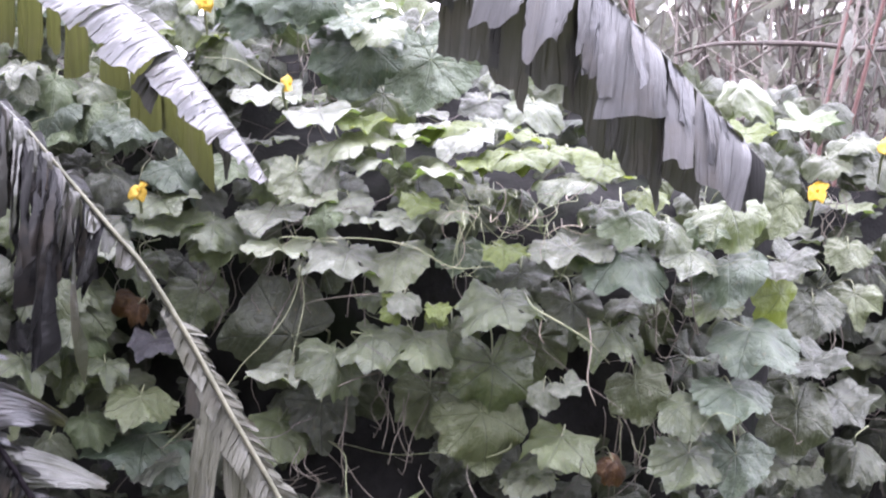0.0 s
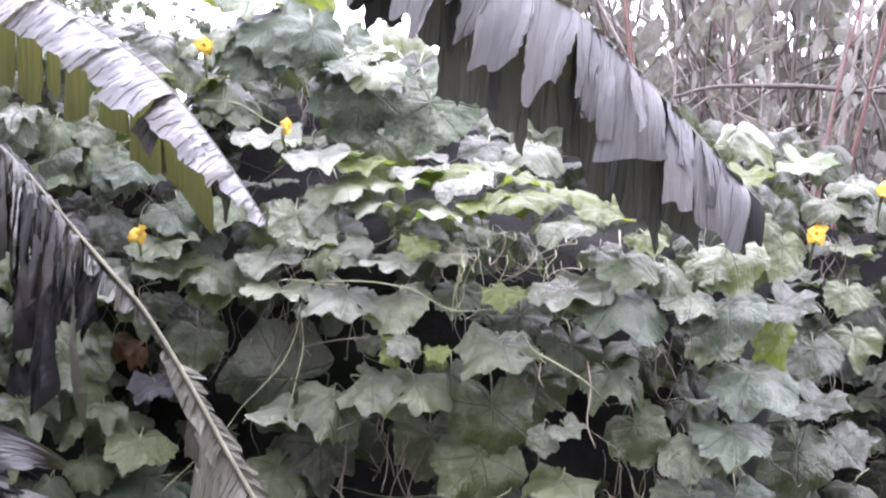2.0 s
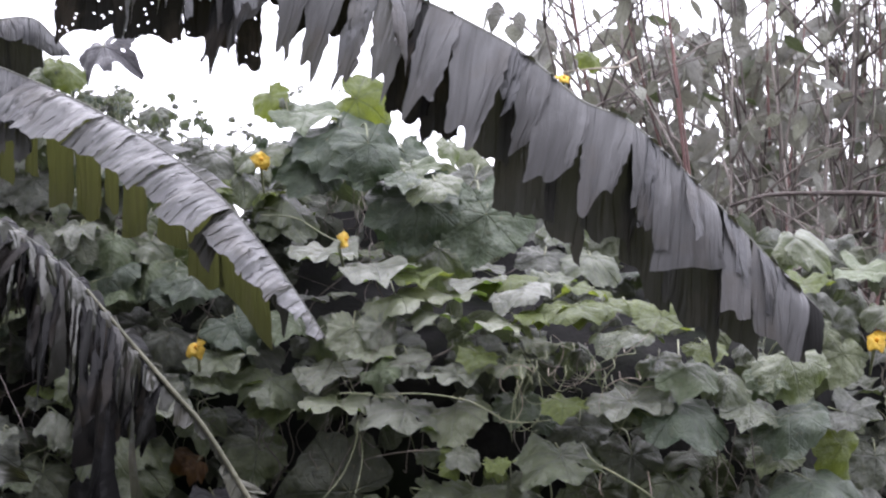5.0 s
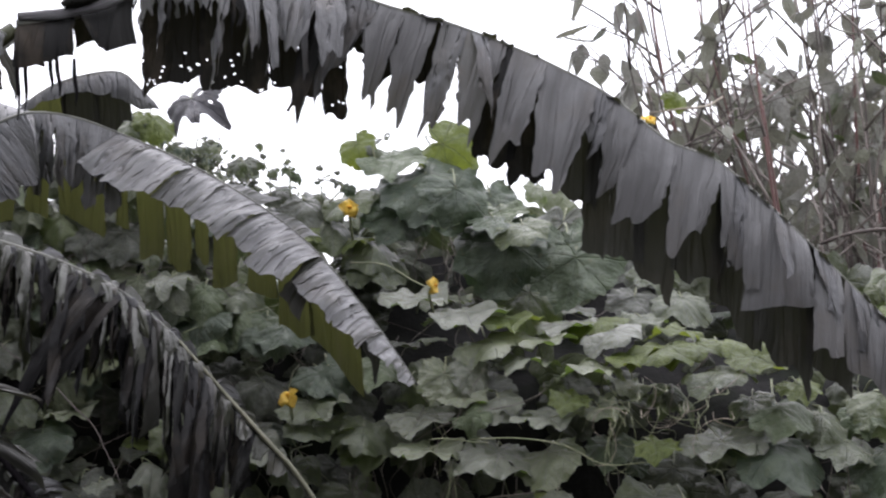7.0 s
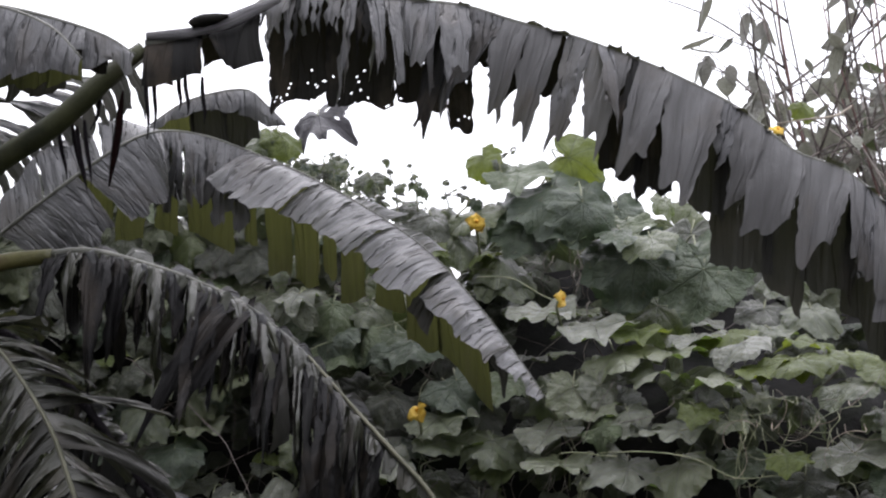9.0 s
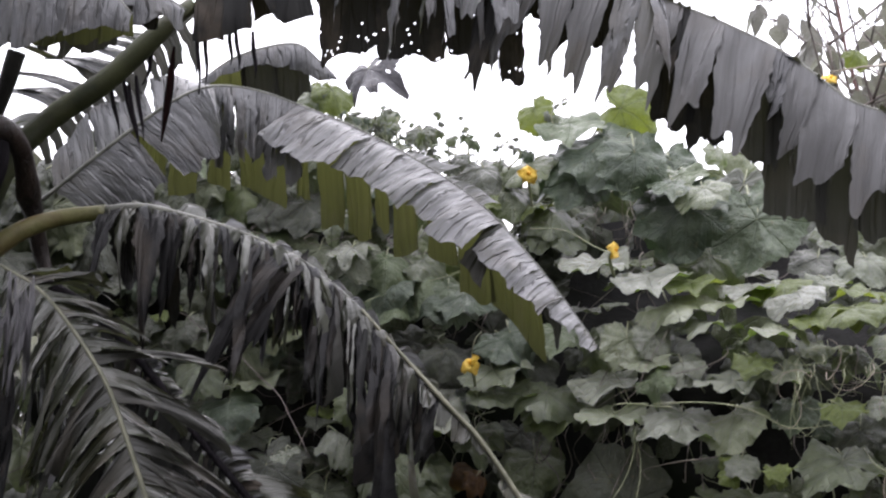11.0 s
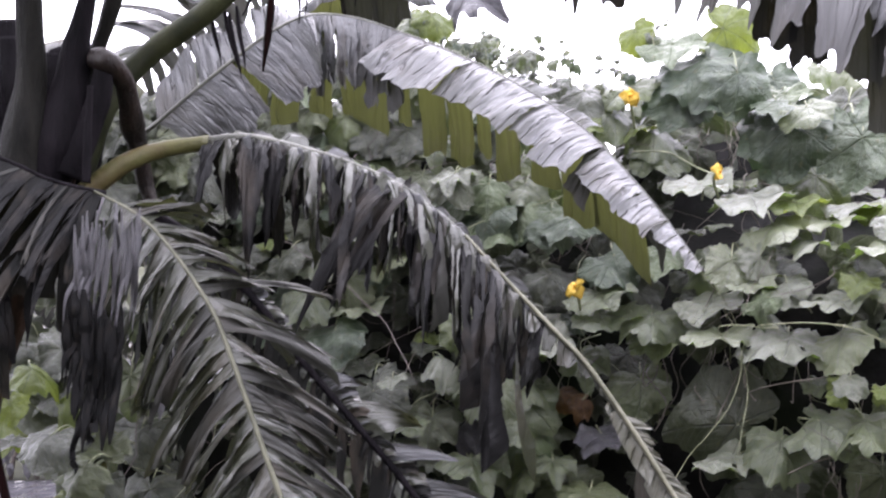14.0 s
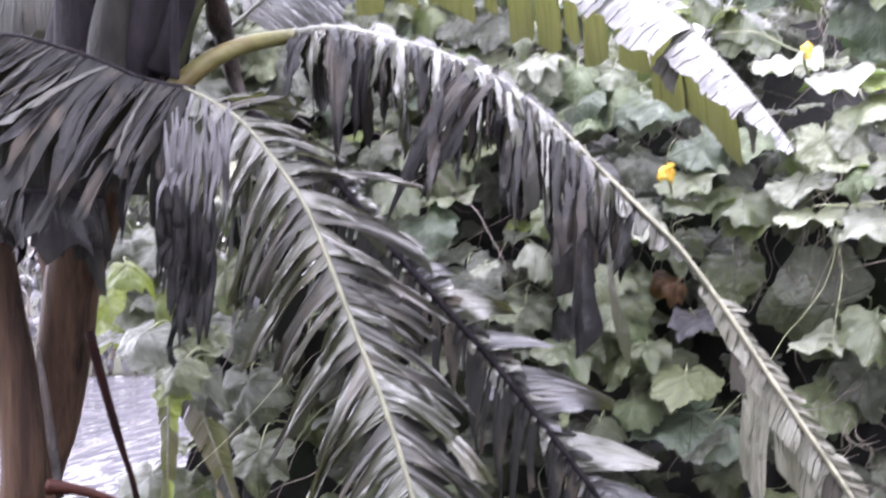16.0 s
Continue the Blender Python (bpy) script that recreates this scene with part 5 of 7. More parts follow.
sprig((-0.903, 6.15, 2.27), (-0.935, 6.15, 2.433), 6, 23)
sprig((-0.985, 6.15, 2.259), (-0.966, 6.15, 2.371), 9, 24)
sprig((-1.111, 6.15, 2.299), (-1.15, 6.15, 2.441), 7, 25)
sprig((-1.068, 6.15, 2.273), (-1.085, 6.15, 2.438), 7, 26)
sprig((-1.171, 6.15, 2.298), (-1.217, 6.15, 2.438), 6, 27)
sprig((-1.042, 6.15, 2.266), (-1.026, 6.15, 2.367), 5, 28)
sprig((-0.94, 6.15, 2.249), (-0.984, 6.15, 2.388), 10, 29)
sprig((-1.025, 6.15, 2.262), (-1.054, 6.15, 2.409), 10, 30)
sprig((-1.046, 6.15, 2.273), (-1.054, 6.15, 2.448), 6, 31)
sprig((-1.128, 6.15, 2.282), (-1.174, 6.15, 2.449), 8, 32)
sprig((-1.17, 6.15, 2.301), (-1.219, 6.15, 2.441), 7, 33)
sprig((-1.064, 6.15, 2.277), (-1.112, 6.15, 2.455), 6, 34)
sprig((-1.112, 6.15, 2.271), (-1.117, 6.15, 2.441), 6, 35)


# ---- banana leaves ----
def banana_leaf(plant, label, rib, radii, halves, rib_material=M_RIB, hints=((0, (0, 0, 1)),), seed=1, steps=90, name="banana_leaf"):
    """A leaf: its rib through the given places, and for each half of the blade the torn strips that hang from it.
    halves: dicts of side, span, cuts, length, start, end (degrees under the level at rib and hem), sweep (to the tip), material."""
    r = np.random.default_rng(seed)
    c = glide(rib, steps)
    t = np.gradient(c, axis=0)
    t /= np.linalg.norm(t, axis=1)[:, None]
    total = np.linalg.norm(np.diff(c, axis=0), axis=1).sum()
    s_all = np.linspace(0, 1, steps)
    hint = np.stack([np.interp(s_all, [h[0] for h in hints], [h[1][k] for h in hints]) for k in range(3)], 1)
    leaf = tube(name, rib, radii, rib_material, plant, label, n=steps // 2, sides=8, flat=0.8)
    leaf_radius = lambda s: np.interp(s, np.linspace(0, 1, len(radii)), radii)
    for half in halves:
        s0, s1 = half["span"]
        cuts = half.get("cuts", 1)
        if isinstance(cuts, int):
            cuts = np.linspace(s0, s1, cuts + 1)
            cuts[1:-1] += r.uniform(-0.38, 0.38, len(cuts) - 2) * (cuts[1] - cuts[0])
        kinds = half["material"] if isinstance(half["material"], tuple) else (half["material"],)
        slack, rag, taper = half.get("slack", 12.0), half.get("ragged", 0.12), half.get("taper", 0.25)
        strips = half.get("panels") or [(a, b, None, None) for a, b in zip(cuts[:-1], cuts[1:])]
        for a, b, own_length, kind in strips:
            if r.uniform() < half.get("missing", 0.0):
                continue
            cols, rows = max(3, int((b - a) * total / half.get("fine", 0.02)) + 2), half.get("rows", 10)
            gap = half.get("gap", 0.03) * (b - a)
            ss = np.linspace(a + gap * r.uniform(), b - gap * r.uniform(), cols)
            d_start, d_end = r.normal(0, slack * 0.5), r.normal(0, slack)
            d_len, d_sweep, curl = 1 + rag * r.normal(), r.normal(0, slack * 0.6), r.normal(0, half.get("curl", 0.12))
            hem = 1 + rag * (0.9 * r.normal() * np.linspace(-0.5, 0.5, cols) + half.get("jag", 0.16) * r.normal(size=cols) * (cols > 3))
            ph = r.uniform(0, 6.28)
            crease, scallop, holes = half.get("crease", 0.0), half.get("scallop", 0.0), half.get("holes", 0.0)
            v, uv = [], []
            for i, s in enumerate(ss):
                p, tt, hh = [np.array([np.interp(s, s_all, arr[:, k]) for k in range(3)]) for arr in (c, t, hint)]
                side = np.cross(tt, hh)
                side *= half["side"] / np.linalg.norm(side)
                sweep = radians(pick(half["sweep"], s) + d_sweep)
                out = side * math.cos(sweep) + tt * math.sin(sweep)
                up = np.cross(out, tt)
                up /= np.linalg.norm(up) + 1e-9
                length = (own_length or pick(half["length"], s)) * d_len * hem[i] * (1 + scallop * noise.noise(Vector((s * total * 16, ph, 0.0))))
                q = p + out * leaf_radius(s) * 0.5
                mid_pull = (i / (cols - 1) - 0.5) * (b - a) * total
                for j in range(rows):
                    u = j / (rows - 1)
                    ang = radians(pick(half["start"], s) + d_start + (pick(half["end"], s) + d_end - pick(half["start"], s) - d_start) * u**0.8)
                    w = out * math.cos(ang) + np.array([0, 0, -1.0]) * math.sin(ang)
                    w /= np.linalg.norm(w) + 1e-9
                    if j:
                        q = q + w * length / (rows - 1)
                    ripple = half.get("ripple", 0.004) * math.sin(ph + 9 * i / cols + 3 * u) * u + curl * u * u * mid_pull + half.get("twist", 0.0) * mid_pull * min(1.0, 3 * u)
                    if crease:
                        fold_line = s * total * 62 + 0.9 * noise.noise(Vector((s * total * 9, u * 1.5, ph)))
                        ripple += crease * min(1.0, 5 * u) * (0.55 * min(1.0, 1.6 * abs(fold_line % 2 - 1)) - 0.3 + 1.3 * noise.noise(Vector((s * total * 11, u * length * 9, ph))))
                    edge = 0.0 if 0 < i < cols - 1 else half.get("fray", 0.006) * noise.noise(Vector((ph * 5 + i, u * length * 38, s * 50))) * min(1.0, 4 * u)
                    pt = q + tt * (edge - mid_pull * taper * u**1.5 - half.get("lean", 0.0) * length * u) + up * ripple
                    v.append(pt)
                    uv.append((s * total, u * length))
            f = [(i * rows + j, i * rows + j + 1, (i + 1) * rows + j + 1, (i + 1) * rows + j) for i in range(cols - 1) for j in range(rows - 1)]
            if holes:
                f = [q for q in f if (q[0] % rows) / rows < 0.5 or noise.noise(Vector(v[q[0]]) * 130) + 0.2 * r.normal() < 0.95 - holes * ((q[0] % rows) / rows - 0.5)]
            ob = new("leaf_strip", mesh_of("leaf_strip", v, f, kinds[int(r.integers(len(kinds)) if kind is None else kind)], uv))
            ob.parent = leaf
    return leaf


# ---- the banana plant ----
banana = thing("banana_plant", "old banana plant with torn, rain-soaked drooping leaves", "banana plant", (-2.35, 5.2, 0))
UP, FRONT = (0, 0, 1), (0, -1, 0.25)
FLAT = ((0, 0.0), (1, 0.0))

tube("pseudostem", [(-2.42, 5.25, 0.0), (-2.41, 5.22, 0.5)] + [(-2.36, 5.2, 0.972), (-2.293, 5.2, 1.17), (-2.243, 5.2, 1.382), (-2.209, 5.2, 1.551)] + [(-2.088, 5.2, 1.878), (-2.025, 5.2, 2.07)],
     [0.13, 0.12, 0.085, 0.072, 0.070, 0.072, 0.082, 0.085], M_SHEATH, banana, "tan and brown ribbed sheath stem", sides=14, wobble=0.06)
tube("outer_sheath", [(-2.48, 5.15, 0.0), (-2.45, 5.12, 0.5)] + [(-2.328, 5.08, 0.987), (-2.326, 5.08, 1.21), (-2.351, 5.08, 1.378), (-2.372, 5.08, 1.546), (-2.382, 5.08, 1.714)],
     [0.08, 0.075, 0.065, 0.060, 0.062, 0.062, 0.05], M_SHEATH, banana, "dry tan leaf sheath peeling from the stem", sides=12, flat=0.7, wobble=0.1)
# an added dark strip stands in for the shade between the two sheaths
tube("outer_sheath", [(-2.203, 5.02, 0.99), (-2.217, 5.02, 1.13), (-2.229, 5.02, 1.24), (-2.243, 5.02, 1.364)], [0.010, 0.015, 0.012, 0.004], M_DEAD, banana, "dark strip for the shade in the groove between the sheaths", sides=9, flat=0.5, wobble=0.3)
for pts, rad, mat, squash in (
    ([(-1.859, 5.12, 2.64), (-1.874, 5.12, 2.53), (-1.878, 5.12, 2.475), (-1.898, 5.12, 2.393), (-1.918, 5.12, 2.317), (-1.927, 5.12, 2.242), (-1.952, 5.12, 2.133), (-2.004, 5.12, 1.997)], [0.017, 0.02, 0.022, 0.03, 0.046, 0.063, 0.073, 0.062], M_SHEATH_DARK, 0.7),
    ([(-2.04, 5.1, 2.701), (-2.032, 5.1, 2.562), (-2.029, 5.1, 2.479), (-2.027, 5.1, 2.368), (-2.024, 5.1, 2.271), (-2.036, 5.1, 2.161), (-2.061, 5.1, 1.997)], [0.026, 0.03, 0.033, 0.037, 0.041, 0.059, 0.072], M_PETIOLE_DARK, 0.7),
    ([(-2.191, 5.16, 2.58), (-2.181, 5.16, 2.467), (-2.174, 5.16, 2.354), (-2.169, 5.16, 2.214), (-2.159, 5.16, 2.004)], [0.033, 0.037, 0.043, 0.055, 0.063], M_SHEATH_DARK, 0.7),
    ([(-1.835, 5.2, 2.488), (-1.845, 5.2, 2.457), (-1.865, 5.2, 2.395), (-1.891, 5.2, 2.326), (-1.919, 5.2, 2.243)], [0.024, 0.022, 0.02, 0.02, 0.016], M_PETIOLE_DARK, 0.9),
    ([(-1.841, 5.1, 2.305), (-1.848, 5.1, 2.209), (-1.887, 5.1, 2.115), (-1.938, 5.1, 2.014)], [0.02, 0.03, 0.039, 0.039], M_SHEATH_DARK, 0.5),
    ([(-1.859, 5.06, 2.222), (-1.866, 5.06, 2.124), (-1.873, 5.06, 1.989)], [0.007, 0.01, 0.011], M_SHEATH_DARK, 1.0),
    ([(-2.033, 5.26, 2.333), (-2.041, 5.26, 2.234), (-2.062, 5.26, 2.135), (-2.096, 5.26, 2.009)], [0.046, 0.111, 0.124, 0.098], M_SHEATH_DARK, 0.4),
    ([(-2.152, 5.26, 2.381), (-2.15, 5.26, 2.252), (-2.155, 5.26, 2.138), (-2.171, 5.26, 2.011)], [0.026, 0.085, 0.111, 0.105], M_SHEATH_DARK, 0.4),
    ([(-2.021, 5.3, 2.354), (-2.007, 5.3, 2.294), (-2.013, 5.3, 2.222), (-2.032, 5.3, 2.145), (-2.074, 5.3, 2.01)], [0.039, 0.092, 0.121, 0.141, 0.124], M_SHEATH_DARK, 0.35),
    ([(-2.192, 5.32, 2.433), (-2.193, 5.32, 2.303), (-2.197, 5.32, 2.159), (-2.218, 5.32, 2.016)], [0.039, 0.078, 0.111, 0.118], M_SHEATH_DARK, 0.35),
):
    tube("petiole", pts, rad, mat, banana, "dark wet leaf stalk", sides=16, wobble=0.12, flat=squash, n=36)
tube("petiole", [(-1.97, 5.25, 2.028), (-1.891, 5.27, 2.21), (-1.787, 5.3, 2.328), (-1.637, 5.3, 2.426), (-1.484, 5.3, 2.559), (-1.422, 5.32, 2.613)], [0.045, 0.036, 0.031, 0.030, 0.029, 0.020],
     M_PETIOLE_GREEN, banana, "thick green leaf stalk", sides=10)
tube("petiole", [(-1.989, 5.3, 2.264), (-1.919, 5.2, 2.292), (-1.85, 5.1, 2.292), (-1.816, 5.1, 2.275), (-1.805, 5.15, 2.238), (-1.809, 5.2, 2.182), (-1.818, 5.25, 2.128), (-1.815, 5.26, 2.112), (-1.812, 5.28, 2.069), (-1.805, 5.3, 1.999), (-1.788, 5.3, 1.942)], [0.02, 0.022, 0.03, 0.031, 0.029, 0.027, 0.026, 0.033, 0.023, 0.021, 0.018],
     M_DEAD, banana, "bent dead brown leaf stalk", sides=14, wobble=0.25, flat=0.8, n=50)
tube("petiole", [(-1.919, 5.15, 1.964), (-1.822, 5.17, 2.037), (-1.73, 5.2, 2.074), (-1.607, 5.2, 2.088)], [0.03, 0.025, 0.021, 0.018], M_PETIOLE, banana, "yellow-green arching leaf stalk", sides=10)
shreds = np.random.default_rng(88)
for k in range(62):
    q = shreds.uniform(size=6)
    wet = k < 24
    o, dx, dz = (np.array(p) - (np.array((-2.098, 4.7, 2.259)) if i else 0) for i, p in enumerate(((-2.098, 4.7, 2.259), (-1.962, 4.7, 2.249), (-2.104, 4.7, 2.13))))
    x0, y0 = (250 + 115 * q[0], 235 + 70 * q[1]) if wet else (235 + 95 * q[0], 390 + 90 * q[1])
    x1, y1 = x0 - 22 + 24 * q[2], y0 + (110 + 110 * q[3] if wet else 90 + 110 * q[3])
    put = lambda x, y, d: tuple(o + dx * x / 100 + dz * y / 100 + np.array([0, d, 0]))
    tube("shred", [put(x0, y0, 0.06 * q[4]), put(x0 * 0.7 + x1 * 0.3 + 5, y0 * 0.6 + y1 * 0.4, 0.05 * q[4]), put(x1 + 4, y0 * 0.3 + y1 * 0.7, 0.05 * q[5]), put(x1, y1, 0.05 * q[5])],
         [0.002, 0.006, 0.005, 0.001] if wet else [0.004, 0.013, 0.011, 0.002], M_SHRED_WET if wet else M_BLADE_WILT, banana, "wet leaf shred, glints put into its pale colour" if wet else "black dead leaf shred", sides=6, flat=0.25 if wet else 0.12, n=22, wobble=0.3 if wet else 0.8)
tube("dead_stalk", [(-2.098, 5.0, 1.391), (-2.082, 5.0, 1.32), (-2.055, 5.0, 1.21), (-2.026, 5.0, 1.101), (-1.997, 5.0, 0.989)] + [(-1.93, 5, 0.56)], [0.016, 0.012, 0.009, 0.008, 0.008, 0.010], M_STALK_RED, banana, "thin dark red dead stalk", sides=8, wobble=0.3)
tube("dead_stalk", [(-2.224, 5.0, 1.02), (-2.158, 5.0, 1.013), (-2.079, 5.0, 0.993), (-2.001, 5.0, 0.958)], [0.020, 0.013, 0.012, 0.009], M_STALK_RUST, banana, "reddish dead leaf base", sides=8, wobble=0.3)

# the pale arched leaf in the middle
banana_leaf(banana, "arched banana leaf with a pale wet upper side and yellow-green underside",
    [(-1.87, 5.5, 2.15), (-1.688, 5.52, 2.294), (-1.547, 5.55, 2.399), (-1.449, 5.58, 2.444), (-1.334, 5.6, 2.435), (-1.214, 5.6, 2.392), (-1.051, 5.6, 2.321), (-0.875, 5.6, 2.222), (-0.728, 5.58, 2.112), (-0.598, 5.56, 1.968), (-0.499, 5.55, 1.838), (-0.44, 5.55, 1.75)],
    [0.006, 0.0055, 0.004, 0.0035, 0.003, 0.002], [
        dict(side=1, span=(0.30, 0.43), cuts=[0.280, 0.298, 0.312, 0.330, 0.345, 0.362, 0.38, 0.40, 0.415, 0.434], length=((0, 0.22), (1, 0.22)), start=((0, 45), (1, 45)), end=((0, 88), (1, 88)), sweep=((0, 5), (1, 5)), material=M_BLADE_DARK, slack=4, ragged=0.12, taper=0.0, gap=-0.04, curl=0.5, twist=0.25, fine=0.006, rows=14, crease=0.003, scallop=0.12, fray=0.008),
        dict(side=1, span=(0.0, 0.30), cuts=[0.02, 0.16, 0.30], length=((0, 0.16), (0.1, 0.25), (0.2, 0.24), (0.29, 0.20)), start=((0, 0), (0.28, 10)), end=((0, 10), (0.28, 40)), sweep=((0, 25), (0.3, 5)), material=M_BLADE_DARK, slack=5, ragged=0.1, taper=0.03, fine=0.008, rows=14, crease=0.004, scallop=0.2),
        dict(side=1, span=(0.43, 1.0), panels=[(0.43, 0.478, 0.17, 0), (0.474, 0.545, 0.215, 0), (0.542, 0.60, 0.185, 0), (0.597, 0.672, 0.20, 0), (0.668, 0.722, 0.185, 0), (0.718, 0.772, 0.20, 0), (0.780, 0.858, 0.17, 0), (0.855, 0.912, 0.145, 0), (0.908, 0.955, 0.11, 0), (0.950, 0.995, 0.06, 0)],
             start=((0, 25), (1, 25)), end=((0, 62), (1, 60)), sweep=((0, 0), (1, 0)), material=(M_BLADE,), slack=3, ragged=0.05, jag=0.02, taper=0.0, rows=18, gap=-0.02, curl=0.12, twist=0.05, ripple=0.006, fine=0.006, crease=0.008, scallop=0.05, lean=0.5),
        dict(side=-1, span=(0.73, 0.84), panels=[(0.732, 0.84, 0.285, 0)], start=((0, 40), (1, 40)), end=((0, 84), (1, 84)), sweep=((0, 4), (1, 4)), material=M_BLADE_OLIVE, slack=1, ragged=0.02, jag=0.05, taper=-0.08, gap=-0.04, curl=0.08, fine=0.008, rows=14, scallop=0.06, crease=0.002),
        dict(side=1, span=(0.76, 0.80), cuts=[0.764, 0.790], length=((0, 0.20), (1, 0.20)), start=((0, 45), (1, 45)), end=((0, 80), (1, 80)), sweep=((0, 0), (1, 0)), material=M_BLADE_SHADE, slack=2, ragged=0.05, taper=-0.9, gap=0.0, lean=0.42),
        dict(side=-1, span=(0.58, 0.75), panels=[(0.585, 0.655, None, 0), (0.665, 0.735, None, 0)], length=((0.585, 0.008), (0.655, 0.075), (0.665, 0.008), (0.735, 0.07)), start=((0, -48), (1, -48)), end=((0, -25), (1, -25)), sweep=((0, 42), (1, 42)), material=M_BLADE, slack=2, ragged=0.04, taper=0.0, gap=0.0),
        dict(side=-1, span=(0.0, 0.32), cuts=[0.02, 0.10, 0.2, 0.32], length=((0, 0.10), (0.15, 0.15), (0.32, 0.10)), start=FLAT, end=((0, 10), (0.32, 30)), sweep=((0, 20), (1, 20)), material=M_BLADE_DARK, slack=6, ragged=0.1, taper=0.05, fine=0.008, rows=14, crease=0.004),
        dict(side=-1, span=(0.2, 1.0), panels=[(0.165, 0.255, 0.235, 0), (0.255, 0.285, 0.29, 0), (0.29, 0.318, 0.30, 0), (0.324, 0.394, 0.285, 0), (0.405, 0.430, 0.25, 0), (0.439, 0.486, 0.30, 0), (0.484, 0.529, 0.285, 0), (0.533, 0.562, 0.275, 0), (0.568, 0.608, 0.285, 0), (0.622, 0.667, 0.26, 0), (0.667, 0.728, 0.28, 0), (0.838, 0.905, 0.15, 1)], length=((0.1, 0.24), (0.3, 0.25), (0.45, 0.27), (0.55, 0.25), (0.7, 0.24), (0.9, 0.23), (1, 0.04)),
             start=((0, 45), (0.4, 45), (1, 40)), end=((0, 88), (1, 88)), sweep=((0, 0), (1, 8)), material=(M_BLADE_OLIVE, M_BLADE_SHADE), slack=3, ragged=0.04, jag=0.05, taper=0.14, gap=0.03, curl=0.3, fine=0.008, rows=14, scallop=0.10, fray=0.006, crease=0.0015),
    ], M_RIB_DARK, hints=((0, (0, -0.9, 0.5)), (0.25, (0, -0.7, 0.7)), (0.34, UP), (1, UP)), seed=3, steps=110)

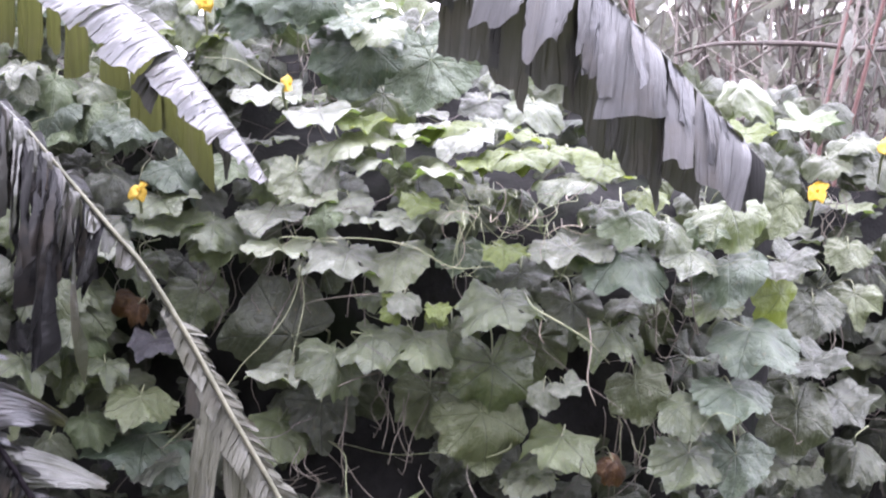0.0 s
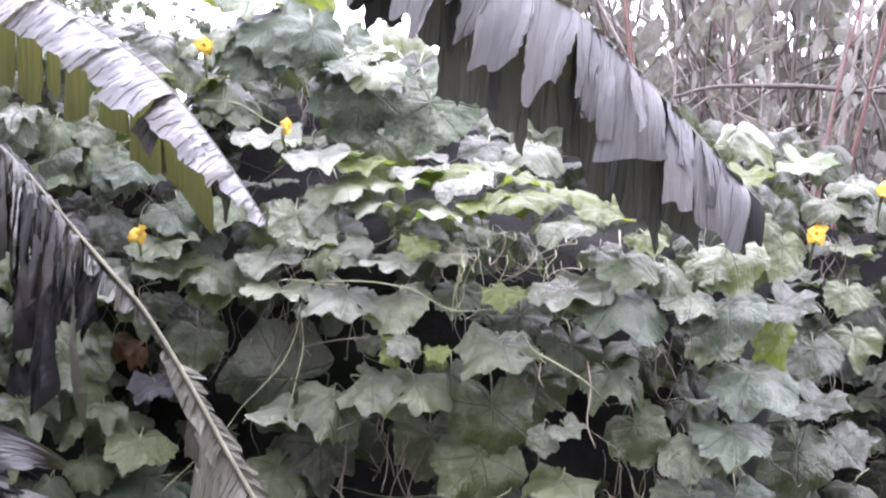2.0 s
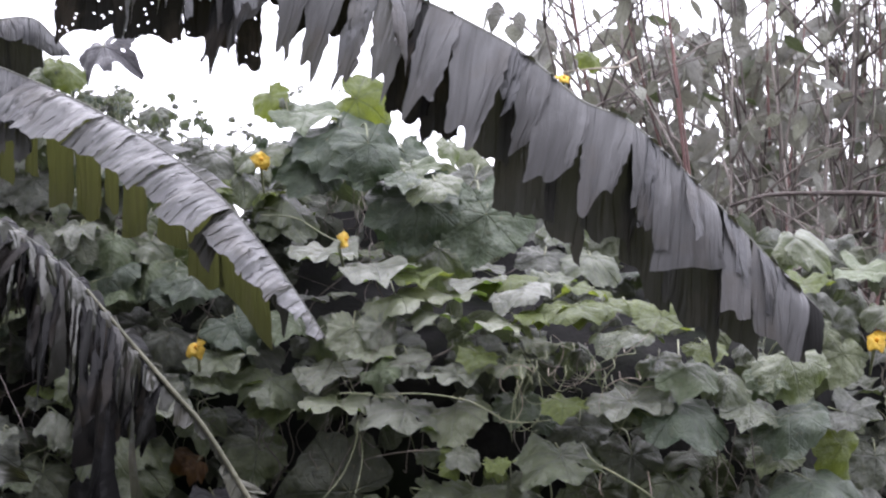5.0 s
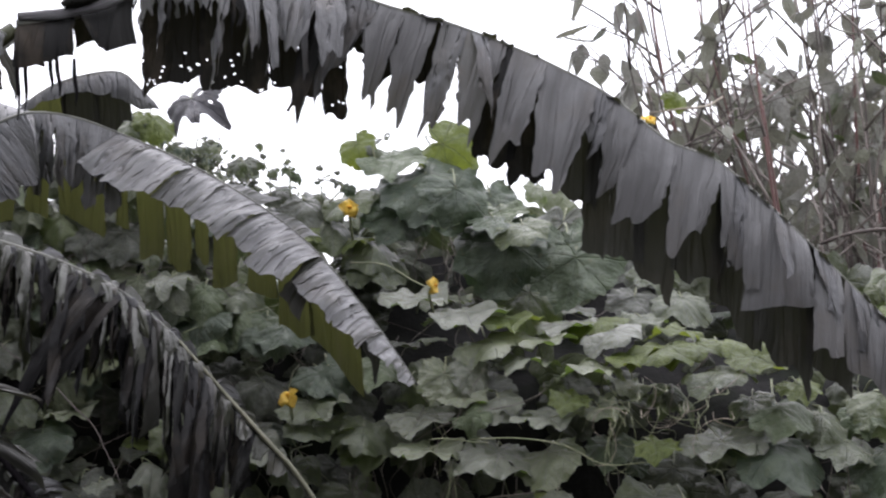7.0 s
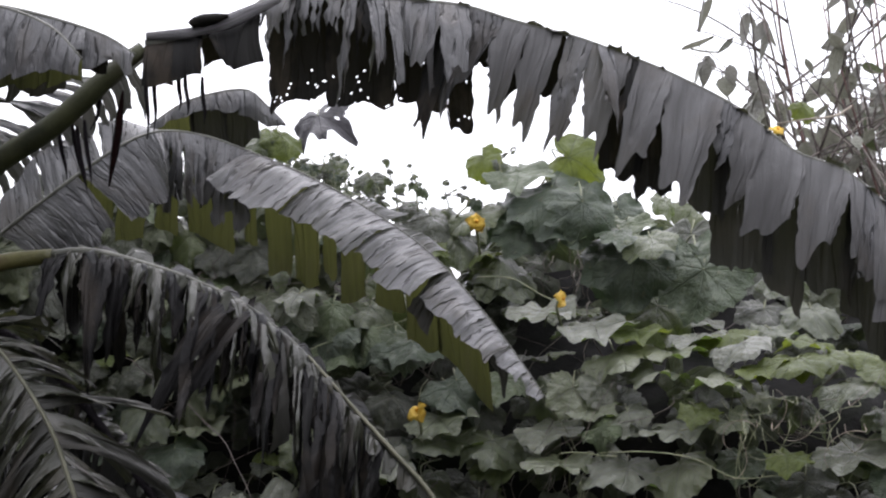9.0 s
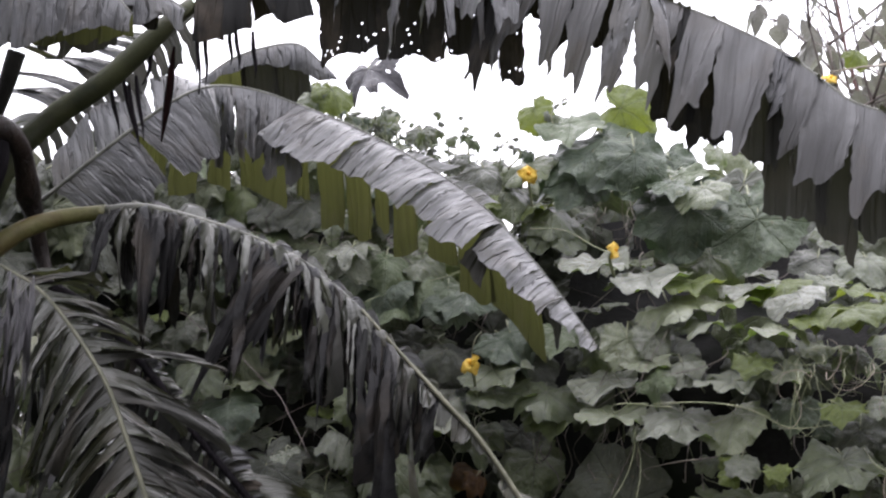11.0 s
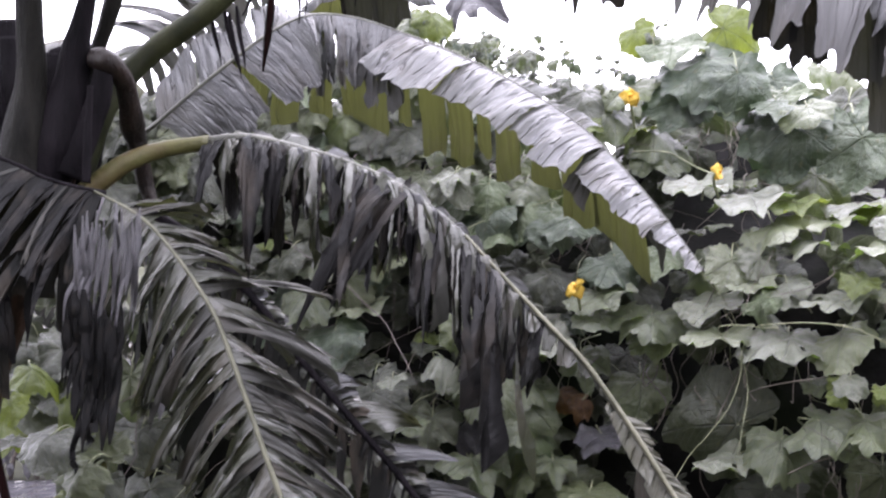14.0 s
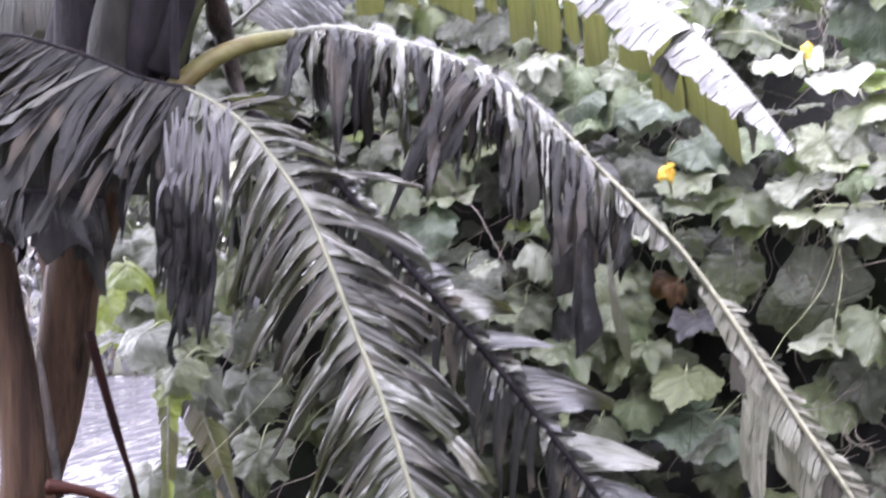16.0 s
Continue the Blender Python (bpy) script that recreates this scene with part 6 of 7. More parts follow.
# the long dark leaf that arches over everything;
# its narrow black panels and darker rear half put the folds' shade into colour
banana_leaf(banana, "long dark arching banana leaf torn into hanging strips",
    [(-1.415, 5.32, 2.623), (-1.296, 5.33, 2.645), (-1.202, 5.35, 2.679), (-1.102, 5.36, 2.742), (-0.98, 5.38, 2.746), (-0.796, 5.4, 2.737), (-0.633, 5.4, 2.719), (-0.509, 5.42, 2.682), (-0.354, 5.42, 2.637), (-0.202, 5.44, 2.581), (-0.115, 5.44, 2.542), (0.04, 5.45, 2.459), (0.181, 5.45, 2.347), (0.297, 5.46, 2.302), (0.424, 5.46, 2.193), (0.527, 5.46, 2.093), (0.636, 5.46, 1.982), (0.788, 5.46, 1.83)],
    [0.014, 0.009, 0.005, 0.0045, 0.004, 0.003, 0.002], [
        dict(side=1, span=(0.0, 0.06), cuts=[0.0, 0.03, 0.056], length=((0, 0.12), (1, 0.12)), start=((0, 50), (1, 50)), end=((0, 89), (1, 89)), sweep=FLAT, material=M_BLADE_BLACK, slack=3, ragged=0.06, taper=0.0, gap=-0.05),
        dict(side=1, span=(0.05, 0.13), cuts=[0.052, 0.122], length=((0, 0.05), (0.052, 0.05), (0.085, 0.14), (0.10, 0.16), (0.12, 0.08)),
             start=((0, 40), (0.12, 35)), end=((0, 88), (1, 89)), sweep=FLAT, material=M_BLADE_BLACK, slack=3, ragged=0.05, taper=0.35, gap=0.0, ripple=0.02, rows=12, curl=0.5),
        dict(side=1, span=(0.124, 0.30), cuts=22, length=((0.12, 0.14), (0.17, 0.10), (0.22, 0.15), (0.30, 0.13)), start=((0, 58), (1, 58)), end=((0, 88), (1, 88)), sweep=FLAT, material=(M_BLADE_DARK, M_BLADE, M_BLADE_DARK, M_BLADE_BLACK), slack=5, ragged=0.42, taper=0.55, gap=0.02, ripple=0.008, rows=12, curl=0.5, twist=0.2, lean=0.08, fray=0.014),
        dict(side=1, span=(0.30, 0.74), panels=[(0.302, 0.326, 0.33, 1), (0.314, 0.366, 0.215, 2), (0.356, 0.394, 0.235, 0), (0.390, 0.426, 0.25, 0), (0.430, 0.456, 0.25, 2), (0.452, 0.497, 0.245, 0), (0.494, 0.508, 0.20, 1), (0.500, 0.540, 0.285, 0), (0.538, 0.595, 0.285, 0), (0.592, 0.614, 0.19, 2), (0.609, 0.644, 0.27, 0), (0.641, 0.692, 0.245, 0), (0.690, 0.737, 0.265, 0)],
             start=((0, 62), (0.2, 70), (1, 58)), end=((0, 90), (1, 89)), sweep=((0, 0), (0.5, 0), (1, 10)), material=(M_BLADE_SLATE, M_BLADE_BLACK, M_BLADE_DARK), slack=4, ragged=0.08, jag=0.04, taper=0.46, gap=0.0, ripple=0.02, rows=16, curl=0.7, twist=0.30, lean=0.24, fray=0.010, fine=0.008, scallop=0.06, crease=0.003),
        dict(side=1, span=(0.73, 1.0), panels=[(0.736, 0.752, 0.23, 0), (0.750, 0.771, 0.25, 2), (0.769, 0.786, 0.28, 0), (0.784, 0.848, 0.265, 0), (0.862, 0.894, 0.25, 0), (0.900, 0.972, 0.21, 0), (0.966, 0.995, 0.13, 1)],
             start=((0, 58), (1, 58)), end=((0, 89), (1, 89)), sweep=((0, 8), (1, 8)), material=(M_BLADE_SLATE, M_BLADE_BLACK, M_BLADE_DARK), slack=3, ragged=0.06, jag=0.02, taper=0.28, gap=0.0, ripple=0.008, rows=16, curl=0.4, twist=0.25, lean=0.10, fray=0.004, fine=0.008, scallop=0.05, crease=0.003),
        dict(side=1, span=(0.2, 0.4), panels=[(0.246, 0.312, 0.18, 0), (0.130, 0.158, 0.12, 0)], start=((0, 55), (1, 55)), end=((0, 86), (1, 86)), sweep=FLAT, material=(M_BLADE,), slack=4, ragged=0.25, taper=0.7, gap=0.0, ripple=0.012, rows=14, curl=0.3, twist=0.15, lean=0.05, fray=0.012),
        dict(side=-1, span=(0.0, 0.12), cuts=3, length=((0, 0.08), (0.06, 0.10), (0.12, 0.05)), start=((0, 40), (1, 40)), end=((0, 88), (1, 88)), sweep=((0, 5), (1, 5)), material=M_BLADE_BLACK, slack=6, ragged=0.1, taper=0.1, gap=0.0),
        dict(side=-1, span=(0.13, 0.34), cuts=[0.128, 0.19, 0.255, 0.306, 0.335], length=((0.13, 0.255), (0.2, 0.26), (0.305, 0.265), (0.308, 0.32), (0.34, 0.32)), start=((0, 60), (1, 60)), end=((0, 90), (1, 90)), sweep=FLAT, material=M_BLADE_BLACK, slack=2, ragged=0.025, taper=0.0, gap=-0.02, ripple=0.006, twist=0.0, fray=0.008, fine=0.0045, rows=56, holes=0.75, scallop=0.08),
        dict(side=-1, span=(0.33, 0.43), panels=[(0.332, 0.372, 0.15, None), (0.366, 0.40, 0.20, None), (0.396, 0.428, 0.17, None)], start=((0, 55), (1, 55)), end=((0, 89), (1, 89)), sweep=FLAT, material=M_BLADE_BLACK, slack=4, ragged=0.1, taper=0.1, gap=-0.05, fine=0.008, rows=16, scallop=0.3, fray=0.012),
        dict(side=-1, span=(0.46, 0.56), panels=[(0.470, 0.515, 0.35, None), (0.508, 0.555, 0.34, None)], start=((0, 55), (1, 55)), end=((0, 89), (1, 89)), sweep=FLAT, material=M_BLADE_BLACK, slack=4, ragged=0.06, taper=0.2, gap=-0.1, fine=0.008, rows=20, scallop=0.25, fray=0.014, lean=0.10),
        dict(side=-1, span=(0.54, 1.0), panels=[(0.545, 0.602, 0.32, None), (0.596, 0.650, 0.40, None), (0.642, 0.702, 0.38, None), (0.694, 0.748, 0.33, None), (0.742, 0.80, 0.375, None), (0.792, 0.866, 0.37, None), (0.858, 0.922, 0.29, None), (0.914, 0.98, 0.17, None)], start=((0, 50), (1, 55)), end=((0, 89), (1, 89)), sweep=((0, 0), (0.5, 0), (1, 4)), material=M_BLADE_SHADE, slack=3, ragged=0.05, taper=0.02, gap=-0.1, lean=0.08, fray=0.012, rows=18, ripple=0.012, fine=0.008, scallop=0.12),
        dict(side=1, span=(0.10, 0.98), cuts=46, length=((0, 0.011), (1, 0.014)), start=((0, -65), (1, -65)), end=((0, -10), (1, -10)), sweep=((0, 5), (1, 5)), material=M_BLADE_DARK, slack=20, ragged=0.4, taper=0.1, gap=0.1, missing=0.72, rows=4),
        dict(side=1, span=(0.13, 0.98), cuts=44, length=((0, 0.10), (0.3, 0.20), (0.6, 0.16), (1, 0.12)), start=((0, 42), (1, 40)), end=((0, 86), (1, 84)), sweep=((0, 4), (1, 14)), material=M_BLADE_DARK, slack=10, ragged=0.35, taper=0.35, gap=0.1, missing=0.72, ripple=0.01),
    ], M_RIB_DARK, seed=5, steps=150)

tube("stalk_end", [(-1.411, 5.31, 2.643), (-1.352, 5.31, 2.645), (-1.295, 5.31, 2.65), (-1.218, 5.31, 2.669), (-1.148, 5.31, 2.697), (-1.071, 5.31, 2.729)], [0.010, 0.013, 0.013, 0.020, 0.018, 0.008], M_SHRED_WET, banana, "pale wet leaf base", sides=10, flat=0.6, wobble=0.15)
tube("stalk_end", [(-1.296, 5.3, 2.665), (-1.285, 5.3, 2.673), (-1.251, 5.3, 2.679), (-1.202, 5.3, 2.687)], [0.010, 0.016, 0.013, 0.005], M_PETIOLE_DARK, banana, "dark knot on the leaf base", sides=10, wobble=0.3)

# the withered leaf with a bare, saw-edged rib
banana_leaf(banana, "withered banana leaf with black hanging shreds and a saw-edged pale rib",
    [(-1.621, 5.2, 2.089), (-1.519, 5.2, 2.098), (-1.407, 5.2, 2.074), (-1.267, 5.2, 2.03), (-1.115, 5.2, 1.957), (-0.978, 5.2, 1.841), (-0.87, 5.2, 1.719), (-0.763, 5.2, 1.604), (-0.692, 5.2, 1.525), (-0.588, 5.2, 1.369), (-0.49, 5.2, 1.208), (-0.394, 5.2, 1.055), (-0.31, 5.2, 0.916), (-0.216, 5.2, 0.745)],
    [0.013, 0.006, 0.004, 0.005, 0.006, 0.006, 0.006, 0.005], [
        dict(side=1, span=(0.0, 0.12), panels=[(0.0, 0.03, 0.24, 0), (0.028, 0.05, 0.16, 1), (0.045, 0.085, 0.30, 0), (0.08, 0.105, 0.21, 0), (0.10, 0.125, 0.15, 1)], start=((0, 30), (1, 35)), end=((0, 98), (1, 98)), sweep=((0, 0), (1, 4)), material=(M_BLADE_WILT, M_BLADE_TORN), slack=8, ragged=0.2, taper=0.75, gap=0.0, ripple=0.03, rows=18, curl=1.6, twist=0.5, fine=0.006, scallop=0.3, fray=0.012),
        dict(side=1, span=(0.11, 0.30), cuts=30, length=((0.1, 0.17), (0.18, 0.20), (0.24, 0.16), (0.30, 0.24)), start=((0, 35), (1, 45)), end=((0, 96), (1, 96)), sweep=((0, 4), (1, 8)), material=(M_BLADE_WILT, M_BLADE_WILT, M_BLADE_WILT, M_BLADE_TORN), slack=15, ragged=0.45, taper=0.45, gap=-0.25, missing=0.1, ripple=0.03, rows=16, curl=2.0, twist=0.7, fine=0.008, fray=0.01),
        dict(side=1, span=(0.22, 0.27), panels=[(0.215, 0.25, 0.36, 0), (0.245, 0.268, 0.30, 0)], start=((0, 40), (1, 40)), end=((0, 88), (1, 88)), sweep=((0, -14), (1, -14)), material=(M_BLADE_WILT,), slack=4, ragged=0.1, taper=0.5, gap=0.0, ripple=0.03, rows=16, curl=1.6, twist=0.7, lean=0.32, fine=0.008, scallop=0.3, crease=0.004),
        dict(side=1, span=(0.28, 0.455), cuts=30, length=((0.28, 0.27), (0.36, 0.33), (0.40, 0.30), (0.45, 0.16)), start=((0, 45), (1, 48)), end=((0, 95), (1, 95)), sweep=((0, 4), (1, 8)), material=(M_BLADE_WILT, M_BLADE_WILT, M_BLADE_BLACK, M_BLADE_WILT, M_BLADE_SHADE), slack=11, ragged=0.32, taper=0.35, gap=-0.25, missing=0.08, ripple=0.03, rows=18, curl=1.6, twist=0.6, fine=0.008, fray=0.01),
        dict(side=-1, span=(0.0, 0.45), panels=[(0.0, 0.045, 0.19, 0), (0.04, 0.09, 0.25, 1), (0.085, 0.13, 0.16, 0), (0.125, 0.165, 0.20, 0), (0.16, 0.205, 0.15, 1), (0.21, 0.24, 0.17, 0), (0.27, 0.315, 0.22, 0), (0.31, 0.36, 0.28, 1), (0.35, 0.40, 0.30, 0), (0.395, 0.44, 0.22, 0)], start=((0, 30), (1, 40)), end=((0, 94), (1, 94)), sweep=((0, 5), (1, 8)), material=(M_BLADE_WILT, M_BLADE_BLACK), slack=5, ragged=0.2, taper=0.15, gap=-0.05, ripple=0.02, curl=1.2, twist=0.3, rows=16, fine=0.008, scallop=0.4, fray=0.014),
        dict(side=1, span=(0.0, 0.47), cuts=36, length=((0, 0.06), (0.25, 0.075), (0.47, 0.085)), start=((0, 15), (1, 10)), end=((0, 85), (1, 78)), sweep=((0, 34), (1, 40)), material=(M_BLADE_DARK, M_BLADE_TORN, M_BLADE_TORN), slack=7, ragged=0.25, taper=0.35, gap=0.25, twist=0.95, curl=0.5, rows=10, fine=0.006),
        dict(side=1, span=(0.04, 0.45), cuts=110, length=((0, 0.12), (0.25, 0.16), (0.45, 0.3)), start=((0, 45), (1, 50)), end=((0, 94), (1, 94)), sweep=((0, 8), (1, 8)), material=M_BLADE_TORN, slack=12, ragged=0.4, taper=0.85, gap=0.35, missing=0.75, twist=0.6, curl=0.8, rows=14),
        dict(side=-1, span=(0.0, 0.47), cuts=24, length=((0, 0.035), (1, 0.04)), start=((0, -25), (1, -25)), end=((0, 25), (1, 25)), sweep=((0, 48), (1, 52)), material=(M_BLADE_TORN, M_BLADE_DARK), slack=12, ragged=0.4, taper=0.3, gap=-0.1, twist=0.7),
        dict(side=1, span=(0.43, 0.50), panels=[(0.44, 0.462, 0.14, 0), (0.468, 0.485, 0.10, 0)], start=((0, 40), (1, 40)), end=((0, 94), (1, 94)), sweep=((0, 8), (1, 8)), material=(M_BLADE_WILT,), slack=6, ragged=0.2, taper=0.8, gap=0.0, curl=1.0, twist=0.5, rows=12),
        dict(side=1, span=(0.45, 0.62), cuts=6, length=((0.45, 0.06), (0.62, 0.012)), start=((0, 5), (1, 5)), end=((0, 30), (1, 30)), sweep=((0, 30), (1, 30)), material=M_BLADE_TORN, slack=8, ragged=0.3, taper=0.4, gap=0.05),
        dict(side=1, span=(0.60, 1.0), cuts=9, length=((0.60, 0.03), (0.66, 0.05), (1, 0.07)), start=((0, -5), (1, -5)), end=((0, 25), (1, 25)), sweep=((0, 30), (1, 30)), material=M_BLADE_RIM, slack=4, ragged=0.1, taper=-0.05, gap=-0.12, ripple=0.006, twist=0.12, curl=0.3),
        dict(side=-1, span=(0.62, 1.0), cuts=24, length=((0.62, 0.04), (1, 0.07)), start=((0, 0), (1, 0)), end=((0, 15), (1, 15)), sweep=((0, 45), (1, 45)), material=M_BLADE_RIM, slack=6, ragged=0.14, taper=0.45, gap=-0.25, ripple=0.005, twist=-0.25),
        dict(side=1, span=(0.66, 0.88), cuts=5, length=((0.66, 0.20), (0.88, 0.30)), start=((0, 70), (1, 70)), end=((0, 95), (1, 95)), sweep=((0, -5), (1, -5)), material=(M_BLADE_SHADE, M_BLADE_RIM), slack=5, ragged=0.2, taper=0.0, gap=0.02, curl=0.3),
    ], M_RIB_DARK, hints=((0, UP), (0.40, UP), (0.5, (0, -0.8, 0.6)), (1, (0, -0.9, 0.5))), seed=8, steps=130)
tube("bare_rib", [(-0.976, 5.19, 1.843), (-0.868, 5.19, 1.722), (-0.762, 5.19, 1.607), (-0.690, 5.19, 1.528), (-0.586, 5.19, 1.373), (-0.489, 5.19, 1.211), (-0.393, 5.19, 1.058), (-0.309, 5.19, 0.92), (-0.215, 5.19, 0.749)], [0.004, 0.0055, 0.006, 0.006, 0.006, 0.005], M_RIB, banana, "pale bare midrib", sides=8)

# the shredded leaf that hangs in front
banana_leaf(banana, "shredded feather-like banana leaf hanging beside the stem",
    [(-1.888, 5.06, 1.982), (-1.796, 5, 1.946), (-1.653, 4.9, 1.867), (-1.494, 4.8, 1.691), (-1.42, 4.75, 1.549), (-1.349, 4.7, 1.386), (-1.268, 4.65, 1.196), (-1.207, 4.6, 1.023), (-1.161, 4.6, 0.817)],
    [0.0035, 0.004, 0.005, 0.006, 0.0065, 0.006, 0.0045], [
        dict(side=1, span=(0.10, 1.0), cuts=34, length=((0.1, 0.26), (0.4, 0.28), (0.8, 0.28), (1, 0.15)), start=((0, 15), (0.35, 0), (1, 0)), end=((0, 88), (0.35, 55), (1, 50)), sweep=((0, 5), (0.3, 12), (1, 22)), material=(M_BLADE_TORN, M_BLADE_TORN, M_BLADE_SHADE), slack=8, ragged=0.2, taper=0.18, gap=-0.12, ripple=0.02, twist=0.75, curl=0.9, fine=0.008, scallop=0.1, fray=0.008, crease=0.003),
        dict(side=-1, span=(0.10, 1.0), cuts=32, length=((0.1, 0.14), (0.4, 0.22), (0.8, 0.25), (1, 0.15)), start=((0, -10), (1, -5)), end=((0, 30), (1, 38)), sweep=((0, 36), (1, 44)), material=(M_BLADE_TORN, M_BLADE_TORN, M_BLADE_SHADE), slack=7, ragged=0.18, taper=0.18, gap=-0.12, ripple=0.02, twist=-0.7, curl=0.8, fine=0.008, scallop=0.1, fray=0.008, crease=0.003),
        dict(side=1, span=(0.06, 0.34), cuts=26, length=((0.06, 0.26), (0.34, 0.32)), start=((0, 60), (1, 60)), end=((0, 93), (1, 93)), sweep=((0, 5), (1, 5)), material=(M_BLADE_DARK, M_BLADE_TORN, M_SHRED_WET), slack=8, ragged=0.3, taper=0.6, gap=0.2, curl=1.0, missing=0.25, twist=0.4),
    ], M_RIB_GREEN, hints=((0, (0, -0.6, 0.8)), (0.3, FRONT), (1, FRONT)), seed=11, steps=110)

# the leaf behind it
banana_leaf(banana, "drooping dark banana leaf with folded pale strips",
    [(-1.813, 5.25, 1.947), (-1.626, 5.2, 1.837), (-1.476, 5.15, 1.689), (-1.362, 5.12, 1.551), (-1.227, 5.1, 1.399), (-1.124, 5.1, 1.275), (-1.01, 5.1, 1.124), (-0.897, 5.1, 0.963), (-0.787, 5.1, 0.793)],
    [0.013, 0.012, 0.010, 0.009, 0.008, 0.006], [
        dict(side=-1, span=(0.30, 1.0), panels=[(0.34, 0.40, 0.10, 0), (0.41, 0.46, 0.13, 1), (0.47, 0.55, 0.17, 0), (0.56, 0.60, 0.19, 1), (0.63, 0.73, 0.23, 1), (0.75, 0.83, 0.20, 0), (0.84, 0.98, 0.2, 1)], start=((0, -14), (1, -14)), end=((0, 22), (1, 22)), sweep=((0, 34), (1, 34)), material=(M_BLADE_TORN, M_BLADE_DARK), slack=6, ragged=0.1, taper=0.85, gap=0.0, curl=0.9, twist=-0.6, fine=0.008, crease=0.003, rows=14),
        dict(side=1, span=(0.15, 1.0), cuts=26, length=((0.2, 0.14), (0.5, 0.22), (1, 0.2)), start=((0, 20), (1, 20)), end=((0, 85), (1, 85)), sweep=((0, 30), (1, 35)), material=M_BLADE_BLACK, slack=10, ragged=0.25, taper=0.4, gap=0.1),
        dict(side=-1, span=(0.22, 1.0), cuts=46, length=((0.2, 0.03), (0.5, 0.05), (1, 0.05)), start=((0, -35), (1, -35)), end=((0, 20), (1, 20)), sweep=((0, 38), (1, 38)), material=(M_BLADE_TORN, M_BLADE_DARK, M_BLADE_BLACK), slack=8, ragged=0.25, taper=0.1, gap=-0.2, twist=-0.7, rows=8, fine=0.006),
        dict(side=1, span=(0.22, 1.0), cuts=46, length=((0.2, 0.02), (0.5, 0.035), (1, 0.035)), start=((0, -20), (1, -20)), end=((0, 30), (1, 30)), sweep=((0, 38), (1, 38)), material=(M_BLADE_TORN, M_BLADE_BLACK), slack=8, ragged=0.25, taper=0.1, gap=-0.2, twist=0.7, rows=8, fine=0.006),
    ], M_SHEATH_DARK, hints=((0, FRONT), (1, FRONT)), seed=13, steps=90)

# the leaf on the far side of the stem
banana_leaf(banana, "dark shredded banana leaf sagging over the stem",
    [(-1.82, 5.05, 1.962), (-1.921, 4.98, 1.988), (-2.002, 4.92, 2.03), (-2.097, 4.88, 2.07), (-2.225, 4.85, 2.103), (-2.4, 4.82, 2.075)],
    [0.006, 0.006, 0.006, 0.005, 0.004], [
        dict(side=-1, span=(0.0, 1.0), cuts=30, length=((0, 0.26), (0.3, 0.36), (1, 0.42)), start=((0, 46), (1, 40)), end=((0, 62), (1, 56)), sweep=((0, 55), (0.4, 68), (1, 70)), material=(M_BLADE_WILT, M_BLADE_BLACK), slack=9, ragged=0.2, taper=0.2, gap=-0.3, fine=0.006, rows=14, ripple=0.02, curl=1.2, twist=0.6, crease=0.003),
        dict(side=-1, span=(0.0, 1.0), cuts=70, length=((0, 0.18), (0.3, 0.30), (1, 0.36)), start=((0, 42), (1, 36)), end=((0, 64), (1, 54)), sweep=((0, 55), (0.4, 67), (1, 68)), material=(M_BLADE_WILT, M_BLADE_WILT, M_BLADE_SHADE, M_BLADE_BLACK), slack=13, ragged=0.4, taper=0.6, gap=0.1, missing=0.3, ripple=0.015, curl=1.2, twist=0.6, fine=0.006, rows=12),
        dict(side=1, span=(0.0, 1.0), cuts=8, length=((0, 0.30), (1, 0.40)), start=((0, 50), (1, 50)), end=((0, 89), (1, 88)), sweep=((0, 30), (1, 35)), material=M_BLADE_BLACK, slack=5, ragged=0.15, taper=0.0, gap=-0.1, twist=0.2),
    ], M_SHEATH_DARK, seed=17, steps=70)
# a black leaf collar round the stem under it, added for the shadow there
banana_leaf(banana, "black leaf collar added for the shadow across the stem",
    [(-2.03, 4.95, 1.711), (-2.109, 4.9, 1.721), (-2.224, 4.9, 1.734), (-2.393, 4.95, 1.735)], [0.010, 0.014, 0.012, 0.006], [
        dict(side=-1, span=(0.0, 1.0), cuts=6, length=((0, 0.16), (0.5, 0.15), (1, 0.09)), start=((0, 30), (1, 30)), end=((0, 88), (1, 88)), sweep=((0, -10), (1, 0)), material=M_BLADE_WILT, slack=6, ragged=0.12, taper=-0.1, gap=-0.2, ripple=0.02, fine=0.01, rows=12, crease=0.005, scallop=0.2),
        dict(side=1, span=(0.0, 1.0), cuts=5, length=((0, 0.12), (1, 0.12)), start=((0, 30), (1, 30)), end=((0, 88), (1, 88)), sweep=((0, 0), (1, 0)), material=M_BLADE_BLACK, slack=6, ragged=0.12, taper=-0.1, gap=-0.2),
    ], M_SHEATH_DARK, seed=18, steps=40)

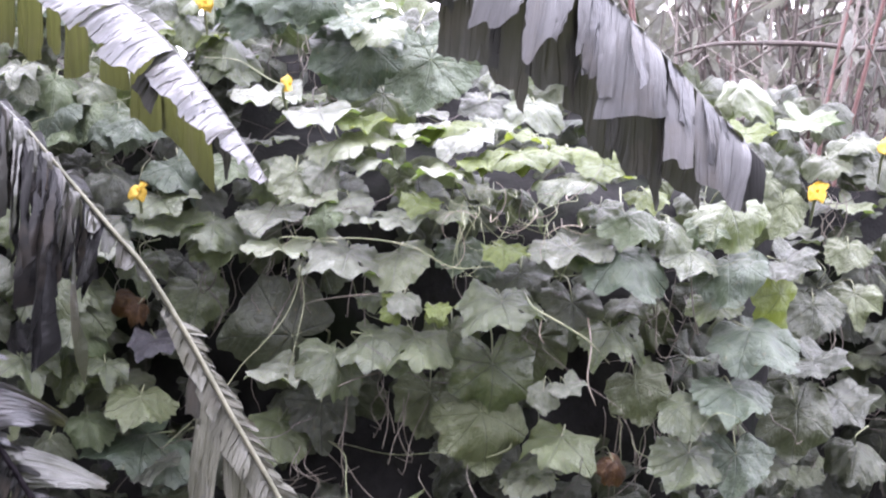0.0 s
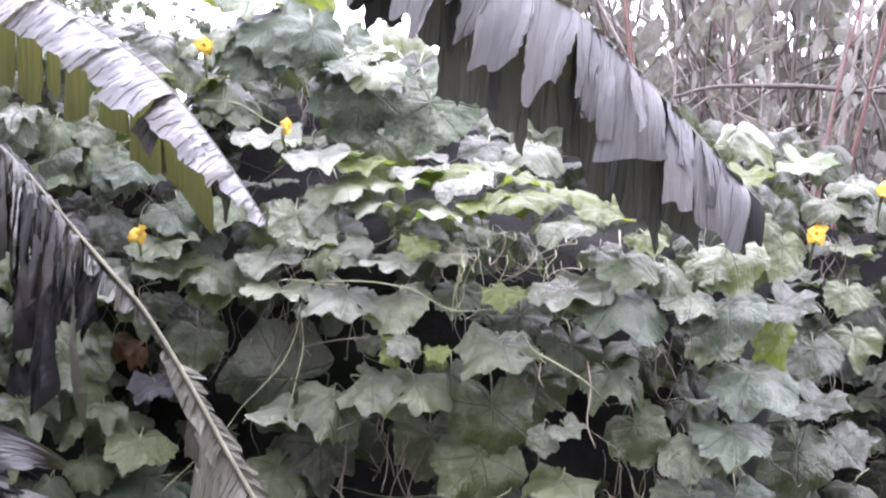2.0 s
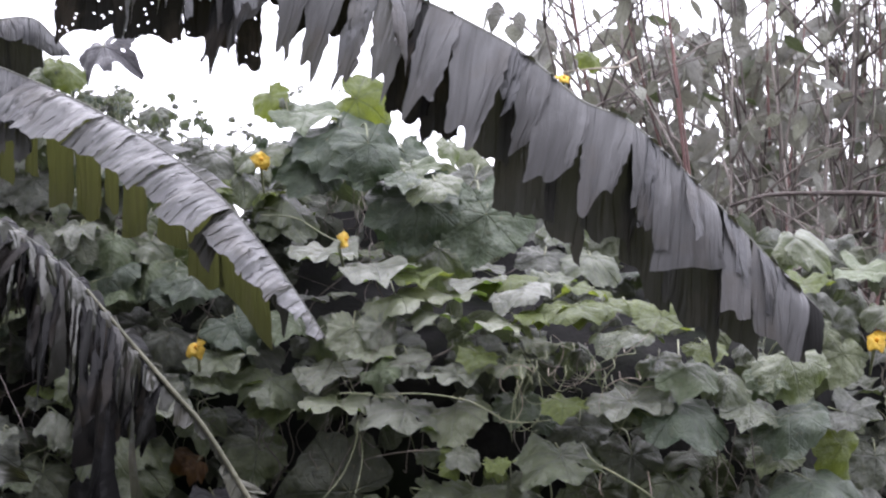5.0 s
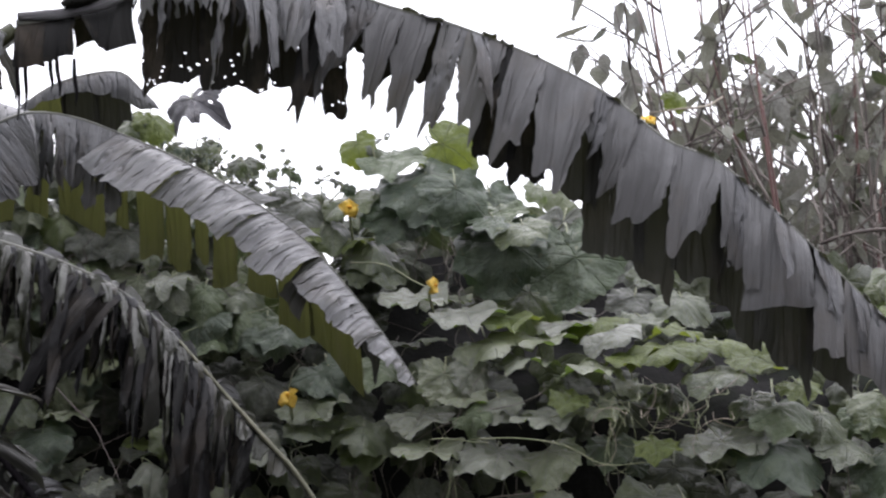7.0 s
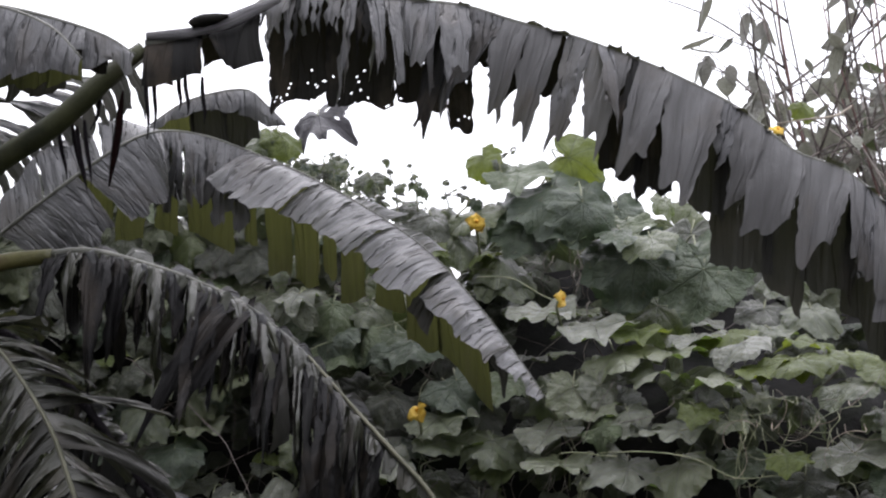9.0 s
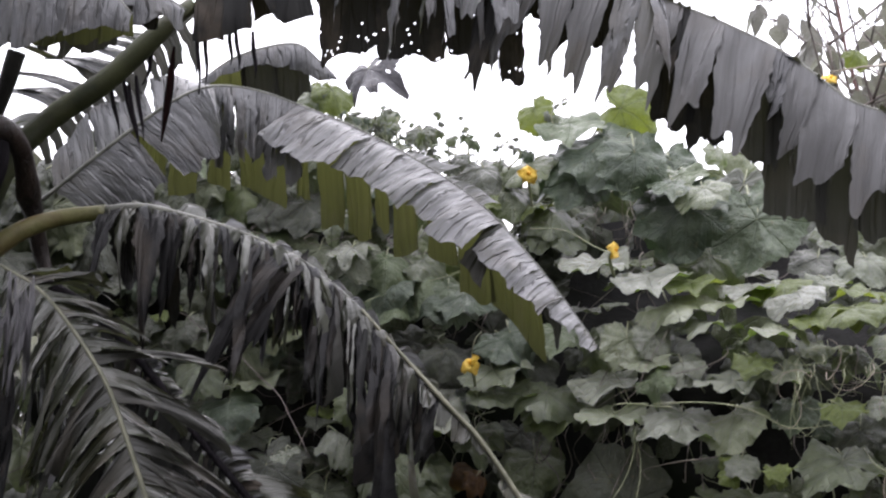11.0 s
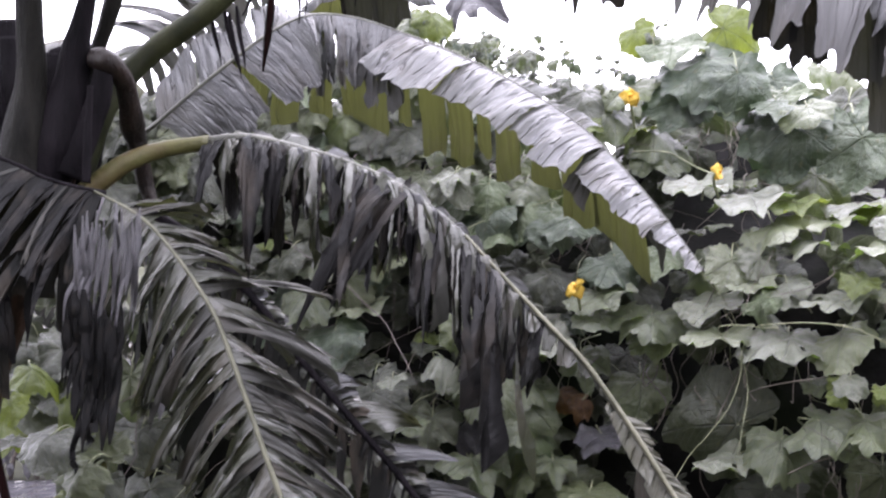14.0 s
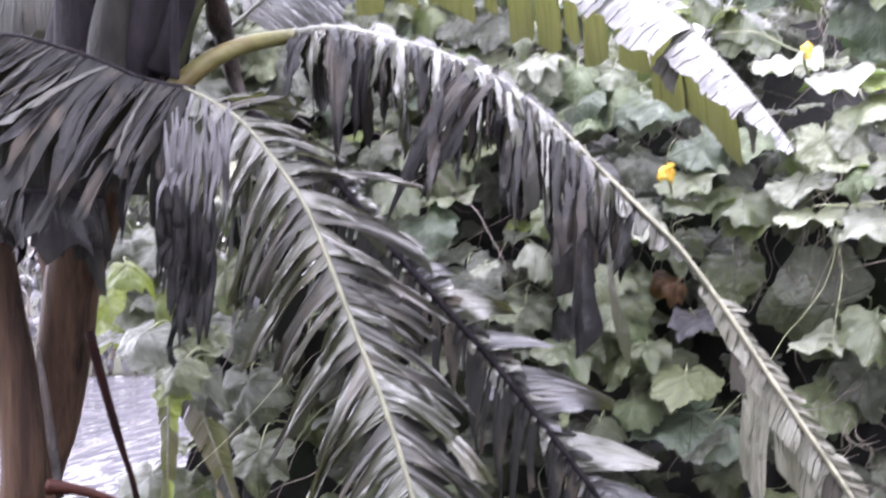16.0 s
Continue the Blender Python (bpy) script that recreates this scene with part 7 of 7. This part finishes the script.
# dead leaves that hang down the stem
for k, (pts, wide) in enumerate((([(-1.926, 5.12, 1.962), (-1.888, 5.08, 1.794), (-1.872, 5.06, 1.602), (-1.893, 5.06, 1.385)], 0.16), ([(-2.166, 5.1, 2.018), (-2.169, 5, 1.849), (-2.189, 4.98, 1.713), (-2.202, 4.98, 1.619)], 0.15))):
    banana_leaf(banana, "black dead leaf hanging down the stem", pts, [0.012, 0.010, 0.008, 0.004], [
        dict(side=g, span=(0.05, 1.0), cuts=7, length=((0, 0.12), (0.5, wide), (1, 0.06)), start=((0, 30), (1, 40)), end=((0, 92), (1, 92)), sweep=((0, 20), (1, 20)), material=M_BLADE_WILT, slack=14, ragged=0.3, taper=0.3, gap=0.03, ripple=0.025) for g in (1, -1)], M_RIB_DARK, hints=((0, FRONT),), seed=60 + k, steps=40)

# unseen crown leaves on the dark stalks, over and behind the stem, added to shade the plants below
for k, pts in enumerate((
    [(-1.80, 5.15, 2.80), (-2.10, 5.10, 3.30), (-2.60, 4.80, 3.50), (-3.20, 4.40, 3.15)],
    [(-2.10, 5.10, 2.75), (-2.40, 5.30, 3.30), (-2.90, 5.70, 3.50), (-3.50, 6.20, 3.15)],
    [(-2.10, 5.20, 2.75), (-2.20, 5.70, 3.45), (-2.50, 6.40, 3.60), (-2.90, 7.20, 3.30)],
    [(-2.20, 5.12, 2.70), (-2.38, 4.60, 3.20), (-2.65, 4.00, 3.30), (-2.95, 3.30, 2.95)],
)):
    banana_leaf(banana, "broad torn dark banana leaf, unseen, added to shade the stem", pts, [0.022, 0.016, 0.010, 0.004], [
        dict(side=g, span=(0.18, 1.0), cuts=9, length=((0.15, 0.08), (0.4, 0.34), (0.8, 0.32), (1, 0.05)), start=((0, 5), (1, 10)), end=((0, 55), (1, 60)), sweep=((0, 12), (1, 25)), material=(M_BLADE_DARK, M_BLADE_SHADE), slack=6, ragged=0.08, taper=0.05, gap=0.02) for g in (1, -1)], M_PETIOLE_DARK, seed=80 + k, steps=50)

banana_leaf(banana, "dull dark leaf hanging behind the crown",
    [(-2.928, 5.6, 2.409), (-2.71, 5.6, 2.375), (-2.495, 5.6, 2.339), (-2.333, 5.6, 2.305)], [0.008, 0.007, 0.005, 0.003], [
        dict(side=g, span=(0.0, 1.0), cuts=5, length=((0, 0.22), (0.6, 0.21), (1, 0.12)), start=((0, 60), (1, 60)), end=((0, 89), (1, 89)), sweep=FLAT, material=M_BLADE_SHADE, slack=5, ragged=0.12, taper=0.05, gap=-0.05, crease=0.003, fine=0.012) for g in (1, -1)], M_RIB_DARK, seed=21, steps=40)

banana_leaf(banana, "dark slate leaf with an olive lower edge under the crown",
    [(-1.944, 4.88, 2.684), (-1.807, 4.88, 2.664), (-1.644, 4.88, 2.635), (-1.522, 4.88, 2.585), (-1.448, 4.88, 2.511)], [0.006, 0.006, 0.005, 0.003], [
        dict(side=1, span=(0.0, 1.0), cuts=6, length=((0, 0.24), (0.5, 0.20), (1, 0.05)), start=((0, 50), (1, 50)), end=((0, 86), (1, 86)), sweep=((0, -10), (1, -10)), material=(M_BLADE_SHADE, M_BLADE_DARK), slack=4, ragged=0.06, taper=0.02, gap=-0.06, crease=0.005, fine=0.01, rows=12, scallop=0.1),
        dict(side=-1, span=(0.45, 1.0), cuts=3, length=((0.4, 0.20), (0.7, 0.16), (1, 0.05)), start=((0, 55), (1, 55)), end=((0, 88), (1, 88)), sweep=FLAT, material=M_BLADE_OLIVE, slack=4, ragged=0.06, taper=0.02, gap=-0.05, crease=0.003, fine=0.012, scallop=0.1),
    ], M_RIB_DARK, seed=22, steps=40)

# small, half-hidden leaves
banana_leaf(banana, "short curled grey leaf end with an olive underside",
    [(-1.483, 5.64, 2.469), (-1.402, 5.64, 2.522), (-1.313, 5.64, 2.551), (-1.226, 5.64, 2.558), (-1.175, 5.64, 2.517), (-1.13, 5.64, 2.473)], [0.006, 0.006, 0.004, 0.003], [
        dict(side=1, span=(0, 1), cuts=[0.0, 0.22, 0.44, 0.62, 0.98], length=((0, 0.03), (0.3, 0.055), (0.6, 0.085), (0.85, 0.07), (1, 0.02)), start=((0, 25), (1, 35)), end=((0, 70), (1, 85)), sweep=((0, 10), (1, 20)), material=M_BLADE_DARK, slack=4, ragged=0.05, taper=-0.03, gap=-0.1, crease=0.004, fine=0.008, rows=12, scallop=0.15),
        dict(side=-1, span=(0, 0.8), cuts=[0.03, 0.3, 0.5, 0.72], length=((0, 0.05), (0.3, 0.13), (0.6, 0.15), (0.8, 0.10)), start=((0, 50), (1, 50)), end=((0, 88), (1, 88)), sweep=((0, 5), (1, 5)), material=(M_BLADE_SHADE, M_BLADE_OLIVE), slack=4, ragged=0.08, taper=-0.03, gap=-0.1, crease=0.003, fine=0.01, scallop=0.15),
    ], M_RIB_DARK, seed=19, steps=40)
banana_leaf(banana, "grey wet banana leaf end with an olive underside",
    [(-1.987, 4.95, 2.734), (-1.796, 5.0, 2.684), (-1.611, 5.03, 2.648), (-1.454, 5.06, 2.6), (-1.382, 5.1, 2.557)], [0.010, 0.008, 0.006, 0.004], [
        dict(side=1, span=(0, 1), cuts=[0, 0.22, 0.40, 0.56, 0.80, 0.99], length=((0, 0.30), (0.33, 0.25), (0.5, 0.19), (0.65, 0.13), (1, 0.05)), start=((0, 50), (1, 45)), end=((0, 85), (1, 80)), sweep=((0, -12), (1, -12)), material=(M_BLADE_DARK,), slack=4, ragged=0.06, taper=0.03, gap=0.0, ripple=0.015, twist=0.12, fine=0.008, crease=0.004, rows=14),
        dict(side=-1, span=(0.3, 1), panels=[(0.30, 0.50, 0.16, 0), (0.52, 0.62, 0.21, 0), (0.61, 0.74, 0.19, 0), (0.74, 0.9, 0.10, 1)], start=((0, 60), (1, 60)), end=((0, 89), (1, 89)), sweep=((0, 0), (1, 0)), material=(M_BLADE_SHADE, M_BLADE_BLACK), slack=4, ragged=0.08, taper=0.05, gap=0.0, lean=0.1, fine=0.01, scallop=0.1),
    ], M_RIB_DARK, seed=23, steps=50)
for k, (x, y0, y1, lean) in enumerate(((345, 40, 175, 4), (358, 45, 160, 0), (398, 60, 125, 2), (412, 62, 135, 6), (440, 70, 150, 4), (268, 75, 155, -22), (240, 140, 250, 14), (225, 150, 262, 20), (212, 130, 255, 30), (196, 150, 240, 16))):
    top, low = Vector((-1.915, 5.3, 2.642)), Vector((-1.768, 5.3, 2.494))
    dx, dz = (low.x - top.x) / 100, (low.z - top.z) / 100
    put = lambda px, py: (top.x + dx * px, 5.3 + 0.01 * (k % 3), top.z + dz * py)
    tube("shred", [put(x, y0), put(x + lean * 0.3, y0 + (y1 - y0) * 0.4), put(x + lean * 0.6 + 3, y0 + (y1 - y0) * 0.75), put(x + lean, y1)], [0.004, 0.006, 0.005, 0.001], M_SHEATH_DARK, banana, sides=6, flat=0.3)
tube("shred", [(-1.471, 5.32, 2.509), (-1.478, 5.32, 2.446), (-1.483, 5.32, 2.397), (-1.503, 5.32, 2.27)], [0.003, 0.011, 0.010, 0.002], M_STALK_RED, banana, "reddish-brown dry shred", sides=6, flat=0.3)
banana_leaf(banana, "pale shredded leaf behind the stalks",
    [(-1.949, 5.62, 2.295), (-1.857, 5.62, 2.376), (-1.735, 5.62, 2.463), (-1.598, 5.62, 2.565), (-1.477, 5.62, 2.659)], [0.010, 0.008, 0.006, 0.004], [
        dict(side=-1, span=(0.05, 0.95), cuts=12, length=((0, 0.14), (0.4, 0.25), (0.8, 0.22), (1, 0.14)), start=((0, -12), (1, -12)), end=((0, 38), (1, 34)), sweep=((0, -18), (1, -24)), material=(M_BLADE_DARK, M_BLADE, M_BLADE_DARK), slack=7, ragged=0.15, taper=0.35, gap=0.08, twist=0.5, curl=0.5, rows=12, fine=0.008),
        dict(side=1, span=(0.05, 0.9), cuts=14, length=((0, 0.08), (0.5, 0.12), (1, 0.1)), start=((0, 10), (1, 10)), end=((0, 75), (1, 75)), sweep=((0, 10), (1, 10)), material=M_BLADE_SHADE, slack=10, ragged=0.2, taper=0.3, gap=0.1),
    ], M_RIB_DARK, hints=((0, FRONT), (1, FRONT)), seed=29, steps=60)


# the broad leaves of a second plant behind the stem
second = thing("banana_plant", "young banana plant with broad yellow-green leaves behind the old one", "banana plant", (-3.27, 7.2, 0))
tube("pseudostem", [(-3.27, 7.2, 0), (-3.24, 7.2, 0.8), (-3.12, 7.2, 1.4), (-3.25, 7.2, 1.9)], [0.07, 0.06, 0.05], M_SHEATH, second, sides=10, wobble=0.05)
for k, (ends, wide) in enumerate((([(-3.25, 7.2, 1.8), (-3.0, 7.05, 2.4), (-2.6, 6.9, 2.6), (-2.2, 6.8, 2.3)], 0.24), ([(-3.25, 7.2, 1.8), (-3.35, 7.0, 2.5), (-3.6, 6.9, 2.9), (-4.0, 6.8, 2.7)], 0.26), ([(-3.25, 7.2, 1.7), (-2.95, 6.9, 2.0), (-2.65, 6.7, 1.95), (-2.4, 6.6, 1.6)], 0.2), ([(-3.25, 7.2, 1.8), (-3.3, 7.3, 2.6), (-3.2, 7.4, 3.2), (-2.9, 7.4, 3.4)], 0.24))):
    banana_leaf(second, "broad yellow-green banana leaf", ends, [0.014, 0.010, 0.007, 0.003], [
        dict(side=g, span=(0.15, 1.0), cuts=7, length=((0.1, 0.05), (0.4, wide), (0.8, wide), (1, 0.03)), start=((0, 15), (1, 15)), end=((0, 70), (1, 70)), sweep=((0, 15), (1, 25)), material=(M_BLADE_SHADE, M_BLADE_SHADE, M_BLADE_OLIVE), slack=8, ragged=0.08, taper=0.06, gap=0.03) for g in (1, -1)], seed=40 + k, steps=50)


sucker = thing("banana_sucker", "young banana sucker with narrow yellow-green leaves", "banana plant", (-2.05, 5.95, 0))
tube("pseudostem", [(-2.05, 5.95, 0), (-2.08, 5.95, 0.5), (-2.12, 5.94, 1.0)], [0.03, 0.025, 0.018], M_PETIOLE, sucker, sides=9)
for k, (pts, wide, mats) in enumerate((
    ([(-2.12, 5.94, 1.0), (-2.182, 5.9, 1.301), (-2.219, 5.85, 1.195), (-2.217, 5.8, 1.027), (-2.226, 5.8, 0.87)], 0.05, (M_BLADE_OLIVE, M_LEAF_YELLOW)),
    ([(-2.12, 5.94, 1.0), (-2.192, 5.9, 1.27), (-2.106, 5.82, 1.084), (-2.028, 5.8, 0.867)], 0.08, (M_BLADE_SHADE, M_BLADE_OLIVE)),
)):
    banana_leaf(sucker, "narrow young banana leaf", pts, [0.008, 0.006, 0.004, 0.002], [
        dict(side=g, span=(0.25, 1.0), cuts=5, length=((0.2, 0.02), (0.5, wide), (1, 0.02)), start=((0, 5), (1, 5)), end=((0, 40), (1, 40)), sweep=((0, 25), (1, 25)), material=mats, slack=6, ragged=0.08, taper=0.05, gap=0.0) for g in (1, -1)], M_RIB_GREEN, hints=((0, FRONT),), seed=70 + k, steps=40)


# ---- the shrub with reddish stems ----
def small_leaf(length, width):
    """A pointed leaf, its stalk at the origin, hanging down its -z."""
    v, uv = [], []
    for j, (u, w) in enumerate(((0, 0.02), (0.2, 0.8), (0.45, 1.0), (0.75, 0.6), (1, 0.02))):
        for x in (-1, 0, 1):
            v.append((x * w * width / 2, -0.12 * width * (x == 0) + 0.2 * length * u * u, -u * length))
            uv.append((x * w * 0.4, u))
    f = [(j * 3 + i, j * 3 + i + 1, j * 3 + i + 4, j * 3 + i + 3) for j in range(4) for i in range(2)]
    return np.array(v), f, np.array(uv)


def shrub(name, label, base, stems, spread, height, leaf_count, leaf_size, leaf_mat, seed, low=0.0, thick=1.0, bark=None):
    r = np.random.default_rng(seed)
    bush = thing(name, label, "shrub", base)
    twigs, spots = [], []
    for k in range(stems):
        a = (k + 0.5) / stems * 2 - 1 + r.normal(0, 0.06)
        h = height * r.uniform(0.75, 1.05)
        p0 = np.array(base) + [a * spread * 0.22, r.normal(0, 0.15), 0]
        p3 = np.array(base) + [a * spread + r.normal(0, 0.08), r.normal(0, 0.4), h]
        p1 = p0 + (p3 - p0) * 0.35 + [-a * 0.10, 0, 0.12]
        p2 = p0 + (p3 - p0) * 0.7 + [r.normal(0, 0.05), 0, 0.05]
        tube("stem", [p0, p1, p2, p3], [0.012 * thick, 0.010 * thick, 0.007 * thick, 0.003 * thick], bark or (M_BARK_RED if r.uniform() < 0.55 else M_BARK), bush, sides=6, n=18)
        line = glide([p0, p1, p2, p3], 40)
        for q in range(9):
            i = int(r.uniform(10, 38))
            way = np.array([r.normal(0, 0.55), r.normal(0, 0.4), r.uniform(0.25, 0.8)]) * r.uniform(0.35, 0.7)
            b0, b2 = line[i], line[i] + way
            b1 = (b0 + b2) / 2 + [0, 0, 0.05]
            twigs.append(tube_arrays([b0, b1, b2], [0.006, 0.004, 0.0015], 5, 8))
            spots += list(glide([b0, b1, b2], 12)[3:])
            if r.uniform() < 0.7:
                b3 = b1 + np.array([r.normal(0, 0.25), r.normal(0, 0.2), r.uniform(0.0, 0.3)])
                twigs.append(tube_arrays([b1, (b1 + b3) / 2 + [0, 0, 0.03], b3], [0.003, 0.002, 0.001], 4, 6))
                spots += list(glide([b1, b3], 8)[2:])
    tagged(part("twig_mass", joined("twig_mass", twigs, bark or M_BARK), bush), kind="stuff")
    spots = np.array(spots)
    top = spots[:, 2].max()
    keep = r.permutation(len(spots))
    keep = [i for i in keep if r.uniform() < 1.0 - 0.85 * smooth(low, top, spots[i, 2])]
    pieces = []
    for i in range(leaf_count):
        at = spots[keep[i % len(keep)]] + r.normal(0, 0.03, 3)
        v, f, uv = small_leaf(leaf_size * r.uniform(0.6, 1.3), leaf_size * r.uniform(0.35, 0.6))
        m = np.array((Matrix.Rotation(r.uniform(0, 6.28), 3, "Z") @ Matrix.Rotation(r.normal(0, 0.6), 3, "X") @ Matrix.Rotation(r.normal(0, 0.5), 3, "Y")))
        pieces.append((v @ m.T + at, f, uv))
    tagged(part("crown", joined("crown", pieces, leaf_mat), bush), kind="stuff")
    return bush


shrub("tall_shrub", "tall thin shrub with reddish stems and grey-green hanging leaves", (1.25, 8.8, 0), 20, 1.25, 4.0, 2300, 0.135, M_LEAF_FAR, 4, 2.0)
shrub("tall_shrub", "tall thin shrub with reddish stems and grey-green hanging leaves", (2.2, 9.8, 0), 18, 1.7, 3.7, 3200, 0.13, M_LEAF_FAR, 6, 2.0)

shrub("tall_shrub", "dense shrub behind the reddish stems, rain haze in its leaf colour", (2.3, 11.6, 0), 26, 2.3, 3.05, 8000, 0.20, M_LEAF_HAZE, 16, 2.4)

shrub("tall_shrub", "tall leggy shrub with bare dark stems and few leaves", (1.05, 7.8, 0), 15, 0.95, 3.7, 420, 0.085, M_LEAF_FAR, 9, 2.0)

shrub("bare_shrub", "thicket of thin bare dark stems with a few hanging leaves", (1.15, 8.3, 0), 30, 1.15, 4.1, 260, 0.09, M_LEAF_DARK, 12, 2.0, 0.7, M_TWIG_DARK)


tendril = thing("bare_tendril", "thin pale leafless tendril reaching over the leaf", "twig", (0.382, 6.6, 2.638))
tube("shoot", [(0.158, 6.5, 2.574), (0.244, 6.5, 2.586), (0.33, 6.55, 2.602), (0.382, 6.6, 2.638)], [0.002, 0.0035, 0.004, 0.003], M_TWIG, tendril, sides=5, wobble=0.3)


branch = thing("dead_branch", "bare grey branch leaning across the shrub", "branch", (0.791, 7.6, 2.318))
tube("bough", [(0.767, 7.6, 2.289), (0.881, 7.6, 2.328), (1.054, 7.6, 2.34), (1.339, 7.6, 2.336), (1.79, 7.8, 2.278), (2.262, 8, 1.722)], [0.006, 0.009, 0.010, 0.012, 0.014, 0.018], M_TWIG_DARK, branch, sides=7, wobble=0.2)


# ---- yellow flowers ----
def flower(at, size, turn, tilt, seed):
    """A gourd flower of five crinkled petals round a heart, with a green calyx and stalk."""
    r = np.random.default_rng(seed)
    ob = thing("gourd_flower", "bright yellow five-petalled gourd flower on the vine", "flower", at, "gourd flowers")
    face = Matrix.Translation(at) @ Matrix.Rotation(radians(turn), 4, "Z") @ Matrix.Rotation(radians(90 - tilt), 4, "X")
    for k in range(5):
        v, uv = [], []
        for j in range(7):
            u = j / 6
            for i in range(-3, 4):
                w = i / 3
                x = w * size * 0.30 * math.sin(math.pi * (0.12 + 0.80 * u) ** 0.8)
                y = u * size * 0.52 * (1 - 0.12 * w * w)
                z = size * (0.10 * math.sin(2.2 * u) - 0.20 * u * u + 0.10 * u * math.sin(9 * w + k) + 0.045 * r.normal())
                v.append((x, y, z))
                uv.append((w, u))
        f = [(j * 7 + i, j * 7 + i + 1, (j + 1) * 7 + i + 1, (j + 1) * 7 + i) for j in range(6) for i in range(6)]
        m = np.array(face @ Matrix.Rotation(k * 2 * math.pi / 5 + r.normal(0, 0.1), 4, "Z") @ Matrix.Rotation(r.normal(0.1, 0.4), 4, "X") @ Matrix.Scale(r.uniform(0.75, 1.1), 4))
        part("petal", mesh_of("petal", np.array(v) @ m[:3, :3].T + m[:3, 3], f, M_PETAL, uv), ob)
    way = np.array(face.to_3x3() @ Vector((0, 0, 1)))
    a = np.array(at)
    tube("flower_heart", [a, a + way * size * 0.10, a + way * size * 0.2], [size * 0.08, size * 0.10, size * 0.04], M_PISTIL, ob, sides=8, n=6)
    tube("calyx", [a - way * size * 0.02, a - way * size * 0.2, a - way * size * 0.35 + [0, 0.02, -0.02], a + [0, 0.10, -0.09]], [size * 0.12, size * 0.08, 0.004, 0.003], M_VINE, ob, sides=7, n=12)


flower((-0.664, 6, 2.244), 0.060, 10, 15, 1)
flower((-0.421, 5.85, 2.019), 0.052, 60, 20, 2)
flower((-0.798, 5.8, 1.725), 0.060, -15, 50, 3)
flower((1.002, 6, 1.79), 0.067, 5, 35, 4)
flower((1.223, 6.2, 1.918), 0.063, 15, 30, 5)
flower((-0.919, 5.85, 1.644), 0.043, 20, 45, 6)
flower((0.159, 6.3, 2.527), 0.048, 10, 60, 7)


# ---- the far edge of the lot ----
def far_trees():
    """A row of rain-grey trees across the road, closing the view."""
    r = np.random.default_rng(21)
    for k, x in enumerate((-22, -17.5, -13, -9, -5, 3, 7, 11, 16)):
        y, h = 34 + r.uniform(-2, 3), r.uniform(2.6, 3.6)
        tree = thing("far_tree", "low rain-grey tree beyond the road", "tree", (x, y, 0), "trees beyond the road")
        tube("trunk", [(x, y, 0), (x + 0.1, y, h * 0.3), (x - 0.1, y, h * 0.55)], [0.16, 0.12, 0.07], M_BARK, tree, sides=8)
        for q in range(4):
            a = r.uniform(0, 6.28)
            tube("limb", [(x, y, h * 0.3), (x + 0.6 * math.cos(a), y + 0.6 * math.sin(a), h * 0.5), (x + 1.3 * math.cos(a), y + 1.3 * math.sin(a), h * 0.7)], [0.06, 0.04, 0.02], M_BARK, tree, sides=6, n=8)
        pieces = []
        for q in range(1300):
            d = r.normal(size=3)
            d *= r.uniform(0.5, 1.0) ** 0.4 / np.linalg.norm(d)
            at = np.array([x, y, h * 0.58]) + d * [2.4, 1.6, h * 0.42] * (1 + 0.25 * noise.noise(Vector(d * 2.5)))
            v, f, uv = small_leaf(r.uniform(0.25, 0.5), r.uniform(0.15, 0.3))
            m = np.array(Matrix.Rotation(r.uniform(0, 6.28), 3, "Z") @ Matrix.Rotation(r.normal(0, 0.8), 3, "X"))
            pieces.append((v @ m.T + at, f, uv))
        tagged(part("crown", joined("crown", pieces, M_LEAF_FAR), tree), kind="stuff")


far_trees()


def roadside_hedge():
    """A low, loose hedge on the far side of the road."""
    r = np.random.default_rng(61)
    hedge = thing("hedge", "low loose rain-grey hedge beside the wet road", "hedge", (-11.5, 25.6, 0))
    pieces, stems = [], []
    for k in range(60):
        x, y, h = r.uniform(-18.5, -4.5), 25.6 + r.normal(0, 0.4), r.uniform(1.2, 2.3)
        stems.append(tube_arrays([(x, y, 0), (x + r.normal(0, 0.15), y, h * 0.5), (x + r.normal(0, 0.4), y, h)], [0.03, 0.02, 0.006], 5, 8))
        for q in range(70):
            at = np.array([x + r.normal(0, 0.35), y + r.normal(0, 0.3), h * r.uniform(0.05, 1.0) ** 0.8])
            v, f, uv = small_leaf(r.uniform(0.10, 0.22), r.uniform(0.06, 0.12))
            m = np.array(Matrix.Rotation(r.uniform(0, 6.28), 3, "Z") @ Matrix.Rotation(r.normal(0, 0.8), 3, "X"))
            pieces.append((v @ m.T + at, f, uv))
    tagged(part("stem_mass", joined("stem_mass", stems, M_TWIG_DARK), hedge), kind="stuff")
    tagged(part("crown", joined("crown", pieces, M_LEAF_GREY), hedge), kind="stuff")


roadside_hedge()
